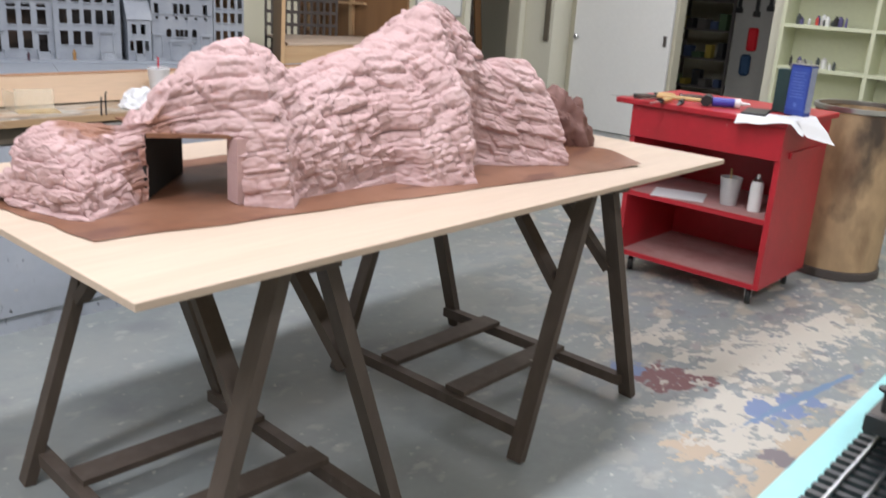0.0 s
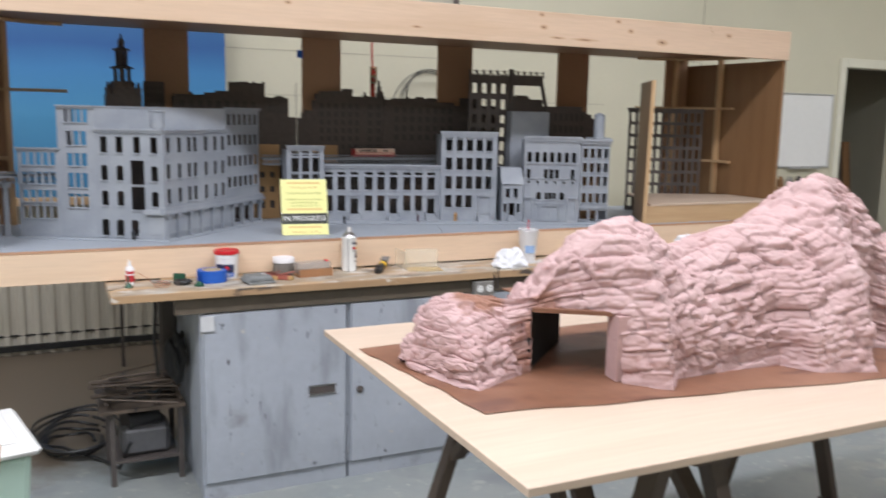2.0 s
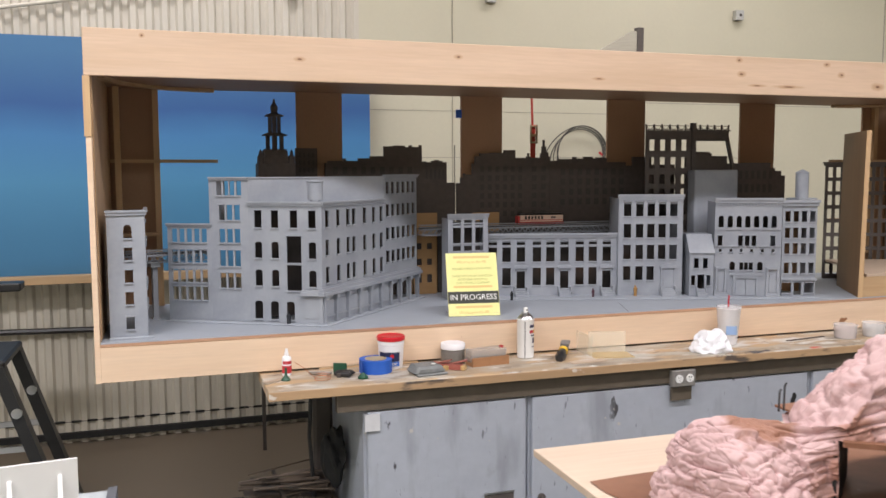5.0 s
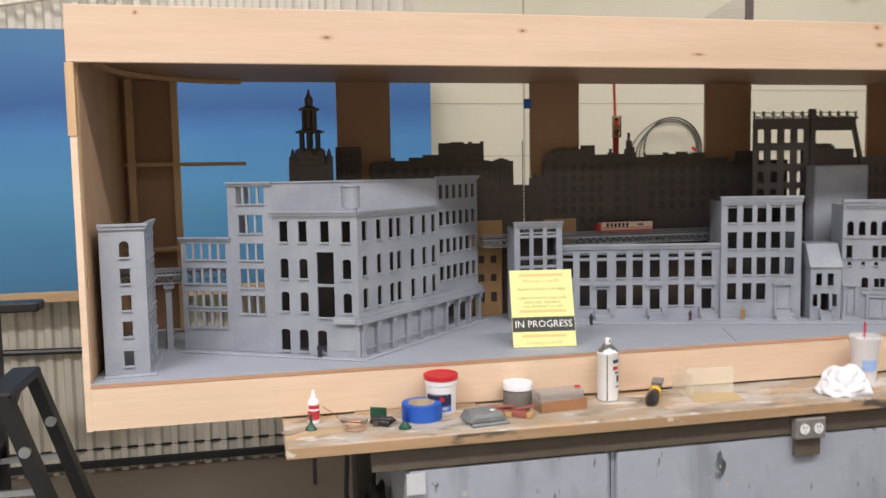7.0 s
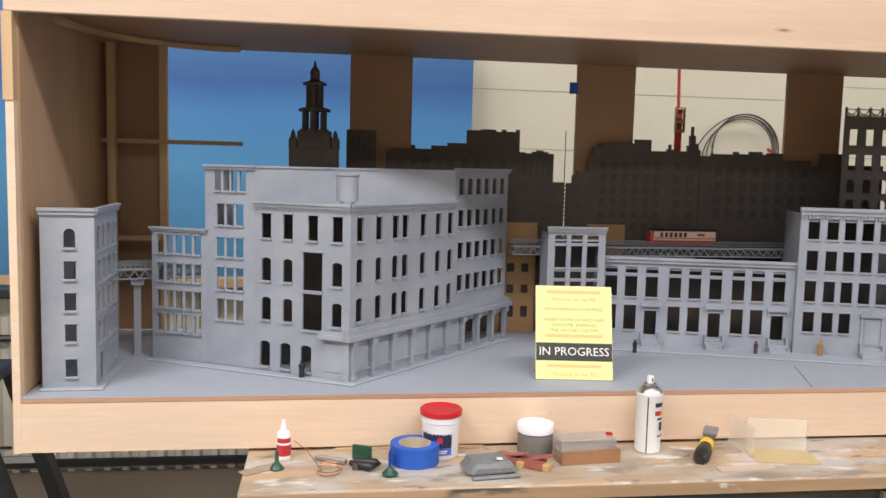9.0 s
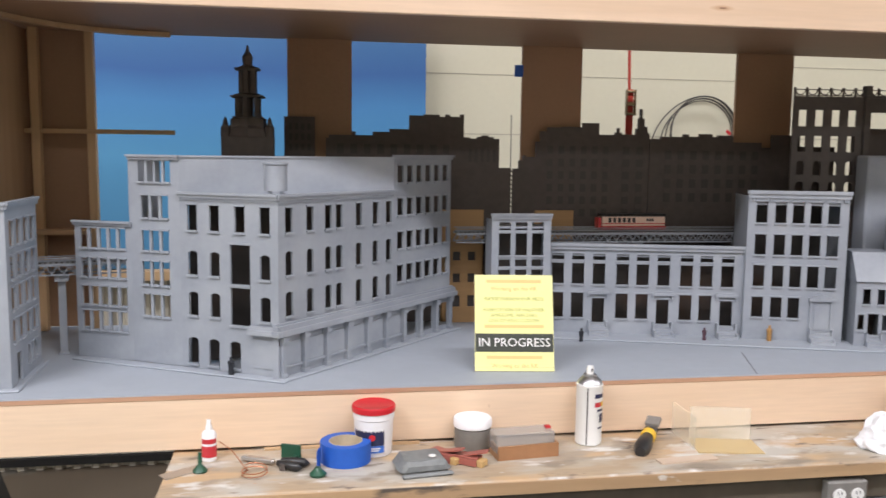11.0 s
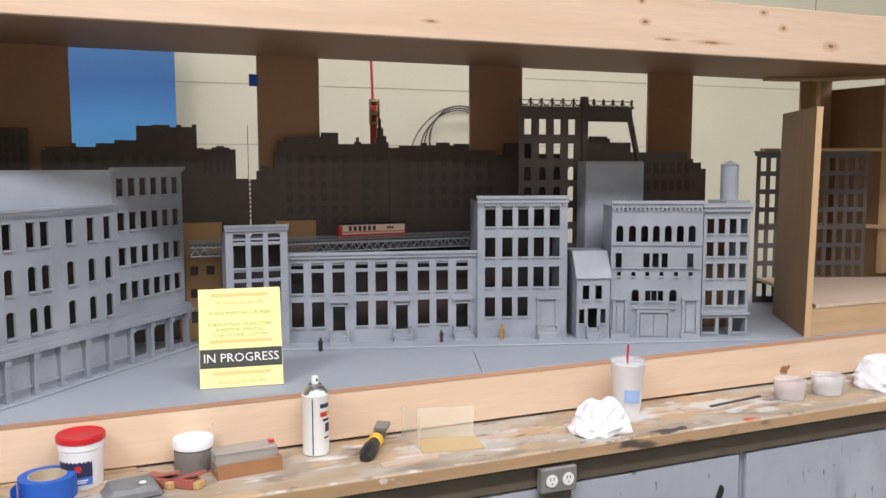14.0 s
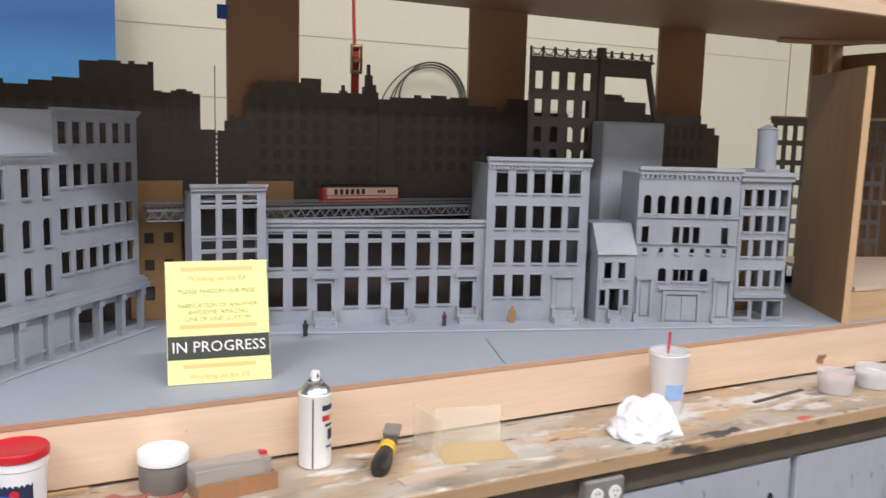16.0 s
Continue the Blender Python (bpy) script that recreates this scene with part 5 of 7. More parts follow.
def blocks(points, size, seed):
    """Broken stone: each point's nearest cell, how near it is to a joint, the cell's height and its slant."""
    q = points / np.array(size)
    base = np.floor(q).astype(np.int64)
    first = np.full(q.shape[:-1], 9.0)
    second, height, lean = first.copy(), np.zeros_like(first), np.zeros_like(first)
    for dx in (-1, 0, 1):
        for dy in (-1, 0, 1):
            for dz in (-1, 0, 1):
                cell = base + np.array((dx, dy, dz))
                h = (cell[..., 0] * 73856093 ^ cell[..., 1] * 19349663 ^ cell[..., 2] * 83492791 ^ seed * 2654435) & 0x7FFFFFFF
                r = [((h * k + 12345 * k) % 65521) / 65521.0 for k in (1103, 2203, 3301, 4409, 5501, 6607)]
                off = q - (cell + 0.5 + 0.75 * (np.stack(r[:3], -1) - 0.5))
                d = (off**4).sum(-1) ** 0.25
                nearer = d < first
                second = np.where(nearer, first, np.minimum(second, d))
                height = np.where(nearer, r[3], height)
                lean = np.where(nearer, off[..., 0] * (r[4] - 0.5) * 1.6 + off[..., 2] * (r[5] - 0.5) * 1.6, lean)
                first = np.where(nearer, d, first)
    return first, second - first, height, lean


def rock_end():
    bm = bmesh.new()
    bmesh.ops.create_icosphere(bm, subdivisions=5, radius=1.0)
    for p in bm.verts:
        q = p.co.copy()
        d = 1 + 0.22 * noise.fractal(q * 2.2, 0.8, 2.2, 5)
        p.co = Vector((2.975 + q.x * 0.09 * d - q.z * 0.05, 2.20 + q.y * 0.14 * d, TABLE + 0.02 + max(q.z, -0.1) * 0.19 * d))
        p.co.z = max(p.co.z, TABLE + 0.004)
    return bm


ragged_patch(PINK, (0.27, 0.13, 0.085), (1.20, 2.37), (0.085, 0.055), 10, 0.5, 0.5, 14, 2)
ragged_patch(PINK, (0.33, 0.17, 0.13), (1.30, 2.24), (0.05, 0.02), -30, 0.5, 0.5, 14, 4)
mountain()


# ---- red cart with its load, and the drum ----
DUSTY = material("dusty_red_boards", (0.40, 0.20, 0.19), 0.75, grain=20, vary=0.15, bump=0.1, spots=(0.46, 0.29, 0.27), spot_scale=5, spot_width=0.4)
def red_cart():
    c = thing("tool_cart", "red painted wooden tool cart on casters, open shelves", "tool cart")
    x0, x1, y0, y1 = 4.40, 5.03, 1.85, 2.69
    part("side", boxes((x0, x1, y0, y0 + 0.03, 0.10, 0.945), bevel=0.003), RED, c)
    part("side", boxes((x0, x1, y1 - 0.03, y1, 0.10, 0.945), bevel=0.003), RED, c)
    part("back", boxes((x1 - 0.02, x1 - 0.001, y0 + 0.031, y1 - 0.031, 0.10, 0.945)), RED, c)
    part("bottom_shelf", boxes((x0, x1 - 0.021, y0 + 0.0305, y1 - 0.0305, 0.10, 0.125)), RED, c)
    part("shelf_liner", boxes((x0 + 0.012, x1 - 0.022, y0 + 0.032, y1 - 0.032, 0.1252, 0.1275)), DUSTY, c, "dusty worn shelf face")
    part("middle_shelf", boxes((x0 + 0.005, x1 - 0.021, y0 + 0.0305, y1 - 0.0305, 0.445, 0.47)), RED, c)
    part("shelf_liner", boxes((x0 + 0.016, x1 - 0.022, y0 + 0.032, y1 - 0.032, 0.4702, 0.4705)), DUSTY, c, "dusty worn shelf face")
    part("drawer_front", boxes((x0 - 0.012, x0 + 0.012, y0 + 0.001, y1 - 0.001, 0.775, 0.944), bevel=0.003), RED, c)
    part("top", boxes((x0 - 0.04, x1 + 0.05, y0 - 0.02, y1 + 0.09, 0.946, 0.975), bevel=0.004), RED, c, "red cart top, scuffed")
    part("push_bar", boxes((x0 + 0.1, x1 - 0.05, y0 - 0.012, y0 - 0.001, 0.78, 0.81)), RED, c)
    for x in (x0 + 0.07, x1 - 0.07):
        for y in (y0 + 0.07, y1 - 0.07):
            k = part("caster", lathe([(0, -0.014), (0.042, -0.014), (0.045, -0.009), (0.045, 0.009), (0.042, 0.014), (0, 0.014)], 20), BLACK, c, m=pose(x, y, 0.045, 90, 0, 20))
            part("hub", lathe([(0, -0.016), (0.014, -0.016), (0.014, 0.016), (0, 0.016)], 12), STEEL, c, m=pose(x, y, 0.045, 90, 0, 20))
            part("fork", boxes((-0.015, 0.015, -0.02, -0.015, 0.0, 0.06), (-0.015, 0.015, 0.015, 0.02, 0.0, 0.06), (-0.02, 0.02, -0.02, 0.02, 0.055, 0.0615)), STEEL, c, m=pose(x, y, 0.038, 0, 0, 20))


red_cart()
CARDBOARD = material("fibre_drum_brown", (0.46, 0.32, 0.18), 0.6, grain=14, vary=0.25, bump=0.1, spots=(0.17, 0.10, 0.055), spot_scale=4, spot_width=0.2, stretch=(1, 1, 0.5), spot_at=0.56)
layer(CARDBOARD, (0.07, 0.05, 0.035), 3, 0.60, 0.10, (1, 1, 0.5), (3, 0, 1))


def drum():
    d = thing("fibre_drum", "tall brown fibre drum, stained, with metal rims", "drum", pose(5.50, 1.84, 0))
    part("wall", lathe([(0, 0.03), (0.25, 0.03), (0.25, 0.97), (0.242, 0.97), (0.242, 0.04)], 40), CARDBOARD, d, smooth=True)
    part("rim", lathe([(0.251, 0.955), (0.262, 0.96), (0.262, 0.985), (0.24, 0.985), (0.24, 0.96)], 40), STEEL, d, smooth=True)
    part("bottom_rim", lathe([(0.251, 0), (0.262, 0.004), (0.262, 0.05), (0.251, 0.055)], 40), FRAME_DARK, d, smooth=True)


drum()
NAVY = material("blue_tin_paint", (0.03, 0.06, 0.30), 0.3, grain=30, vary=0.06, bump=0.02)
LABEL_INK = material("label_ink_pale", (0.10, 0.16, 0.48), 0.35, grain=40, vary=0.1, bump=0)
SIDE_LABEL = material("side_label_grey_blue", (0.30, 0.34, 0.46), 0.4, grain=40, vary=0.1, bump=0)
BLUE_LABEL = material("blue_label", (0.045, 0.085, 0.36), 0.35, grain=40, vary=0.1, bump=0)
PAPER = material("white_paper", (0.75, 0.75, 0.76), 0.7, grain=40, vary=0.03, bump=0.05)
PURPLE = material("purple_blue_print", (0.05, 0.05, 0.35), 0.4, grain=60, vary=0.05, bump=0)
YELLOW = material("yellow_plastic", (0.75, 0.47, 0.03), 0.4, grain=60, vary=0.06, bump=0.02)
WOODGRIP = material("bare_handle_wood", (0.55, 0.36, 0.15), 0.5, grain=50, vary=0.12, stretch=(3, 0.5, 3))


def cart_load():
    z = 0.976
    tin = thing("solvent_tin", "rectangular blue solvent tin with a printed label", "tin", pose(4.635, 1.90, z + 0.003, 0, 0, -10))
    part("body", boxes((-0.032, 0.032, -0.054, 0.054, 0, 0.25), bevel=0.004), NAVY, tin)
    part("front_label", boxes((-0.0335, -0.0325, -0.046, 0.046, 0.03, 0.235)), BLUE_LABEL, tin, "blue printed label")
    for k in range(9):
        w = (0.036, 0.03, 0.034, 0.026, 0.035, 0.032, 0.036, 0.028, 0.033)[k]
        part("text_bar", boxes((-0.0342, -0.0337, -w, w, 0.09 + 0.015 * k, 0.095 + 0.015 * k)), LABEL_INK, tin)
    part("crest", boxes((-0.0342, -0.0337, -0.008, 0.008, 0.045, 0.065)), LABEL_INK, tin)
    part("side_label", boxes((-0.026, 0.026, -0.0555, -0.0545, 0.02, 0.24)), SIDE_LABEL, tin, "pale grey blue side label")
    part("rim", boxes((-0.033, 0.033, -0.055, 0.055, 0.2502, 0.254)), STEEL, tin)
    part("spout", lathe([(0.014, 0.2542), (0.014, 0.27), (0, 0.271)], 12), STEEL, tin, m=pose(0, 0.03, 0))
    part("handle", tube([(0, -0.03, 0.2542), (0, -0.03, 0.27), (0, 0.01, 0.27), (0, 0.01, 0.2542)], 0.003), STEEL, tin)
    tin2 = thing("paint_tin", "dark green tin standing behind the blue tin", "tin", pose(4.72, 1.99, z))
    part("body", boxes((-0.035, 0.035, -0.06, 0.06, 0, 0.22), bevel=0.004), material("dark_green_tin", (0.02, 0.05, 0.05), 0.4), tin2)
    part("cap", lathe([(0.014, 0.2205), (0.014, 0.245), (0, 0.246)], 12), STEEL, tin2)
    edge_x, edge_y = 4.352, 1.822
    for n, (x, y, r, w, d) in enumerate(((4.45, 1.93, 10, 0.25, 0.34), (4.56, 1.80, -16, 0.26, 0.22))):
        bm = bmesh.new()
        size = 14
        turn = pose(x, y, z, 0, 0, r)
        g = []
        for i in range(size + 1):
            row = []
            for j in range(size + 1):
                p = turn @ Vector(((i / size - 0.5) * w, (j / size - 0.5) * d, 0.002 + 0.001 * n))
                over = max(edge_x - p.x, edge_y - p.y, 0)
                if over > 0:
                    p.z -= over * 0.75 + 0.004 * math.sin(j * 0.9)
                    if edge_x - p.x > 0:
                        p.x += over * 0.25
                    if edge_y - p.y > 0:
                        p.y += over * 0.2
                else:
                    p.z += 0.0015 * (1 + math.sin(i * 0.8 + n)) * (j > size - 3)
                row.append(bm.verts.new(p))
            g.append(row)
        for i in range(size):
            for j in range(size):
                bm.faces.new((g[i][j], g[i + 1][j], g[i + 1][j + 1], g[i][j + 1]))
        whole("paper_sheet", bm, PAPER, "white paper sheet under the tins, drooping over the cart edge", "paper", group="papers", smooth=True)
    bottle = thing("glue_tube", "white and blue caulk tube lying on the cart", "tube", pose(4.56, 2.22, z + 0.026, 90, 0, 30))
    part("body", lathe([(0, -0.09), (0.024, -0.09), (0.024, 0.02), (0, 0.021)], 16), PURPLE, bottle, smooth=True)
    part("cap", lathe([(0, 0.0215), (0.0245, 0.0215), (0.0245, 0.05), (0.01, 0.055), (0.006, 0.10), (0, 0.10)], 16), WHITE, bottle, smooth=True)
    mallet = thing("rubber_mallet", "black rubber mallet with wooden handle", "mallet", pose(4.52, 2.33, z + 0.03, 0, 0, 20))
    part("head", lathe([(0, -0.05), (0.028, -0.05), (0.03, 0.0), (0.028, 0.05), (0, 0.05)], 16), BLACK, mallet, smooth=True, m=pose(0, 0, 0, 90, 0, 90))
    part("handle", lathe([(0.011, 0.02), (0.013, 0.16), (0.011, 0.26), (0, 0.262)], 10), WOODGRIP, mallet, smooth=True, m=pose(0, 0, -0.006, -90, 0, 0))
    for x, y, r, mat, lab in ((4.62, 2.62, 60, WOODGRIP, "wood handled chisel lying on the cart"), (4.44, 2.64, 50, TRESTLE, "dark handled file lying on the cart"), (4.40, 2.50, 95, WOODGRIP, "wood handled chisel lying on the cart"), (4.46, 2.44, 110, BLACK, "black handled knife lying on the cart"), (4.50, 2.55, 75, YELLOW, "yellow and black handled screwdriver on the cart"), (4.70, 2.50, 40, TRESTLE, "dark handled file lying on the cart")):
        tool = thing("hand_tool", lab, "hand tool", pose(x, y, z + 0.014, 0, 0, r), group="hand tools on the cart")
        part("grip", lathe([(0, -0.06), (0.013, -0.055), (0.014, 0.0), (0.011, 0.05), (0, 0.052)], 10), mat, tool, smooth=True, m=pose(0, 0, 0, 90, 0, 0))
        part("end_cap", lathe([(0, -0.075), (0.0135, -0.072), (0.0142, -0.0605), (0, -0.06)], 10), BLACK, tool, smooth=True, m=pose(0, 0, 0, 90, 0, 0))
        part("blade", boxes((-0.006, 0.006, -0.2, -0.055, -0.004, 0.0)), STEEL, tool, m=pose(0, 0, 0, 0, 0, 180))
    whole("flat_tray", boxes((-0.12, 0.12, -0.06, 0.06, 0, 0.012), bevel=0.004), BLACK, "flat black tray on the cart", "tray", m=pose(4.52, 2.06, z, 0, 0, 15))
    # on the shelf
    z = 0.471
    cup = thing("mixing_cup", "translucent grey plastic mixing cup", "cup", pose(4.57, 2.15, z))
    part("wall", lathe([(0, 0.002), (0.042, 0.002), (0.058, 0.15), (0.055, 0.15), (0.040, 0.005), (0, 0.005)], 24), clear("milky_plastic", (0.6, 0.6, 0.6), 0.3, 0.6), cup, smooth=True)
    part("stick", tube([(0.0, 0.0, 0.008), (0.03, 0.02, 0.19)], 0.004), WOODGRIP, cup)
    can = thing("spray_can", "white spray can on the cart shelf", "spray can", pose(4.55, 2.0, z))
    part("body", lathe([(0, 0), (0.033, 0), (0.033, 0.145), (0.026, 0.16)], 24), WHITE, can, smooth=True)
    part("dome", lathe([(0.026, 0.1601), (0.014, 0.172), (0.014, 0.176), (0, 0.176)], 20), STEEL, can, smooth=True)
    part("nozzle", lathe([(0.009, 0.1762), (0.009, 0.195), (0, 0.196)], 12), WHITE, can, smooth=True)
    whole("paper_sheet", boxes((-0.11, 0.11, -0.14, 0.14, 0, 0.004)), PAPER, "white paper sheet on the cart shelf", "paper", group="papers", m=pose(4.54, 2.42, z, 0, 0, 20))


cart_load()


# ---- workbench and cabinets ----
BTOP = 0.90
layer(BENCH, (0.47, 0.445, 0.39), 4.5, 0.47, 0.16, (0.7, 1.6, 1), (1, 3, 0))
layer(BENCH, (0.27, 0.225, 0.175), 11, 0.535, 0.12, (0.7, 1.3, 1), (4, 4, 0))
layer(BENCH, (0.62, 0.60, 0.56), 8, 0.625, 0.07, (0.8, 1.5, 1), (7, 1, 0))
layer(BENCH, (0.13, 0.10, 0.075), 13, 0.66, 0.06, (0.7, 1.2, 1), (2, 5, 0))
layer(BENCH, (0.55, 0.20, 0.06), 14, 0.74, 0.03, (1, 1, 1), (9, 5, 3))
ragged_patch(BENCH, (0.06, 0.055, 0.055), (2.30, 3.812), (0.11, 0.016), 2, 0.9, 0.3, 22, 3)
ragged_patch(BENCH, (0.52, 0.10, 0.05), (2.615, 3.81), (0.03, 0.012), 0, 0.7, 0.6, 26, 4)
ragged_patch(BENCH, (0.60, 0.585, 0.55), (1.75, 3.93), (0.22, 0.04), 6, 0.9, 0.5, 9, 5)
ragged_patch(BENCH, (0.62, 0.60, 0.57), (2.45, 3.97), (0.26, 0.04), 3, 0.9, 0.5, 9, 6)
BENCH_EDGE = wood("worn_edge_wood", (0.44, 0.29, 0.16), (0.30, 0.19, 0.10), 0.9, 0.6, "X")
layer(BENCH_EDGE, (0.09, 0.07, 0.055), 7, 0.62, 0.06, (0.6, 1, 2), (5, 0, 0))
layer(BENCH_EDGE, (0.60, 0.55, 0.48), 16, 0.66, 0.05, (0.7, 1, 2), (1, 0, 4))
for coat_colour, coat_scale, coat_at, coat_offset in (((0.50, 0.345, 0.20), 7, 0.56, (3, 9, 0)), ((0.64, 0.625, 0.59), 13, 0.60, (8, 2, 0)), ((0.17, 0.13, 0.10), 24, 0.63, (1, 6, 0)), ((0.68, 0.67, 0.65), 34, 0.69, (4, 4, 0))):
    layer(BENCH, coat_colour, coat_scale, coat_at, 0.09, (0.6, 1.7, 1), coat_offset)
APRON = material("dark_brown_steel", (0.105, 0.085, 0.062), 0.5, grain=20, vary=0.2, bump=0.05)


def workbench():
    b = thing("workbench", "long worn wooden workbench top on steel apron, paint stained", "workbench")
    part("top", boxes((0.385, 4.75, 3.80, 4.075, BTOP - 0.034, BTOP), bevel=0.003), BENCH, b, "worn wooden bench top with white paint stains")
    part("front_edge", boxes((0.386, 4.749, 3.7965, 3.7998, BTOP - 0.033, BTOP - 0.003), bevel=0.001), BENCH_EDGE, b, "warm brown worn front edge")
    part("top_rear", boxes((0.385, 4.75, 4.0755, 4.55, BTOP - 0.034, BTOP - 0.002)), BENCH, b)
    part("apron", boxes((0.62, 4.7, 3.825, 3.86, 0.80, BTOP - 0.0345)), APRON, b, "dark steel apron rail")
    return b


workbench()


def cabinet(x0, x1, label, handle=True):
    c = thing("cabinet", label, "cabinet", group="grey cabinets under the bench")
    y = 3.83
    part("body", boxes((x0, x1, y + 0.018, 4.5, 0.07, 0.798)), LOCKER, c)
    part("plinth", boxes((x0 + 0.004, x1 - 0.004, y + 0.012, 4.4, 0, 0.0695)), LOCKER, c)
    d = part("door", boxes((x0 + 0.012, x1 - 0.012, y, y + 0.0175, 0.075, 0.792), bevel=0.003), LOCKER, c, "grey steel door with scuffs")
    if handle:
        part("pull_plate", boxes((x1 - 0.175, x1 - 0.06, y - 0.003, y - 0.0002, 0.405, 0.445)), FRAME_DARK, d, "dark recessed pull plate")
        part("pull_rim", boxes((x1 - 0.178, x1 - 0.057, y - 0.006, y - 0.0031, 0.441, 0.448), (x1 - 0.178, x1 - 0.057, y - 0.006, y - 0.0031, 0.402, 0.408)), STEEL, d)
    else:
        part("latch", lathe([(0, 0), (0.016, 0), (0.016, 0.006), (0.007, 0.008), (0.007, 0.02), (0, 0.021)], 12), FRAME_DARK, d, m=pose(x0 + 0.05, y - 0.0002, 0.405, 90, 0, 0))
    return c


cabinet(0.715, 1.338, "grey painted steel cabinet with scuffed door and pull plate")
cabinet(1.342, 2.612, "wide grey painted steel cabinet with small latch", False)
cabinet(2.616, 3.70, "grey painted steel cabinet under the bench end", True)
# thin pale plate for the bright patch at the door's upper corner
whole("corner_patch", boxes((0.716, 0.77, 3.822, 3.8295, 0.725, 0.785)), material("grey_white_patch", (0.56, 0.57, 0.58), 0.7, grain=40, vary=0.08), "small pale grey patch on the cabinet corner", "tape")
drip = bmesh.new()
bmesh.ops.create_circle(drip, cap_ends=True, segments=18, radius=0.03)
for p in drip.verts:
    p.co = Vector((p.co.x * 0.55 + 0.006 * math.sin(p.co.y * 90), 0, p.co.y * 1.25 + (0 if p.co.y > -0.02 else -0.035)))
ex = bmesh.ops.extrude_face_region(drip, geom=list(drip.faces))
bmesh.ops.translate(drip, vec=(0, 0.002, 0), verts=[e for e in ex["geom"] if isinstance(e, bmesh.types.BMVert)])
whole("paint_blot", drip, BLACK, "black paint blot on the cabinet door", "paint blot", m=pose(2.53, 3.8275, 0.685) @ Matrix.Scale(0.72, 4))


def outlet():
    o = thing("power_outlet", "grey steel outlet box with two white sockets", "power outlet", pose(1.982, 3.824, 0.822))
    part("box", boxes((-0.052, 0.052, -0.03, 0, -0.033, 0.033), bevel=0.004), material("outlet_grey", (0.20, 0.19, 0.175), 0.5), o)
    for s in (-0.024, 0.024):
        k = part("socket", lathe([(0, 0), (0.0165, 0), (0.0165, 0.003), (0, 0.0032)], 18), WHITE, o, m=pose(s, -0.0302, 0, 90, 0, 0))
        part("slot", boxes((-0.006, -0.0035, 0.002, 0.009, 0.0033, 0.0036), (0.0035, 0.006, 0.002, 0.009, 0.0033, 0.0036), (-0.0015, 0.0015, -0.009, -0.005, 0.0033, 0.0036)), BLACK, k)
    part("conduit", boxes((-0.045, 0.045, -0.012, -0.001, -0.09, -0.037)), APRON, o)


outlet()

# ---- things on the bench ----
LABEL_RED = material("red_label", (0.50, 0.03, 0.04), 0.4, grain=80, vary=0.08, bump=0)
LABEL_NAVY = material("dark_blue_label", (0.02, 0.025, 0.07), 0.4, grain=80, vary=0.15, bump=0)
LABEL_BLUE = material("bright_blue_label", (0.05, 0.16, 0.55), 0.4, grain=80, vary=0.1, bump=0)
RED_PLASTIC = material("red_plastic_lid", (0.55, 0.015, 0.025), 0.32, grain=60, vary=0.06, bump=0.02)
TAPE_BLUE = material("blue_masking_tape", (0.015, 0.10, 0.46), 0.55, grain=80, vary=0.07, bump=0.08)
GREEN = material("green_painted_metal", (0.014, 0.075, 0.042), 0.4, grain=60, vary=0.15)
MILK = clear("milky_tub", (0.80, 0.80, 0.80), 0.2, 0.38)
ACRYLIC = clear("clear_acrylic", (0.85, 0.8, 0.66), 0.06, 0.30)
OXIDE = material("red_oxide_grip", (0.33, 0.10, 0.075), 0.5, grain=60, vary=0.12)
FOAM = material("styrofoam_white", (0.80, 0.79, 0.80), 0.6, grain=120, vary=0.03, bump=0.1)
GREYSTUFF = material("grey_powder", (0.20, 0.185, 0.165), 0.8, grain=80, vary=0.12)


def arc_label(r, z0, z1, a0, a1, n=14):
    """A label that lies on a round body."""
    bm = bmesh.new()
    pts = [(math.radians(a0 + (a1 - a0) * k / n)) for k in range(n + 1)]
    for a, b in zip(pts, pts[1:]):
        bm.faces.new([bm.verts.new((r * math.cos(t), r * math.sin(t), z)) for t, z in ((a, z0), (b, z0), (b, z1), (a, z1))])
    bmesh.ops.remove_doubles(bm, verts=bm.verts, dist=1e-6)
    bmesh.ops.recalc_face_normals(bm, faces=bm.faces)
    return bm


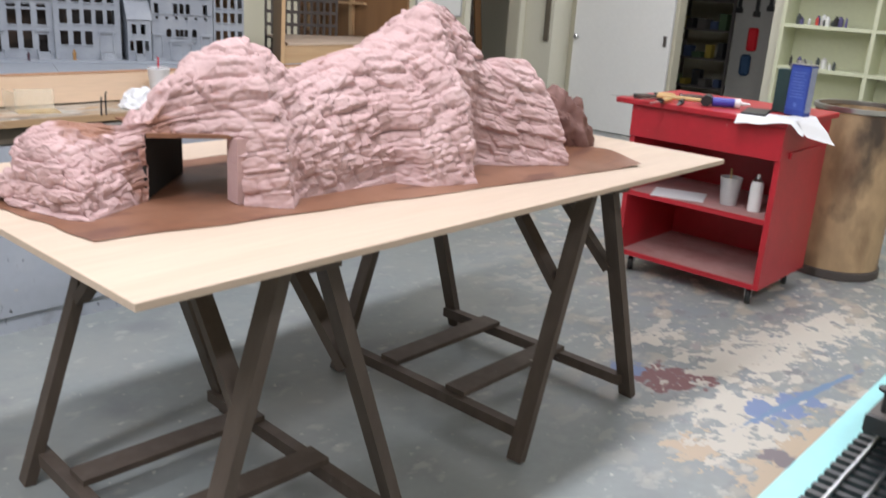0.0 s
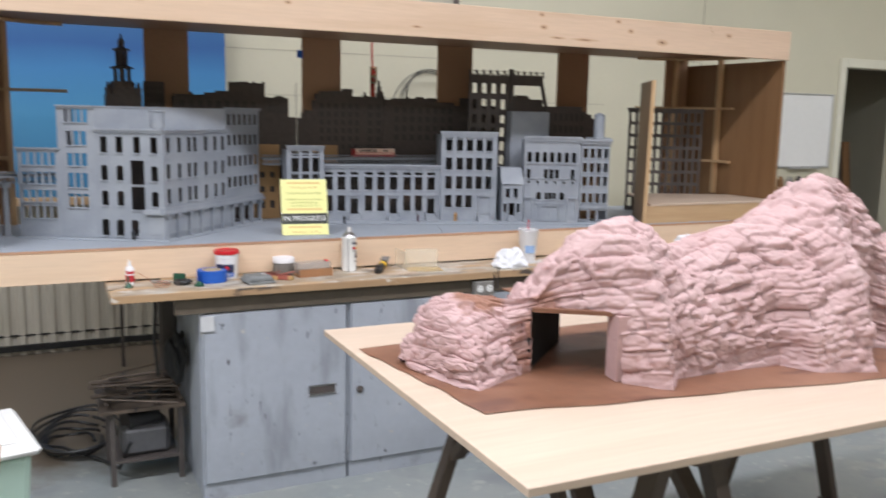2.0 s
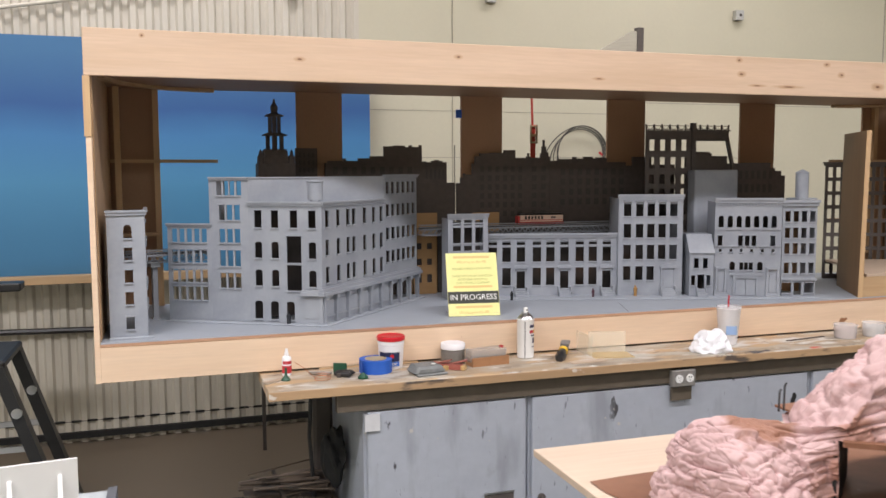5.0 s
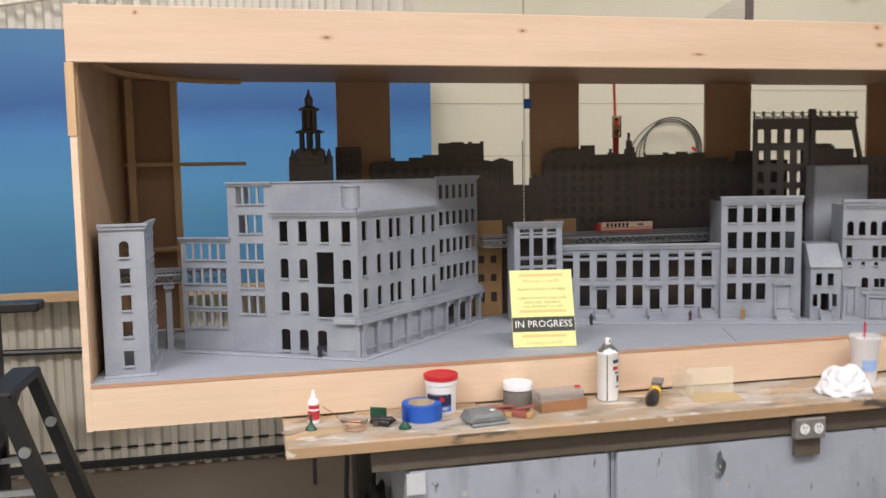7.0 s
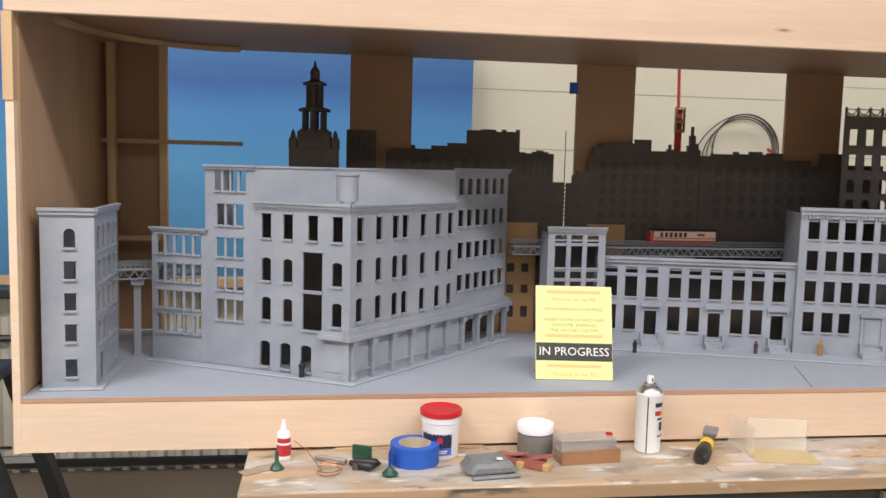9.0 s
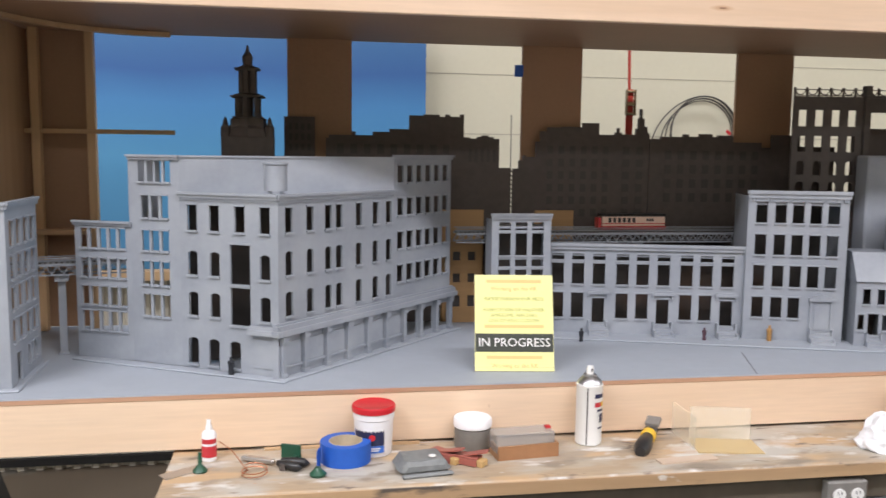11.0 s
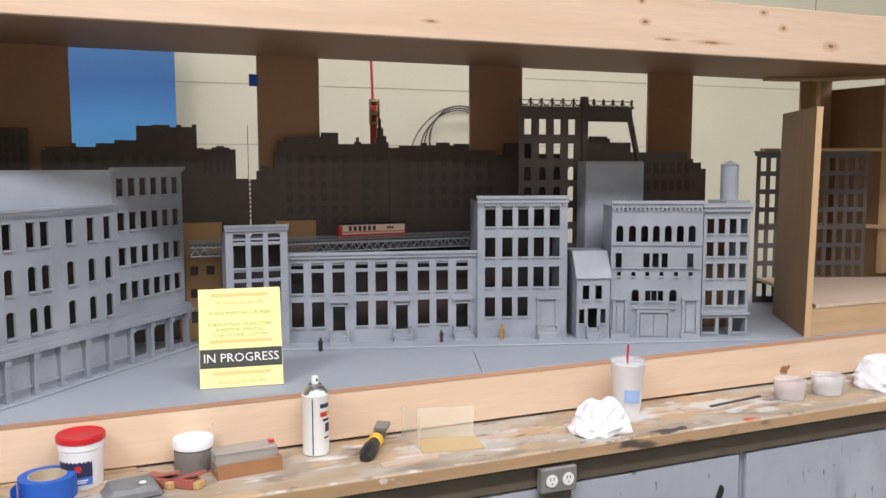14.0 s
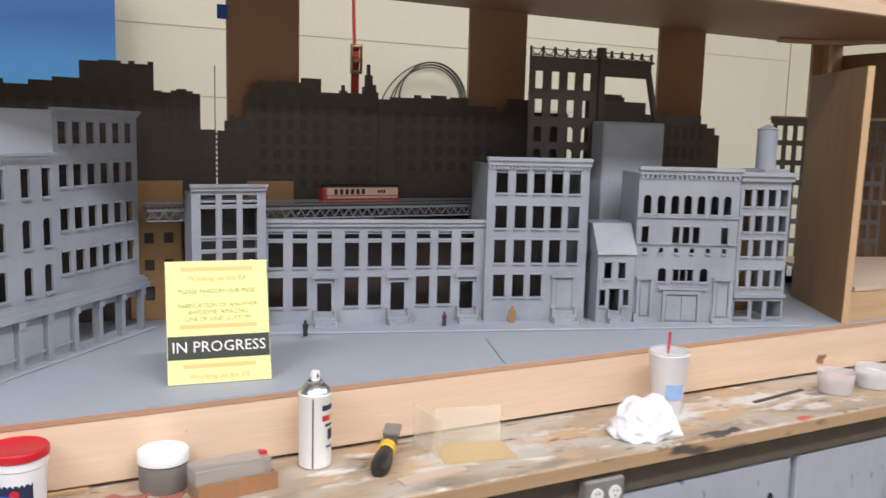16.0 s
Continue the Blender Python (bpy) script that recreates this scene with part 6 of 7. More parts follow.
def bench_things():
    z = BTOP + 0.0005
    g = thing("glue_bottle", "white glue bottle with red label and clear nozzle", "glue bottle", pose(0.475, 4.02, z) @ Matrix.Scale(0.82, 4))
    part("body", lathe([(0, 0), (0.020, 0), (0.021, 0.004), (0.021, 0.075), (0.017, 0.084), (0.010, 0.088)], 20), FOAM, g, smooth=True)
    part("nozzle", lathe([(0.010, 0.0881), (0.010, 0.098), (0.0065, 0.106), (0.006, 0.118), (0, 0.118)], 14), FOAM, g, smooth=True)
    part("label_band", arc_label(0.0214, 0.012, 0.045, -170, 10), LABEL_RED, g)
    part("print_bar", arc_label(0.0214, 0.052, 0.066, -150, -20), LABEL_RED, g)
    f = thing("green_funnel", "small green funnel standing on the bench", "funnel", pose(0.462, 3.945, z))
    part("cone", lathe([(0.016, 0), (0.017, 0.003), (0.005, 0.018), (0.004, 0.045), (0, 0.045)], 14), GREEN, f, smooth=True)
    whole("scraper_blade", boxes((-0.05, 0.05, -0.018, 0.018, 0, 0.002)), STEEL, "bare steel scraper blade", "blade", m=pose(0.425, 3.945, z, 0, 0, 35))
    pts = [(0.50, 4.0, 0.05), (0.53, 3.99, 0.03), (0.56, 3.95, 0.004)]
    pts += [(0.585 + 0.028 * math.cos(a), 3.905 + 0.03 * math.sin(a), 0.003 + 0.0005 * k) for k, a in enumerate(np.linspace(2.2, 15, 34))]
    whole("copper_wire", tube([(x, y, z + h) for x, y, h in pts], 0.0012, 5), material("copper", (0.55, 0.22, 0.12), 0.35, 0.8), "thin copper wire curled on the bench", "wire")
    s = thing("tin_snips", "black handled tin snips with steel jaws", "snips", pose(0.64, 3.955, z + 0.008, 0, 0, -30))
    part("jaw", boxes((-0.10, -0.015, -0.010, 0.006, -0.004, 0.006), bevel=0.002), STEEL, s)
    for sgn in (-1, 1):
        part("grip", lathe([(0, 0), (0.007, 0.004), (0.010, 0.03), (0.011, 0.06), (0, 0.075)], 10), BLACK, s, smooth=True, m=pose(-0.005, sgn * 0.008, 0.003, 0, 90, sgn * 7))
    c = thing("green_clamp", "small green metal spring clamp", "clamp", pose(0.665, 4.00, z, 0, 0, -25))
    part("plate", boxes((-0.025, 0.025, -0.003, 0.003, 0, 0.035), bevel=0.001), GREEN, c)
    part("arm", boxes((0.01, 0.02, -0.07, -0.003, 0.003, 0.012)), GREEN, c)
    part("tip", boxes((0.008, 0.022, -0.078, -0.070, 0.0, 0.015)), FRAME_DARK, c)
    whole("green_clip", lathe([(0, 0), (0.018, 0.001), (0.019, 0.006), (0.012, 0.012), (0.006, 0.02), (0, 0.02)], 14), GREEN, "green metal clip on the bench", "clip", smooth=True, m=pose(0.725, 3.885, z))
    t = thing("masking_tape", "roll of blue masking tape lying flat", "tape roll", pose(0.792, 3.975, z))
    part("roll", lathe([(0.040, 0), (0.060, 0), (0.060, 0.048), (0.040, 0.048), (0.040, 0)], 36), TAPE_BLUE, t, smooth=True)
    part("core", lathe([(0.0375, 0.0), (0.0398, 0.0), (0.0398, 0.0485), (0.0375, 0.0485), (0.0375, 0.0)], 36), material("cardboard_core", (0.5, 0.42, 0.3), 0.8), t, smooth=True)
    part("tail", boxes((-0.0005, 0.0005, 0, 0.035, 0.001, 0.047)), TAPE_BLUE, t, m=pose(-0.0595, -0.03, 0, 0, 0, 165))
    u = thing("filler_tub", "white plastic filler tub with red lid and dark label", "tub", pose(0.862, 4.022, z))
    part("body", lathe([(0, 0), (0.042, 0), (0.044, 0.004), (0.048, 0.088), (0.050, 0.09), (0.050, 0.104), (0, 0.104)], 32), FOAM, u, smooth=True)
    part("lid", lathe([(0.0505, 0.1045), (0.053, 0.106), (0.053, 0.118), (0.050, 0.121), (0.046, 0.119), (0, 0.119)], 36), RED_PLASTIC, u, smooth=True)
    part("label_dark", arc_label(0.0468, 0.03, 0.084, -165, -62), LABEL_NAVY, u)
    part("label_blue", arc_label(0.0462, 0.012, 0.0295, -135, -62), LABEL_BLUE, u)
    part("print_dot", lathe([(0, 0), (0.008, 0), (0.008, 0.0005), (0, 0.0006)], 14), RED_PLASTIC, u, m=pose(-0.008, -0.0478, 0.05, 90, 0, 0))
    for k, (zz, a0, a1) in enumerate(((0.075, -125, -75), (0.066, -122, -80), (0.022, -120, -75), (0.017, -118, -80))):
        part("print_bar", arc_label(0.0474, zz, zz + 0.003, a0, a1, 8), WHITE, u)
    whole("wood_strip", boxes((0.60, 0.98, 4.062, 4.072, z, z + 0.006)), PINE_X, "thin wooden strip along the back of the bench", "strip")
    j = thing("jar", "clear jar of grey powder with white lid", "jar", pose(1.108, 4.028, z))
    part("wall", lathe([(0, 0), (0.043, 0), (0.045, 0.003), (0.045, 0.050), (0.041, 0.053)], 30), GREYSTUFF, j, smooth=True)
    part("lid", lathe([(0.046, 0.0535), (0.0475, 0.055), (0.0475, 0.073), (0.045, 0.076), (0, 0.076)], 30), FOAM, j, smooth=True)
    p = thing("grey_pouch", "grey folded leather pouch with a white snap", "pouch", pose(0.962, 3.90, z, 0, 0, 8))
    bm = boxes((-0.055, 0.055, -0.045, 0.045, 0, 0.03), bevel=0.009)
    bmesh.ops.subdivide_edges(bm, edges=bm.edges, cuts=2)
    for v in bm.verts:
        v.co += Vector((0, 0, 0.006 * noise.noise(v.co * 40))) if v.co.z > 0.01 else Vector((0.004 * noise.noise(v.co * 60), 0, 0))
        v.co.x *= 1.12 if v.co.z < 0.012 else 0.96
    pouch_grey = material("grey_leather", (0.19, 0.20, 0.20), 0.6, grain=60, vary=0.2, bump=0.3)
    part("body", bm, pouch_grey, p, smooth=True)
    part("flap", boxes((-0.06, 0.06, -0.062, -0.048, 0.0, 0.008), bevel=0.003), pouch_grey, p)
    part("snap", lathe([(0, 0), (0.008, 0), (0.008, 0.002), (0, 0.0025)], 12), WHITE, p, m=pose(0.02, -0.02, 0.034))
    for x, y, r in ((1.025, 3.945, -52), (1.075, 3.915, -38)):
        k = thing("sanding_block", "small red oxide coloured sanding block with wood core", "sanding block", pose(x, y, z, 0, 0, r), group="sanding blocks")
        part("core", boxes((-0.045, 0.045, -0.014, 0.014, 0.0, 0.016), bevel=0.002), WOODGRIP, k)
        part("cover", boxes((-0.040, 0.030, -0.0165, 0.0165, 0.0162, 0.021), (-0.040, 0.030, -0.0185, -0.0145, 0.001, 0.0162), (-0.040, 0.030, 0.0145, 0.0185, 0.001, 0.0162), bevel=0.001), OXIDE, k)
        part("flap", boxes((-0.02, 0.05, -0.012, 0.012, 0.0, 0.003)), OXIDE, k, m=pose(0, 0, 0.0215, 0, -14, 12))
    x = thing("plastic_box", "clear plastic box with a brown wooden base", "plastic box", pose(1.222, 3.955, z, 0, 0, 6))
    part("base", boxes((-0.077, 0.077, -0.03, 0.03, 0.0, 0.012), (-0.077, 0.077, -0.03, -0.026, 0.012, 0.034), (0.073, 0.077, -0.026, 0.03, 0.012, 0.034), (-0.077, -0.073, -0.026, 0.03, 0.012, 0.03)), material("brown_wood_box", (0.34, 0.17, 0.08), 0.5, grain=40, vary=0.15), x)
    part("cover", boxes((-0.078, 0.07, -0.022, 0.034, 0.0125, 0.06), bevel=0.002), clear("smoky_clear", (0.42, 0.40, 0.38), 0.15, 0.5), x)
    part("red_tag", boxes((0.055, 0.068, 0.0, 0.012, 0.0605, 0.066)), RED_PLASTIC, x)
    spray_can(z)
    b = thing("paint_brush", "stubby brush with black and yellow grip", "brush", pose(1.552, 3.985, z + 0.022, 7, 0, -34) @ Matrix.Scale(1.12, 4))
    part("grip", lathe([(0, -0.09), (0.012, -0.088), (0.018, -0.07), (0.018, -0.04), (0.014, -0.02), (0.014, -0.012)], 16), BLACK, b, smooth=True, m=pose(0, 0, 0, -90, 0, 0))
    part("collar", lathe([(0.0142, -0.0118), (0.0165, -0.01), (0.0165, 0.008), (0.012, 0.010)], 16), YELLOW, b, smooth=True, m=pose(0, 0, 0, -90, 0, 0))
    part("ferrule", boxes((-0.014, 0.014, 0.0105, 0.04, -0.006, 0.006), bevel=0.002), FRAME_DARK, b)
    part("bristles", boxes((-0.016, 0.016, 0.0402, 0.075, -0.005, 0.005), bevel=0.002), material("grey_bristle", (0.22, 0.20, 0.18), 0.8, grain=200, vary=0.3, stretch=(4, 0.3, 4)), b, m=pose(0, 0, 0.004, 6, 0, 0))
    a = thing("acrylic_stand", "clear acrylic corner piece, film tinted yellow", "acrylic sheet", pose(1.652, 3.935, z))
    part("side_sheet", boxes((0, 0.003, 0, 0.13, 0.0, 0.082)), ACRYLIC, a)
    part("front_sheet", boxes((0.0035, 0.155, 0.075, 0.078, 0.0, 0.086)), ACRYLIC, a, m=pose(0, 0, 0, 0, 0, -14))
    part("flat_sheet", boxes((0.0035, 0.165, -0.03, 0.074, 0.0, 0.003)), clear("yellow_film", (0.72, 0.55, 0.28), 0.2, 0.6), a, m=pose(0, 0, 0, 0, 0, -10))
    whole("wood_scrap", boxes((-0.075, 0.075, -0.016, 0.016, 0, 0.004)), PLY, "thin scrap of pale wood", "wood scrap", m=pose(1.60, 3.865, z, 0, 0, 5))
    rag("crumpled_cloth", 2.165, 3.89, 0.082, 0.065, 0.088, 5)
    rag("crumpled_cloth", 3.285, 3.925, 0.10, 0.09, 0.10, 9)
    k = thing("foam_cup", "white foam cup with blue print and red straw", "cup", pose(2.318, 3.985, z))
    part("wall", lathe([(0, 0.0), (0.034, 0.0), (0.036, 0.004), (0.049, 0.150), (0.051, 0.153), (0.049, 0.157), (0.046, 0.153), (0.034, 0.008), (0, 0.008)], 32), FOAM, k, smooth=True)
    part("lid", lathe([(0.0465, 0.151), (0.0515, 0.1575), (0.050, 0.162), (0, 0.160)], 30), MILK, k, smooth=True)
    part("print_patch", arc_label(0.0428, 0.045, 0.085, -138, -72), material("cup_print_blue", (0.32, 0.48, 0.75), 0.5, grain=40, vary=0.15, bump=0), k)
    part("straw", tube([(0.0, 0.01, 0.02), (0.002, 0.004, 0.205)], 0.0035, 10), RED_PLASTIC, k)
    for xx, yy, mat, lab in ((2.88, 3.93, material("pink_plaster_mix", (0.60, 0.40, 0.36), 0.8, grain=50, vary=0.1), "clear plastic tub with dried pink plaster"), (3.03, 3.925, material("white_plaster_mix", (0.70, 0.70, 0.70), 0.8, grain=50, vary=0.08), "clear plastic tub with dried white plaster")):
        w = thing("plaster_tub", lab, "tub", pose(xx, yy, z), group="plaster tubs")
        part("wall", lathe([(0, 0.001), (0.044, 0.001), (0.050, 0.06), (0.048, 0.06), (0.043, 0.003), (0, 0.003)], 28), MILK, w, smooth=True)
        part("plaster", lathe([(0, 0.004), (0.042, 0.004), (0.046, 0.04), (0.02, 0.034), (0, 0.036)], 24), mat, w, smooth=True)
    whole("mixing_stick", boxes((-0.11, 0.11, -0.006, 0.006, 0, 0.003)), TRESTLE, "dark mixing stick on the bench", "stick", m=pose(2.70, 3.965, z, 0, 0, 8))


def spray_can(z):
    c = thing("spray_can", "white spray paint can with red and black print", "spray can", pose(1.405, 4.018, z, 0, 0, 12))
    part("body", lathe([(0, 0.002), (0.030, 0.0), (0.033, 0.003), (0.033, 0.148), (0.034, 0.150), (0.034, 0.153), (0.032, 0.155)], 32), WHITE, c, smooth=True)
    part("dome", lathe([(0.032, 0.1551), (0.029, 0.162), (0.020, 0.171), (0.0165, 0.173), (0.0165, 0.178), (0.010, 0.179), (0, 0.179)], 28), STEEL, c, smooth=True)
    part("nozzle", lathe([(0.009, 0.1791), (0.0095, 0.192), (0.008, 0.198), (0, 0.199)], 14), WHITE, c, smooth=True)
    part("nozzle_hole", boxes((-0.002, 0.002, -0.0102, -0.0088, 0.186, 0.193)), BLACK, c)
    part("seam", arc_label(0.0334, 0.004, 0.148, -131, -126, 2), BLACK, c)
    part("red_band", arc_label(0.0334, 0.100, 0.112, -96, -45, 8), LABEL_RED, c)
    part("yellow_band", arc_label(0.0335, 0.100, 0.112, -62, -40, 5), YELLOW, c)
    for z0, z1, a0, a1 in ((0.122, 0.133, -96, -42), (0.06, 0.082, -72, -38), (0.088, 0.094, -84, -44), (0.044, 0.048, -80, -44)):
        part("print_bar", arc_label(0.0334, z0, z1, a0, a1, 8), LABEL_NAVY, c)


def rag(name, x, y, rx, ry, h, seed):
    bm = bmesh.new()
    bmesh.ops.create_icosphere(bm, subdivisions=6, radius=1.0)
    for v in bm.verts:
        q = v.co.copy()
        n = noise.noise(q * 1.3 + Vector((seed, 0, 0)))
        fold = abs(noise.noise(q * 1.7 + Vector((0, seed, 0)))) + 0.22 * abs(noise.noise(q * 4 + Vector((0, 0, seed))))
        d = 1 + 0.10 * n - 0.24 * fold
        skirt = 1.0 + 0.35 * max(0, 0.25 - q.z) * (1 + noise.noise(q * 3))
        v.co = Vector((q.x * rx * d * skirt, q.y * ry * d * skirt, max(0.0, (q.z * 0.75 + 0.32) * h * d)))
    whole(name, bm, material("white_cloth", (0.82, 0.83, 0.86), 0.8, grain=200, vary=0.03, bump=0.2), "crumpled white cloth lying on the bench", "cloth", group="cloths", smooth=True, m=pose(x, y, BTOP + 0.0005))


bench_things()


# ---- sign ----
SIGN_YELLOW = material("pale_yellow_card", (0.80, 0.78, 0.33), 0.5, grain=60, vary=0.02, bump=0.0)
SIGN_DARK = material("sign_band", (0.035, 0.04, 0.03), 0.5, vary=0.03, bump=0)
FADED = material("faded_orange_print", (0.66, 0.44, 0.15), 0.4, vary=0.02, bump=0)
FADED_PALE = material("pale_orange_print", (0.74, 0.55, 0.21), 0.4, vary=0.02, bump=0)
FADED_GREEN = material("faded_green_print", (0.36, 0.40, 0.11), 0.4, vary=0.02, bump=0)


def words(text, size, mat, parent, m, spacing=1.0):
    curve = bpy.data.curves.new("text", "FONT")
    curve.body, curve.size, curve.align_x, curve.align_y, curve.extrude, curve.resolution_u = text, size, "CENTER", "CENTER", 0.0002, 2
    curve.space_character = spacing
    ob = bpy.data.objects.new("text", curve)
    scene.collection.objects.link(ob)
    me = bpy.data.meshes.new_from_object(ob.evaluated_get(bpy.context.evaluated_depsgraph_get()))
    bpy.data.objects.remove(ob)
    me.materials.clear()
    me.materials.append(mat)
    return part("lettering", me, mat, parent, m=m)


def sign():
    s = thing("notice_sign", "yellow notice card with dark band in an acrylic stand", "sign", pose(1.252, 4.178, BASE + 0.0008, -18, 0, -8))
    w, h = 0.212, 0.262
    part("card", boxes((-w / 2, w / 2, 0.0, 0.001, 0.002, h)), SIGN_YELLOW, s)
    part("stand", boxes((-w / 2 - 0.001, w / 2 + 0.001, 0.0012, 0.0035, 0, h + 0.001)), ACRYLIC, s)
    part("stand_foot", boxes((-w / 2, w / 2, 0.0036, 0.07, 0.0095, 0.012)), ACRYLIC, s, m=pose(0, 0, 0, 18, 0, 0))
    up = pose(0, -0.0016, 0, 90, 0, 0)
    part("band", boxes((-w / 2 + 0.001, w / 2 - 0.001, -0.0008, -0.0001, 0.053, 0.102)), SIGN_DARK, s)
    words("IN PROGRESS", 0.0325, WHITE, s, pose(0, -0.0012, 0.0775, 90, 0, 0))
    words("Working on the RR", 0.0155, FADED, s, pose(0, -0.0004, 0.224, 90, 0, 0))
    words("PLEASE PARDON OUR MESS!", 0.0128, FADED_GREEN, s, pose(0, -0.0004, 0.196, 90, 0, 0))
    for k, line in enumerate(("FABRICATION OF ANOTHER", "AWESOME, AMAZING", "ONE OF KIND CUSTOM")):
        words(line, 0.0128, FADED_GREEN, s, pose(0, -0.0004, 0.166 - 0.0145 * k, 90, 0, 0))
    words("Working on the RR", 0.0155, FADED, s, pose(0, -0.0004, 0.016, 90, 0, 0))
    for x0, x1, z0 in ((-0.075, 0.075, 0.240), (-0.075, 0.075, 0.034), (-0.08, 0.08, 0.117)):
        part("print_bar", boxes((x0, x1, -0.0005, -0.0001, z0, z0 + 0.009)), FADED_PALE, s)


sign()


# ---- along the north wall ----
def sky_panel():
    m = bpy.data.materials.new("painted_sky_blue")
    m.use_nodes = True
    n, l = m.node_tree.nodes, m.node_tree.links
    where, split, ramp, tex, add = n.new("ShaderNodeTexCoord"), n.new("ShaderNodeSeparateXYZ"), n.new("ShaderNodeValToRGB"), n.new("ShaderNodeTexNoise"), n.new("ShaderNodeMath")
    l.new(where.outputs["Object"], split.inputs["Vector"])
    l.new(where.outputs["Object"], tex.inputs["Vector"])
    tex.inputs["Scale"].default_value = 1.6
    add.operation, add.inputs[1].default_value = "MULTIPLY_ADD", 0.12
    l.new(tex.outputs["Fac"], add.inputs[0])
    span_z = n.new("ShaderNodeMapRange")
    span_z.inputs["From Min"].default_value, span_z.inputs["From Max"].default_value = 1.04, 2.38
    l.new(split.outputs["Z"], span_z.inputs["Value"])
    l.new(span_z.outputs["Result"], add.inputs[2])
    l.new(add.outputs[0], ramp.inputs["Fac"])
    stops = ramp.color_ramp.elements
    stops[0].position, stops[0].color = 0.0, (0.035, 0.15, 0.29, 1)
    stops[1].position, stops[1].color = 1.05, (0.04, 0.16, 0.34, 1)
    for at, c in ((0.45, (0.060, 0.25, 0.45)), (0.66, (0.045, 0.205, 0.45)), (0.78, (0.020, 0.105, 0.31))):
        stops.new(at).color = (*c, 1)
    l.new(ramp.outputs["Color"], n["Principled BSDF"].inputs["Base Color"])
    n["Principled BSDF"].inputs["Roughness"].default_value = 0.5
    whole("sky_backdrop", boxes((-2.9, 1.312, 6.28, 6.30, 1.045, 2.395)), m, "blue painted sky backdrop board against the corrugated wall", "backdrop board")
    whole("backdrop_rest", boxes((-2.8, 1.2, 6.20, 6.30, 1.0, 1.044)), PINE_X, "timber ledger under the blue backdrop", "ledger", kind="structure")


sky_panel()


def wall_fittings():
    for k, x in enumerate((1.918, 5.528)):
        whole("trim", boxes((x - 0.003, x + 0.003, NORTH - 0.004, NORTH - 0.0005, 0, CEILING - 0.001)), material("seam_shadow", (0.34, 0.32, 0.25), 0.8), "narrow seam strip between wall panels", "trim", kind="structure")
    for z, x0, x1 in ((2.03, 1.33, 3.2), (2.115, 3.3, 5.5), (1.72, 1.33, 4.5)):
        whole("trim", boxes((x0, x1, NORTH - 0.0015, NORTH - 0.0003, z, z + 0.004)), material("crack_line", (0.38, 0.35, 0.28), 0.8), "thin board joint in the wall", "trim", kind="structure")
    for x, z in ((0.846, 2.75), (2.183, 2.79), (4.145, 2.771)):
        j = thing("wall_box", "small grey steel junction box on the wall", "junction box", pose(x, NORTH - 0.001, z), group="wall boxes")
        part("box", boxes((-0.034, 0.034, -0.045, 0, -0.036, 0.036), bevel=0.003), material("galvanised", (0.45, 0.45, 0.43), 0.4, 0.6), j)
        part("knockout", lathe([(0, 0), (0.012, 0), (0.012, 0.002), (0, 0.002)], 12), FRAME_DARK, j, m=pose(0.004, -0.0452, 0, 90, 0, 0))
    whole("sloping_conduit", tube([(-1.6, NORTH - 0.03, 2.42), (-0.736, NORTH - 0.03, 2.57), (0.414, NORTH - 0.03, 2.772), (1.6, NORTH - 0.03, 2.98)], 0.012, 8), METAL_WALL, "cream painted conduit sloping along the wall", "conduit")
    whole("wall_pipe", tube([(-2.6, NORTH - 0.04, 0.74), (0.3, NORTH - 0.04, 0.68)], 0.018, 8), BLACK, "black pipe along the corrugated wall", "pipe")
    whole("case_prop", boxes((0.572, 0.592, 5.94, 5.96, 0, 1.0)), FRAME_DARK, "thin dark steel prop behind the bench", "prop")
    whole("baseboard", boxes((WEST, 1.28, NORTH - 0.03, NORTH - 0.003, 0.03, 0.068)), SOOT, "black sill strip at the foot of the wall", "baseboard", kind="structure")
    # thin black tube half sunk in the corrugation, so it reads as dashes
    whole("wall_foot_line", tube([(-3.0, NORTH + 0.004, 0.135), (1.2, NORTH + 0.004, 0.125)], 0.007, 6), SOOT, "thin black line along the foot of the corrugated wall", "cable")
    strap = thing("ratchet_strap", "orange red ratchet strap hanging behind the case", "strap", pose(1.95, 5.20, 0))
    orange = material("orange_webbing", (0.45, 0.035, 0.018), 0.6, grain=90, vary=0.1)
    bm = bmesh.new()
    bar(bm, (0.0, -0.002, 1.87), (-0.012, -0.002, 2.222), 0.024, 0.003)
    part("webbing", bm, orange, strap)
    part("webbing", boxes((-0.014, 0.014, -0.012, -0.008, 1.45, 1.875)), orange, strap)
    part("hanger_wire", tube([(-0.012, -0.275, 2.0095), (-0.012, -0.255, 2.0095), (-0.012, -0.002, 2.222), (-0.012, 0.004, 2.216)], 0.0016, 6), STEEL, strap)
    brass = material("brass_buckle", (0.32, 0.24, 0.14), 0.4, 0.7)
    for x0, x1, z0, z1 in ((-0.020, -0.0145, 1.775, 1.875), (0.0145, 0.020, 1.775, 1.875), (-0.0142, 0.0142, 1.777, 1.786), (-0.0142, 0.0142, 1.862, 1.870), (-0.0142, 0.0142, 1.812, 1.826)):
        part("buckle_bar", boxes((x0, x1, -0.03, -0.0125, z0, z1), bevel=0.002), brass, strap)
    coil = thing("cable_coil", "coiled black cable hung on the white wall", "cable coil", pose(2.86, NORTH - 0.03, 1.70))
    wire = material("grey_cable", (0.07, 0.065, 0.06), 0.5, grain=60, vary=0.15)
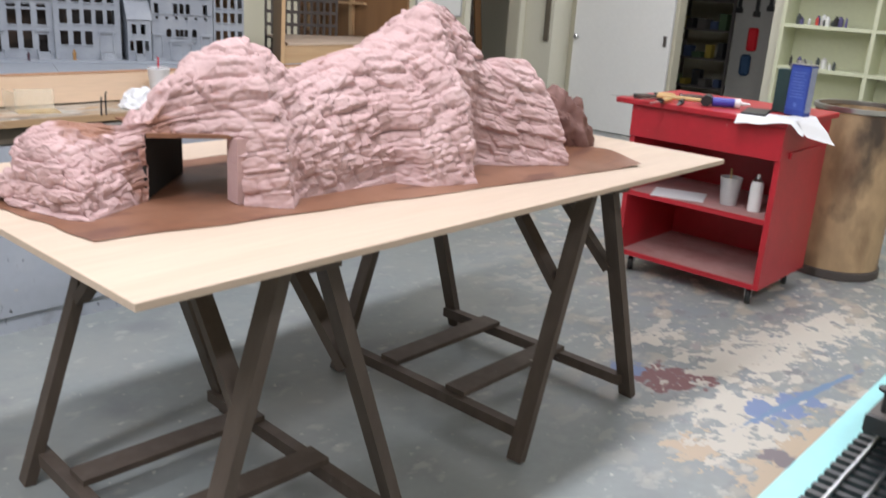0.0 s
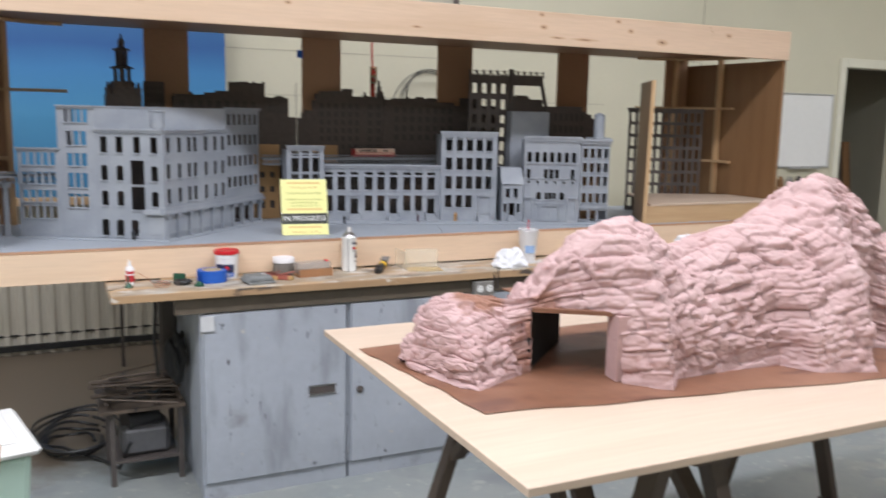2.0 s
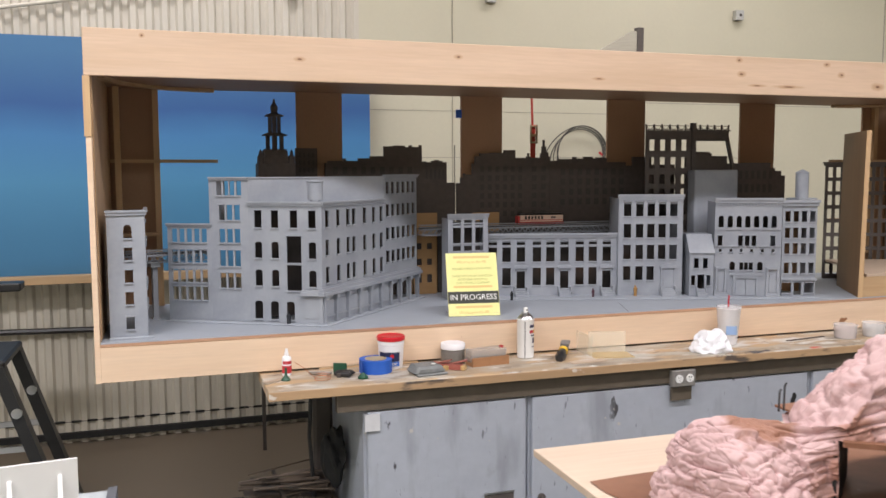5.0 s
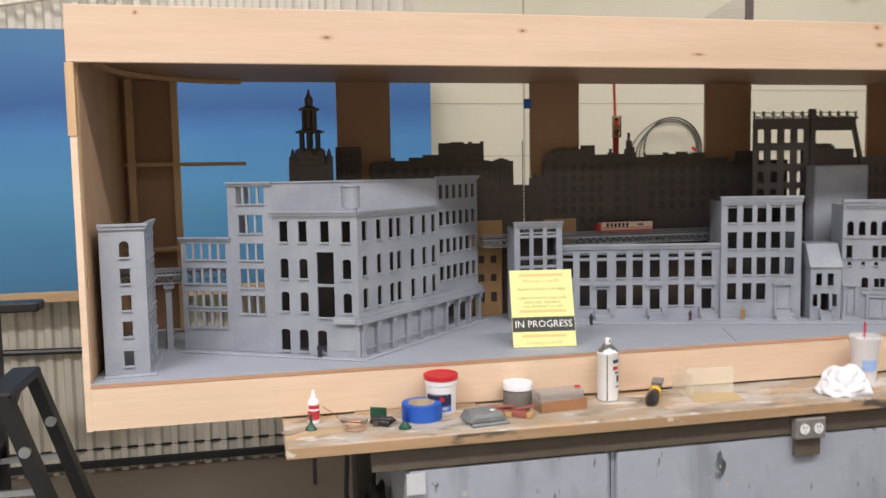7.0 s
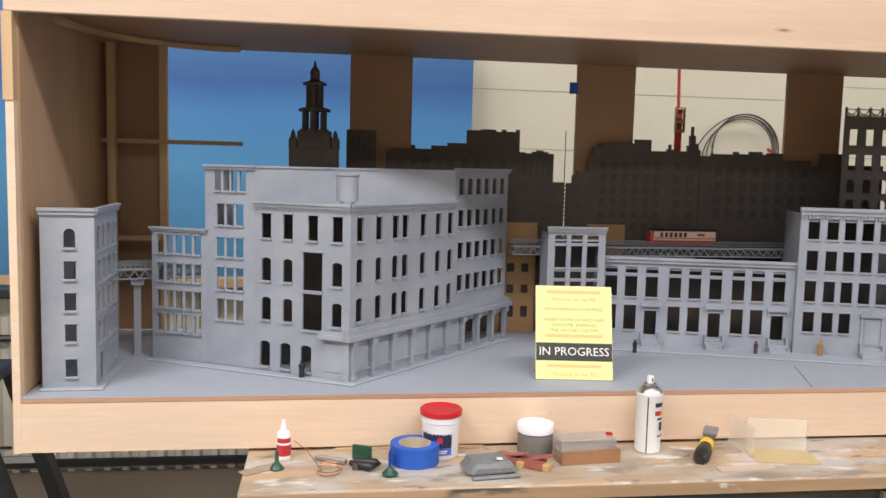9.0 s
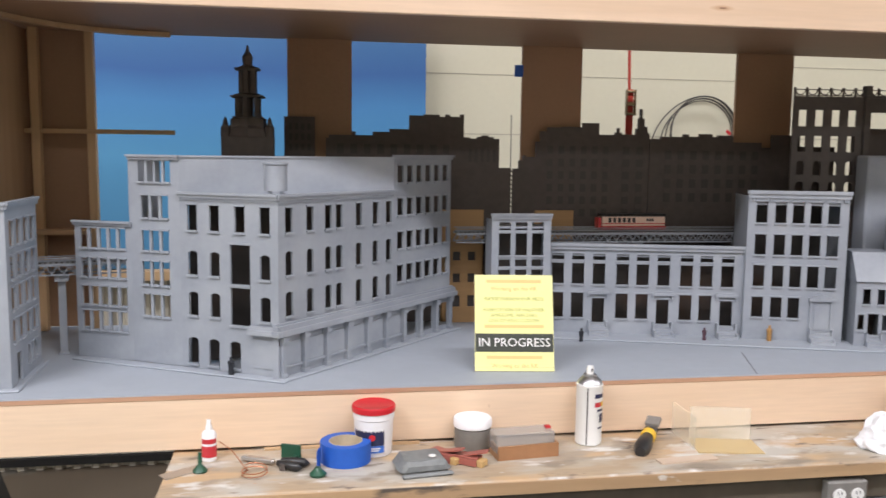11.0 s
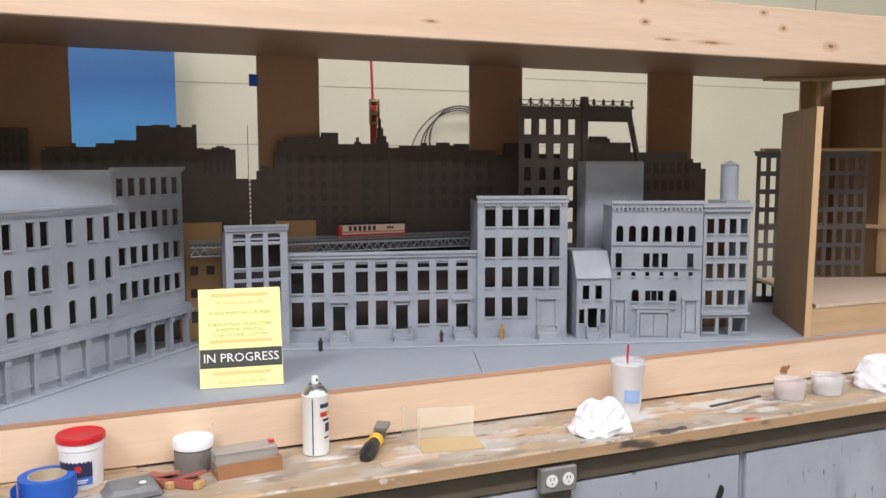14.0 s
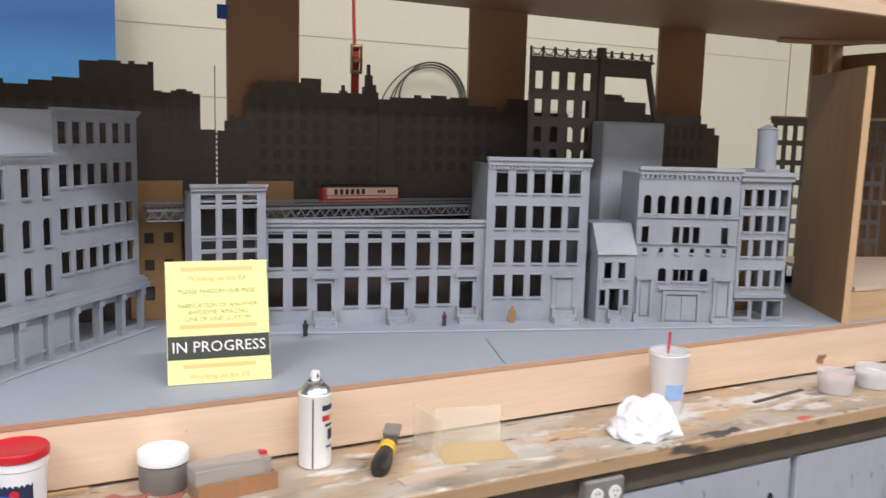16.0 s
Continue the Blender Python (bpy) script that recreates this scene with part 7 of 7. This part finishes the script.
    for k in range(5):
        r, lean = 0.175 + 0.006 * k, (0.30, 0.16, 0.0, -0.05, 0.42)[k]
        part("loop", tube([(r * math.cos(a) - lean * r * (1 - math.sin(a)) * (math.cos(a) < 0.2), -0.006 * k, 0.045 + (r + 0.004 * (k % 2)) * math.sin(a)) for a in np.linspace(0, math.tau, 48)], 0.0036, 6), wire, coil)
    part("tag", boxes((0.07, 0.10, -0.012, -0.004, 0.13, 0.145)), RED_PLASTIC, coil, m=pose(0, 0, 0, 0, 40, 0))
    whole("tape_scrap", boxes((1.416, 1.446, BACK - 0.004, BACK - 0.0005, 1.885, 1.925), bevel=0.001), TAPE_BLUE, "torn scrap of blue masking tape on a panel", "tape")
    brk = thing("shelf_bracket", "weathered board wedge with dark steel end plate", "bracket", pose(0, 4.20, LID + 0.0185))
    bm = bmesh.new()
    v = [bm.verts.new((x, y, z)) for y in (0, 0.02) for x, z in ((1.60, 0), (1.985, 0), (1.985, 0.205), (1.965, 0.205))]
    for f in ((0, 1, 2, 3), (7, 6, 5, 4), (0, 4, 5, 1), (1, 5, 6, 2), (2, 6, 7, 3), (3, 7, 4, 0)):
        bm.faces.new([v[i] for i in f])
    part("wedge", bm, material("weathered_board", (0.42, 0.40, 0.33), 0.7, grain=30, vary=0.15, stretch=(0.6, 5, 5)), brk)
    part("end_plate", boxes((1.986, 2.015, -0.004, 0.024, 0, 0.22)), FRAME_DARK, brk)
    wb = thing("whiteboard", "framed white marker board on the wall", "whiteboard", pose(6.87, NORTH, 1.53))
    part("surface", boxes((-0.33, 0.33, -0.012, -0.001, -0.34, 0.34)), WHITE, wb)
    frame_mat = material("aluminium_frame", (0.6, 0.6, 0.6), 0.35, 0.8)
    for x0, x1, z0, z1 in ((-0.345, 0.345, 0.3405, 0.355), (-0.345, 0.345, -0.355, -0.3405), (-0.345, -0.3305, -0.34, 0.34), (0.3305, 0.345, -0.34, 0.34)):
        part("frame_bar", boxes((x0, x1, -0.018, -0.001, z0, z1)), frame_mat, wb)
    part("tray", boxes((-0.2, 0.2, -0.05, -0.019, -0.365, -0.3555)), frame_mat, wb)
    sh = thing("wall_shelf", "narrow wooden wall shelf with small dark jars", "shelf", pose(6.75, NORTH, 0.98))
    part("board", boxes((-0.45, 0.45, -0.16, -0.001, 0, 0.02)), TAN, sh)
    for x in (-0.4, 0.4):
        part("bracket", boxes((x - 0.01, x + 0.01, -0.14, -0.001, -0.12, -0.0005)), FRAME_DARK, sh)
    for k in range(6):
        whole("small_jar", lathe([(0, 0), (0.03, 0), (0.03, 0.07), (0.02, 0.08), (0.02, 0.095), (0, 0.095)], 14), (FRAME_DARK, TAN, STEEL)[k % 3], "small dark jar on the wall shelf", "jar", group="jars on the wall shelf", smooth=True, m=pose(6.4 + 0.12 * k, NORTH - 0.08, 1.0005))


wall_fittings()


def doorway_trim(x0, x1, top):
    whole("door_1", boxes((x0 - 0.09, x0 - 0.001, NORTH - 0.02, NORTH - 0.0005, 0, top + 0.09), bevel=0.004), TRIM, "cream door casing", "door frame", kind="structure")
    whole("door_1", boxes((x1 + 0.001, x1 + 0.09, NORTH - 0.02, NORTH - 0.0005, 0, top + 0.09), bevel=0.004), TRIM, "cream door casing", "door frame", kind="structure")
    whole("door_1", boxes((x0 - 0.001, x1 + 0.001, NORTH - 0.02, NORTH - 0.0005, top + 0.001, top + 0.09), bevel=0.004), TRIM, "cream door head casing", "door frame", kind="structure")


doorway_trim(7.36, 8.22, 2.15)


def storage_rack(name, m, width, height, depth, levels, label):
    r = thing(name, label, "rack", m)
    for x in (0, width - 0.03):
        for y in (0, depth - 0.03):
            part("post", boxes((x, x + 0.03, y, y + 0.03, 0, height)), FRAME_DARK, r)
    for k in range(levels):
        z = 0.15 + (height - 0.3) * k / (levels - 1)
        part("shelf", boxes((0.031, width - 0.031, 0.0, depth, z, z + 0.02)), FRAME_DARK, r)
    return r


storage_rack("storage_rack", pose(7.2, NORTH + 1.1, 0), 1.3, 2.0, 0.4, 4, "dark storage rack in the back room")
rng = random.Random(4)
for k in range(7):
    x, h = 7.5 + 0.13 * k, rng.uniform(1.3, 2.0)
    whole("leaning_board", boxes((0, 0.1, 0, 0.02, 0, h)), (TAN, HARDBOARD, TRESTLE)[k % 3], "brown board leaning in the back room", "board", group="leaning boards", m=pose(x, NORTH + 0.55, 0, -8, 0, rng.uniform(-8, 8)))
storage_rack("storage_rack", pose(10.0, 5.50, 0, 0, 0, -90), 0.80, 2.3, 0.45, 7, "black storage rack in the store room")
for k in range(35):
    z = 0.17 + (2.3 - 0.3) * (k % 7) / 6 + 0.0005
    w, d, h = rng.uniform(0.05, 0.1), rng.uniform(0.035, 0.06), rng.uniform(0.06, 0.20)
    colour = ((0.02, 0.02, 0.02), (0.05, 0.09, 0.04), (0.1, 0.09, 0.08), (0.3, 0.22, 0.03), (0.04, 0.06, 0.12))[k % 5]
    whole("stored_box", boxes((-w, w, -d, d, 0, h), bevel=0.006), material("stored_box", colour, 0.6, vary=0.2), "dark stored box on the store room rack", "box", group="stored boxes", m=pose(10.12, 5.40 - 0.135 * (k // 7) - rng.uniform(0, 0.03), z))
whole("red_tool", boxes((-0.03, 0, -0.06, 0.06, -0.13, 0.13), bevel=0.02), RED_PLASTIC, "red tool hanging on the store room wall", "tool", m=pose(10.028, 4.45, 1.10))
whole("blue_cloth", boxes((-0.04, 0, -0.05, 0.07, -0.14, 0.1), bevel=0.03), material("blue_cloth", (0.03, 0.07, 0.14), 0.9, vary=0.2), "blue cloth hanging in the store room", "cloth", m=pose(10.028, 4.48, 0.83))
for y, h in ((4.66, 0.22), (4.45, 0.25), (4.3, 0.18)):
    whole("hanging_tool", boxes((-0.02, 0, -0.02, 0.02, -h, 0), (-0.021, 0, -0.04, 0.04, -h - 0.06, -h - 0.0005)), BLACK, "black tool hanging on the store room wall", "tool", group="hanging tools", m=pose(10.028, y, 1.66))


def east_side():
    d = thing("door", "open white painted door leaf folded against the wall", "door", pose(EAST - 0.06, 4.74, 0))
    part("leaf", boxes((-0.02, 0.02, 0, 1.21, 0.01, 2.12), bevel=0.003), WHITE, d)
    part("knob", lathe([(0.012, 0), (0.012, 0.03), (0.028, 0.04), (0.03, 0.055), (0.02, 0.068), (0, 0.07)], 18), STEEL, d, smooth=True, m=pose(-0.021, 1.15, 1.02, 0, -90, 0))
    part("bolt_plate", boxes((-0.03, -0.0205, 0.04, 0.075, 1.0, 1.11)), FRAME_DARK, d)
    whole("door_2", boxes((EAST - 0.03, EAST - 0.0005, 3.60, 3.719, 0, 2.24), bevel=0.004), TRIM, "cream door post by the store room", "door frame", kind="structure")
    whole("door_2", boxes((EAST - 0.03, EAST - 0.0005, 3.719, 4.73, 2.151, 2.24)), TRIM, "cream door head over the store room opening", "door frame", kind="structure")
    whole("corner_pillar", boxes((EAST - 0.35, EAST - 0.001, 6.06, NORTH - 0.001, 0, CEILING - 0.001)), TRIM, "cream boxed corner pillar", "pillar", kind="structure")
    whole("closer_bar", boxes((EAST - 0.375, EAST - 0.3505, 6.10, 6.16, 0.95, 2.2)), material("brown_strip", (0.14, 0.12, 0.09), 0.5), "dark vertical strip on the pillar", "strip")
    s = thing("shelf_unit", "pale green painted wooden shelf unit against the wall", "shelf unit", pose(EAST - 0.32, 1.4, 0))
    pale = material("pale_green_paint", (0.62, 0.64, 0.46), 0.5, grain=30, vary=0.05)
    w = 2.12
    part("back", boxes((0.30, 0.315, 0, w, 0, 2.4)), pale, s)
    for y in (0, 1.28, w - 0.035):
        part("upright", boxes((0, 0.299, y, y + 0.035, 0, 2.4)), pale, s)
    for y0, y1 in ((0.0355, 1.2795), (1.3155, w - 0.0355)):
        for z in (0.10, 0.58, 0.93, 1.31, 1.72, 2.1):
            part("shelf", boxes((0.004, 0.299, y0, y1, z, z + 0.03)), pale, s)
    r = random.Random(2)
    for k in range(34):
        hi = k % 3 > 0
        y = r.uniform(2.95, 3.42) if k < 24 else r.uniform(1.5, 2.6)
        z = 1.3405 if hi else 0.9605
        h = r.uniform(0.04, 0.10)
        rad = r.uniform(0.012, 0.03)
        c = r.choice([(0.02, 0.02, 0.02), (0.7, 0.7, 0.68), (0.1, 0.09, 0.2), (0.5, 0.06, 0.05), (0.05, 0.06, 0.06)])
        whole("paint_bottle", lathe([(0, 0), (rad, 0), (rad, h * 0.75), (rad * 0.5, h * 0.85), (rad * 0.5, h), (0, h)], 10), material("bottle_colour", c, 0.4, vary=0.1), "small paint bottle on the green shelf", "bottle", group="paint bottles", smooth=True, m=pose(EAST - 0.32 + r.uniform(0.05, 0.15), y, z))
    whole("blue_box", boxes((-0.08, 0.08, -0.1, 0.1, 0, 0.12), bevel=0.01), NAVY, "blue plastic box on the green shelf", "box", m=pose(EAST - 0.2, 2.35, 0.6105))


east_side()


# ---- under and beside the bench's left end ----
def under_bench():
    rust = material("rusty_steel_slat", (0.11, 0.085, 0.065), 0.55, 0.3, grain=40, vary=0.3, spots=(0.16, 0.12, 0.09), spot_scale=8)
    rack = thing("slatted_rack", "rusty slatted steel rack piled on a dark crate", "rack", pose(0.36, 4.12, 0))
    r = random.Random(9)
    for k in range(17):
        part("slat", boxes((0, 0.31, -0.008, 0.008, 0, 0.006)), rust, rack, m=pose(0.0 + r.uniform(-0.05, 0.04), 0.02 * k, 0.36 + r.uniform(0, 0.09), r.uniform(-30, 30), r.uniform(-6, 6), r.uniform(-16, 16)))
    for k in range(4):
        part("cross_bar", boxes((-0.007, 0.007, 0, 0.34, 0, 0.012)), rust, rack, m=pose(0.01 + 0.1 * k, -0.005, 0.345 + r.uniform(0, 0.05), 0, 0, r.uniform(-8, 8)))
    part("ledge", boxes((-0.02, 0.33, -0.02, 0.33, 0.33, 0.344)), rust, rack)
    for x in (0.02, 0.3):
        for y in (0, 0.3):
            part("leg", boxes((x, x + 0.022, y, y + 0.022, 0, 0.3295)), FRAME_DARK, rack)
    part("shelf", boxes((0.0425, 0.2995, 0.0, 0.322, 0.10, 0.112)), FRAME_DARK, rack)
    case = thing("grey_tool_case", "grey power tool inside the rack", "power tool", pose(0.53, 4.24, 0.1125))
    part("body", boxes((-0.10, 0.10, -0.09, 0.09, 0, 0.13), bevel=0.02), material("tool_case_grey", (0.09, 0.09, 0.095), 0.5, vary=0.15), case)
    part("motor", lathe([(0, -0.11), (0.05, -0.11), (0.055, -0.05), (0.055, 0.03), (0, 0.04)], 18), BLACK, case, smooth=True, m=pose(0.02, 0, 0.15, 0, 90, 20))
    for k in range(6):
        rad = 0.12 + 0.026 * k
        cx, cy = 0.235 + 0.012 * k, 4.68 + 0.012 * k
        whole("floor_cable", tube([(cx + rad * 0.9 * math.cos(a), cy + rad * 1.25 * math.sin(a), 0.012 + 0.011 * k + 0.010 * math.sin(3 * a + k)) for a in np.linspace(0.4 * k, 0.4 * k + math.tau * (0.9 + 0.03 * k), 42)], 0.0075, 6), BLACK, "dark cable coiled on the concrete floor", "cable", group="floor cables")
    whole("floor_cable", tube([(0.05, 4.75, 0.012), (0.2, 4.6, 0.03), (0.36, 4.4, 0.02), (0.42, 4.2, 0.05), (0.46, 4.1, 0.2)], 0.0075, 6), BLACK, "dark cable running to the rack", "cable", group="floor cables")
    whole("dark_curtain", boxes((0.62, 0.70, 4.35, 4.40, 0.30, 0.86), bevel=0.012), FRAME_DARK, "dark hanging sheet behind the rack", "sheet")
    whole("power_cable", tube([(0.60, 4.25, 0.86), (0.585, 4.24, 0.6), (0.60, 4.23, 0.35), (0.55, 4.15, 0.33), (0.48, 4.1, 0.34)], 0.008, 6), BLACK, "black power cord hanging behind the bench leg", "cable")
    bm = bmesh.new()
    bmesh.ops.create_icosphere(bm, subdivisions=4, radius=1)
    for v in bm.verts:
        d = 1 + 0.45 * noise.noise(v.co * 1.8)
        v.co = Vector((v.co.x * 0.045 * d, v.co.y * 0.07 * d, (v.co.z * 0.09 * d) * (1.25 if v.co.z < 0 else 1)))
    whole("black_bag", bm, SOOT, "black cloth bag hanging beside the cabinet", "bag", smooth=True, m=pose(0.665, 4.14, 0.56))


under_bench()


def storage_bin():
    b = thing("storage_bin", "pale green translucent storage bin with white lid", "storage bin", pose(-0.19, 3.42, 0, 0, 0, 12))
    green = clear("pale_green_plastic", (0.50, 0.68, 0.58), 0.35, 0.85)
    bm = boxes((-0.26, 0.26, -0.19, 0.19, 0.002, 0.515), bevel=0.02)
    for v in bm.verts:
        f = 0.86 + 0.14 * v.co.z / 0.515
        v.co.x, v.co.y = v.co.x * f, v.co.y * f
    part("tub", bm, green, b)
    part("lid", boxes((-0.285, 0.285, -0.215, 0.215, 0.5155, 0.548), bevel=0.014), WHITE, b, "white snap lid with moulded rim")
    part("lid_panel", boxes((-0.23, 0.23, -0.16, 0.16, 0.5482, 0.556), bevel=0.004), WHITE, b)
    part("handle", boxes((0.05, 0.15, 0.1, 0.15, 0.5562, 0.564), bevel=0.003), LOCKER, b)


storage_bin()


# ---- left-hand layout table with a dark house ----
def layout_table():
    t = thing("layout_table", "small brown board table carrying a model house", "table")
    part("top", boxes((-0.95, 0.04, 2.0, 2.85, 0.702, 0.72)), TAN_LIGHT, t)
    for x in (-0.9, -0.04):
        for y in (2.05, 2.78):
            part("leg", boxes((x, x + 0.04, y, y + 0.04, 0, 0.7015)), PINE, t)
    h = thing("model_house", "dark grey model town house with white window trim", "model house", pose(0, 0, 0.7205))
    slate = material("dark_slate_paint", (0.06, 0.065, 0.075), 0.55, grain=60, vary=0.1)
    x0, x1, y0, y1, top = -0.28, -0.010, 2.277, 2.44, 0.384
    white = WHITE
    part("body", boxes((x0, x1, y0, y1, 0, top), bevel=0.001), slate, h)
    part("cornice", boxes((x0 - 0.006, x1 + 0.006, y0 - 0.006, y0 + 0.01, top - 0.012, top + 0.012), (x1 - 0.008, x1 + 0.0062, y0 + 0.0102, y1, top - 0.012, top + 0.012)), slate, h)
    part("roof", boxes((x0, x1 - 0.0085, y0 + 0.0105, y1, top + 0.0002, top + 0.006)), material("roof_grey", (0.32, 0.35, 0.36), 0.6, vary=0.1), h)
    part("band", boxes((x0 - 0.002, x1 + 0.002, y0 - 0.003, y0 - 0.0002, 0.318, 0.3195)), slate, h)
    for z in (0.328, 0.272, 0.216, 0.160, 0.104, 0.048):
        for x, w in ((-0.258, 0.016), (-0.217, 0.016), (-0.175, 0.022), (-0.127, 0.016), (-0.087, 0.016), (-0.043, 0.025)):
            win = part("window", boxes((x - w / 2, x + w / 2, y0 - 0.0012, y0 - 0.0002, z, z + 0.033)), BLACK, h)
            part("window_frame", boxes((x - w / 2 - 0.004, x - w / 2, y0 - 0.003, y0 - 0.0002, z, z + 0.033), (x + w / 2, x + w / 2 + 0.004, y0 - 0.003, y0 - 0.0002, z, z + 0.033),
                                       (x - 0.001, x + 0.001, y0 - 0.0025, y0 - 0.0013, z, z + 0.033), (x - w / 2, x + w / 2, y0 - 0.0025, y0 - 0.0013, z + 0.017, z + 0.019)), white, win)
            part("window_sill", boxes((x - w / 2 - 0.007, x + w / 2 + 0.007, y0 - 0.006, y0 - 0.0002, z - 0.007, z - 0.0005)), white, win)
            part("window_head", boxes((x - w / 2 - 0.007, x + w / 2 + 0.007, y0 - 0.006, y0 - 0.0002, z + 0.0335, z + 0.042)), white, win)
    bill = thing("billboard", "blank white model billboard on two struts", "billboard", pose(-0.112, 2.345, 0.7205 + top + 0.0063, 0, 0, 6))
    part("board", boxes((-0.059, 0.059, -0.002, 0.002, 0.022, 0.088)), white, bill)
    for x in (-0.034, 0.034):
        bm = bmesh.new()
        bar(bm, (x, -0.045, 0), (x, -0.004, 0.066), 0.006, 0.004)
        bar(bm, (x, -0.003, 0), (x, -0.003, 0.06), 0.004, 0.004)
        box(bm, x - 0.003, x + 0.003, -0.05, 0.0, 0, 0.006)
        part("strut", bm, white, bill)
    part("foot_rail", boxes((-0.034, 0.034, -0.052, -0.046, 0, 0.006)), white, bill)
    for x, y in ((-0.110, 2.296), (-0.043, 2.312)):
        whole("model_chimney", lathe([(0.008, 0), (0.008, 0.02), (0.010, 0.021), (0.010, 0.026), (0, 0.028)], 10), FRAME_DARK, "small dark model roof vent", "roof vent", group="roof vents", m=pose(x, y, 0.7205 + top + 0.0063))
    red = material("model_red_brick", (0.30, 0.05, 0.04), 0.6, grain=120, vary=0.2)
    lo = thing("model_storefront", "low red and white model storefront beside the house", "model building", pose(0, 0, 0.7205))
    part("body", boxes((-0.215, 0.014, 2.13, 2.245, 0, 0.06)), red, lo)
    part("roof_sign", boxes((-0.055, 0.055, -0.002, 0.002, 0, 0.09)), RED_PLASTIC, lo, "red sloping sign board", m=pose(-0.135, 2.12, 0.232, -30, 0, 0))
    part("sign_edge", boxes((0.0555, 0.061, -0.003, 0.003, 0, 0.098)), white, lo, m=pose(-0.135, 2.12, 0.232, -22, 6, 0))
    for x in (-0.175, -0.095):
        part("sign_post", boxes((x - 0.004, x + 0.004, 2.126, 2.134, 0.0605, 0.24)), white, lo)
    part("green_roof", boxes((-0.08, -0.02, 2.15, 2.23, 0.0605, 0.075)), GREEN, lo)


layout_table()


# ---- black stand by the corrugated wall ----
def stand():
    s = thing("folding_stand", "black plastic folding work stand by the wall", "work stand", pose(-0.66, 4.98, 0))
    for y in (0.0, 0.42):
        for side in (-1, 1):
            bm = bmesh.new()
            bar(bm, (side * 0.03, y, 0.80), (side * 0.29, y, 0.0), 0.075, 0.05)
            for v in bm.verts:
                v.co.z = max(v.co.z, 0.0)
            part("leg", bm, BLACK, s)
        part("brace", boxes((-0.13, 0.13, y - 0.008, y + 0.008, 0.42, 0.445)), STEEL, s)
        part("knob", lathe([(0, 0), (0.022, 0), (0.022, 0.02), (0, 0.022)], 14), STEEL, s, m=pose(0.10, y - 0.026, 0.60, 90, 0, 0))
    part("head", boxes((-0.06, 0.06, -0.03, 0.45, 0.79, 0.83), bevel=0.01), BLACK, s)
    p = thing("roller_support", "black roller support with a flat head", "roller stand", pose(-0.78, 5.45, 0))
    part("column", boxes((-0.02, 0.02, -0.02, 0.02, 0.0, 1.07)), BLACK, p)
    part("head", boxes((-0.25, 0.19, -0.06, 0.06, 1.0705, 1.11), bevel=0.006), BLACK, p)
    part("foot", boxes((-0.2, 0.2, -0.03, 0.03, 0.0, 0.03), (-0.03, 0.03, -0.2, 0.2, 0.0302, 0.05)), BLACK, p)


stand()


# ---- second layout with track, beside the walk's start ----
def track_layout():
    t = thing("track_table", "narrow layout table with a teal painted edge", "table")
    teal = material("teal_paint", (0.25, 0.55, 0.55), 0.4, grain=30, vary=0.06)
    part("top", boxes((1.12, 2.6, -0.35, 0.645, 0.90, 0.93)), PLY, t)
    part("teal_strip", boxes((1.12, 2.6, 0.47, 0.6448, 0.9302, 0.9335)), teal, t, "teal painted strip")
    for x in (1.2, 2.5):
        for y in (-0.3, 0.55):
            part("leg", boxes((x, x + 0.045, y, y + 0.045, 0, 0.8995)), PINE, t)
    tr = thing("model_track", "black model railway track with three rails", "model track", pose(0, 0, 0.934))
    ties = None
    for k in range(62):
        x = 1.13 + 0.0225 * k
        if ties is None:
            bm = boxes((0, 0.011, 0.485, 0.605, 0, 0.008))
            ties = bpy.data.meshes.new("sleeper")
            bm.to_mesh(ties)
            bm.free()
            ties.materials.append(BLACK)
        part("sleeper", ties, None, tr, m=pose(x, 0, 0))
    for y in (0.51, 0.545, 0.58):
        part("rail", boxes((1.12, 2.6, y - 0.0015, y + 0.0015, 0.0082, 0.016)), STEEL, tr)
    c = thing("model_wagon", "black model flat wagon on the track", "model wagon", pose(1.395, 0.545, 0.951))
    part("deck", boxes((0, 0.5, -0.045, 0.045, 0.038, 0.05), bevel=0.002), FRAME_DARK, c)
    part("end_beam", boxes((-0.008, -0.0005, -0.045, 0.045, 0.028, 0.05)), BLACK, c)
    part("coupler", boxes((-0.03, -0.0085, -0.006, 0.006, 0.022, 0.034)), BLACK, c)
    part("brake_wheel", lathe([(0.004, 0), (0.004, 0.03), (0.012, 0.031), (0.012, 0.034), (0, 0.034)], 12), BLACK, c, m=pose(0.02, 0.03, 0.0503))
    part("underframe", boxes((0.01, 0.49, -0.02, 0.02, 0.02, 0.0378)), BLACK, c)
    for x in (0.05, 0.11, 0.38, 0.44):
        for y in (-0.036, 0.036):
            part("wheel", lathe([(0, -0.004), (0.017, -0.004), (0.017, 0.002), (0.0185, 0.004), (0, 0.004)], 16), BLACK, c, m=pose(x, y, 0.0185, 90, 0, 0))


track_layout()
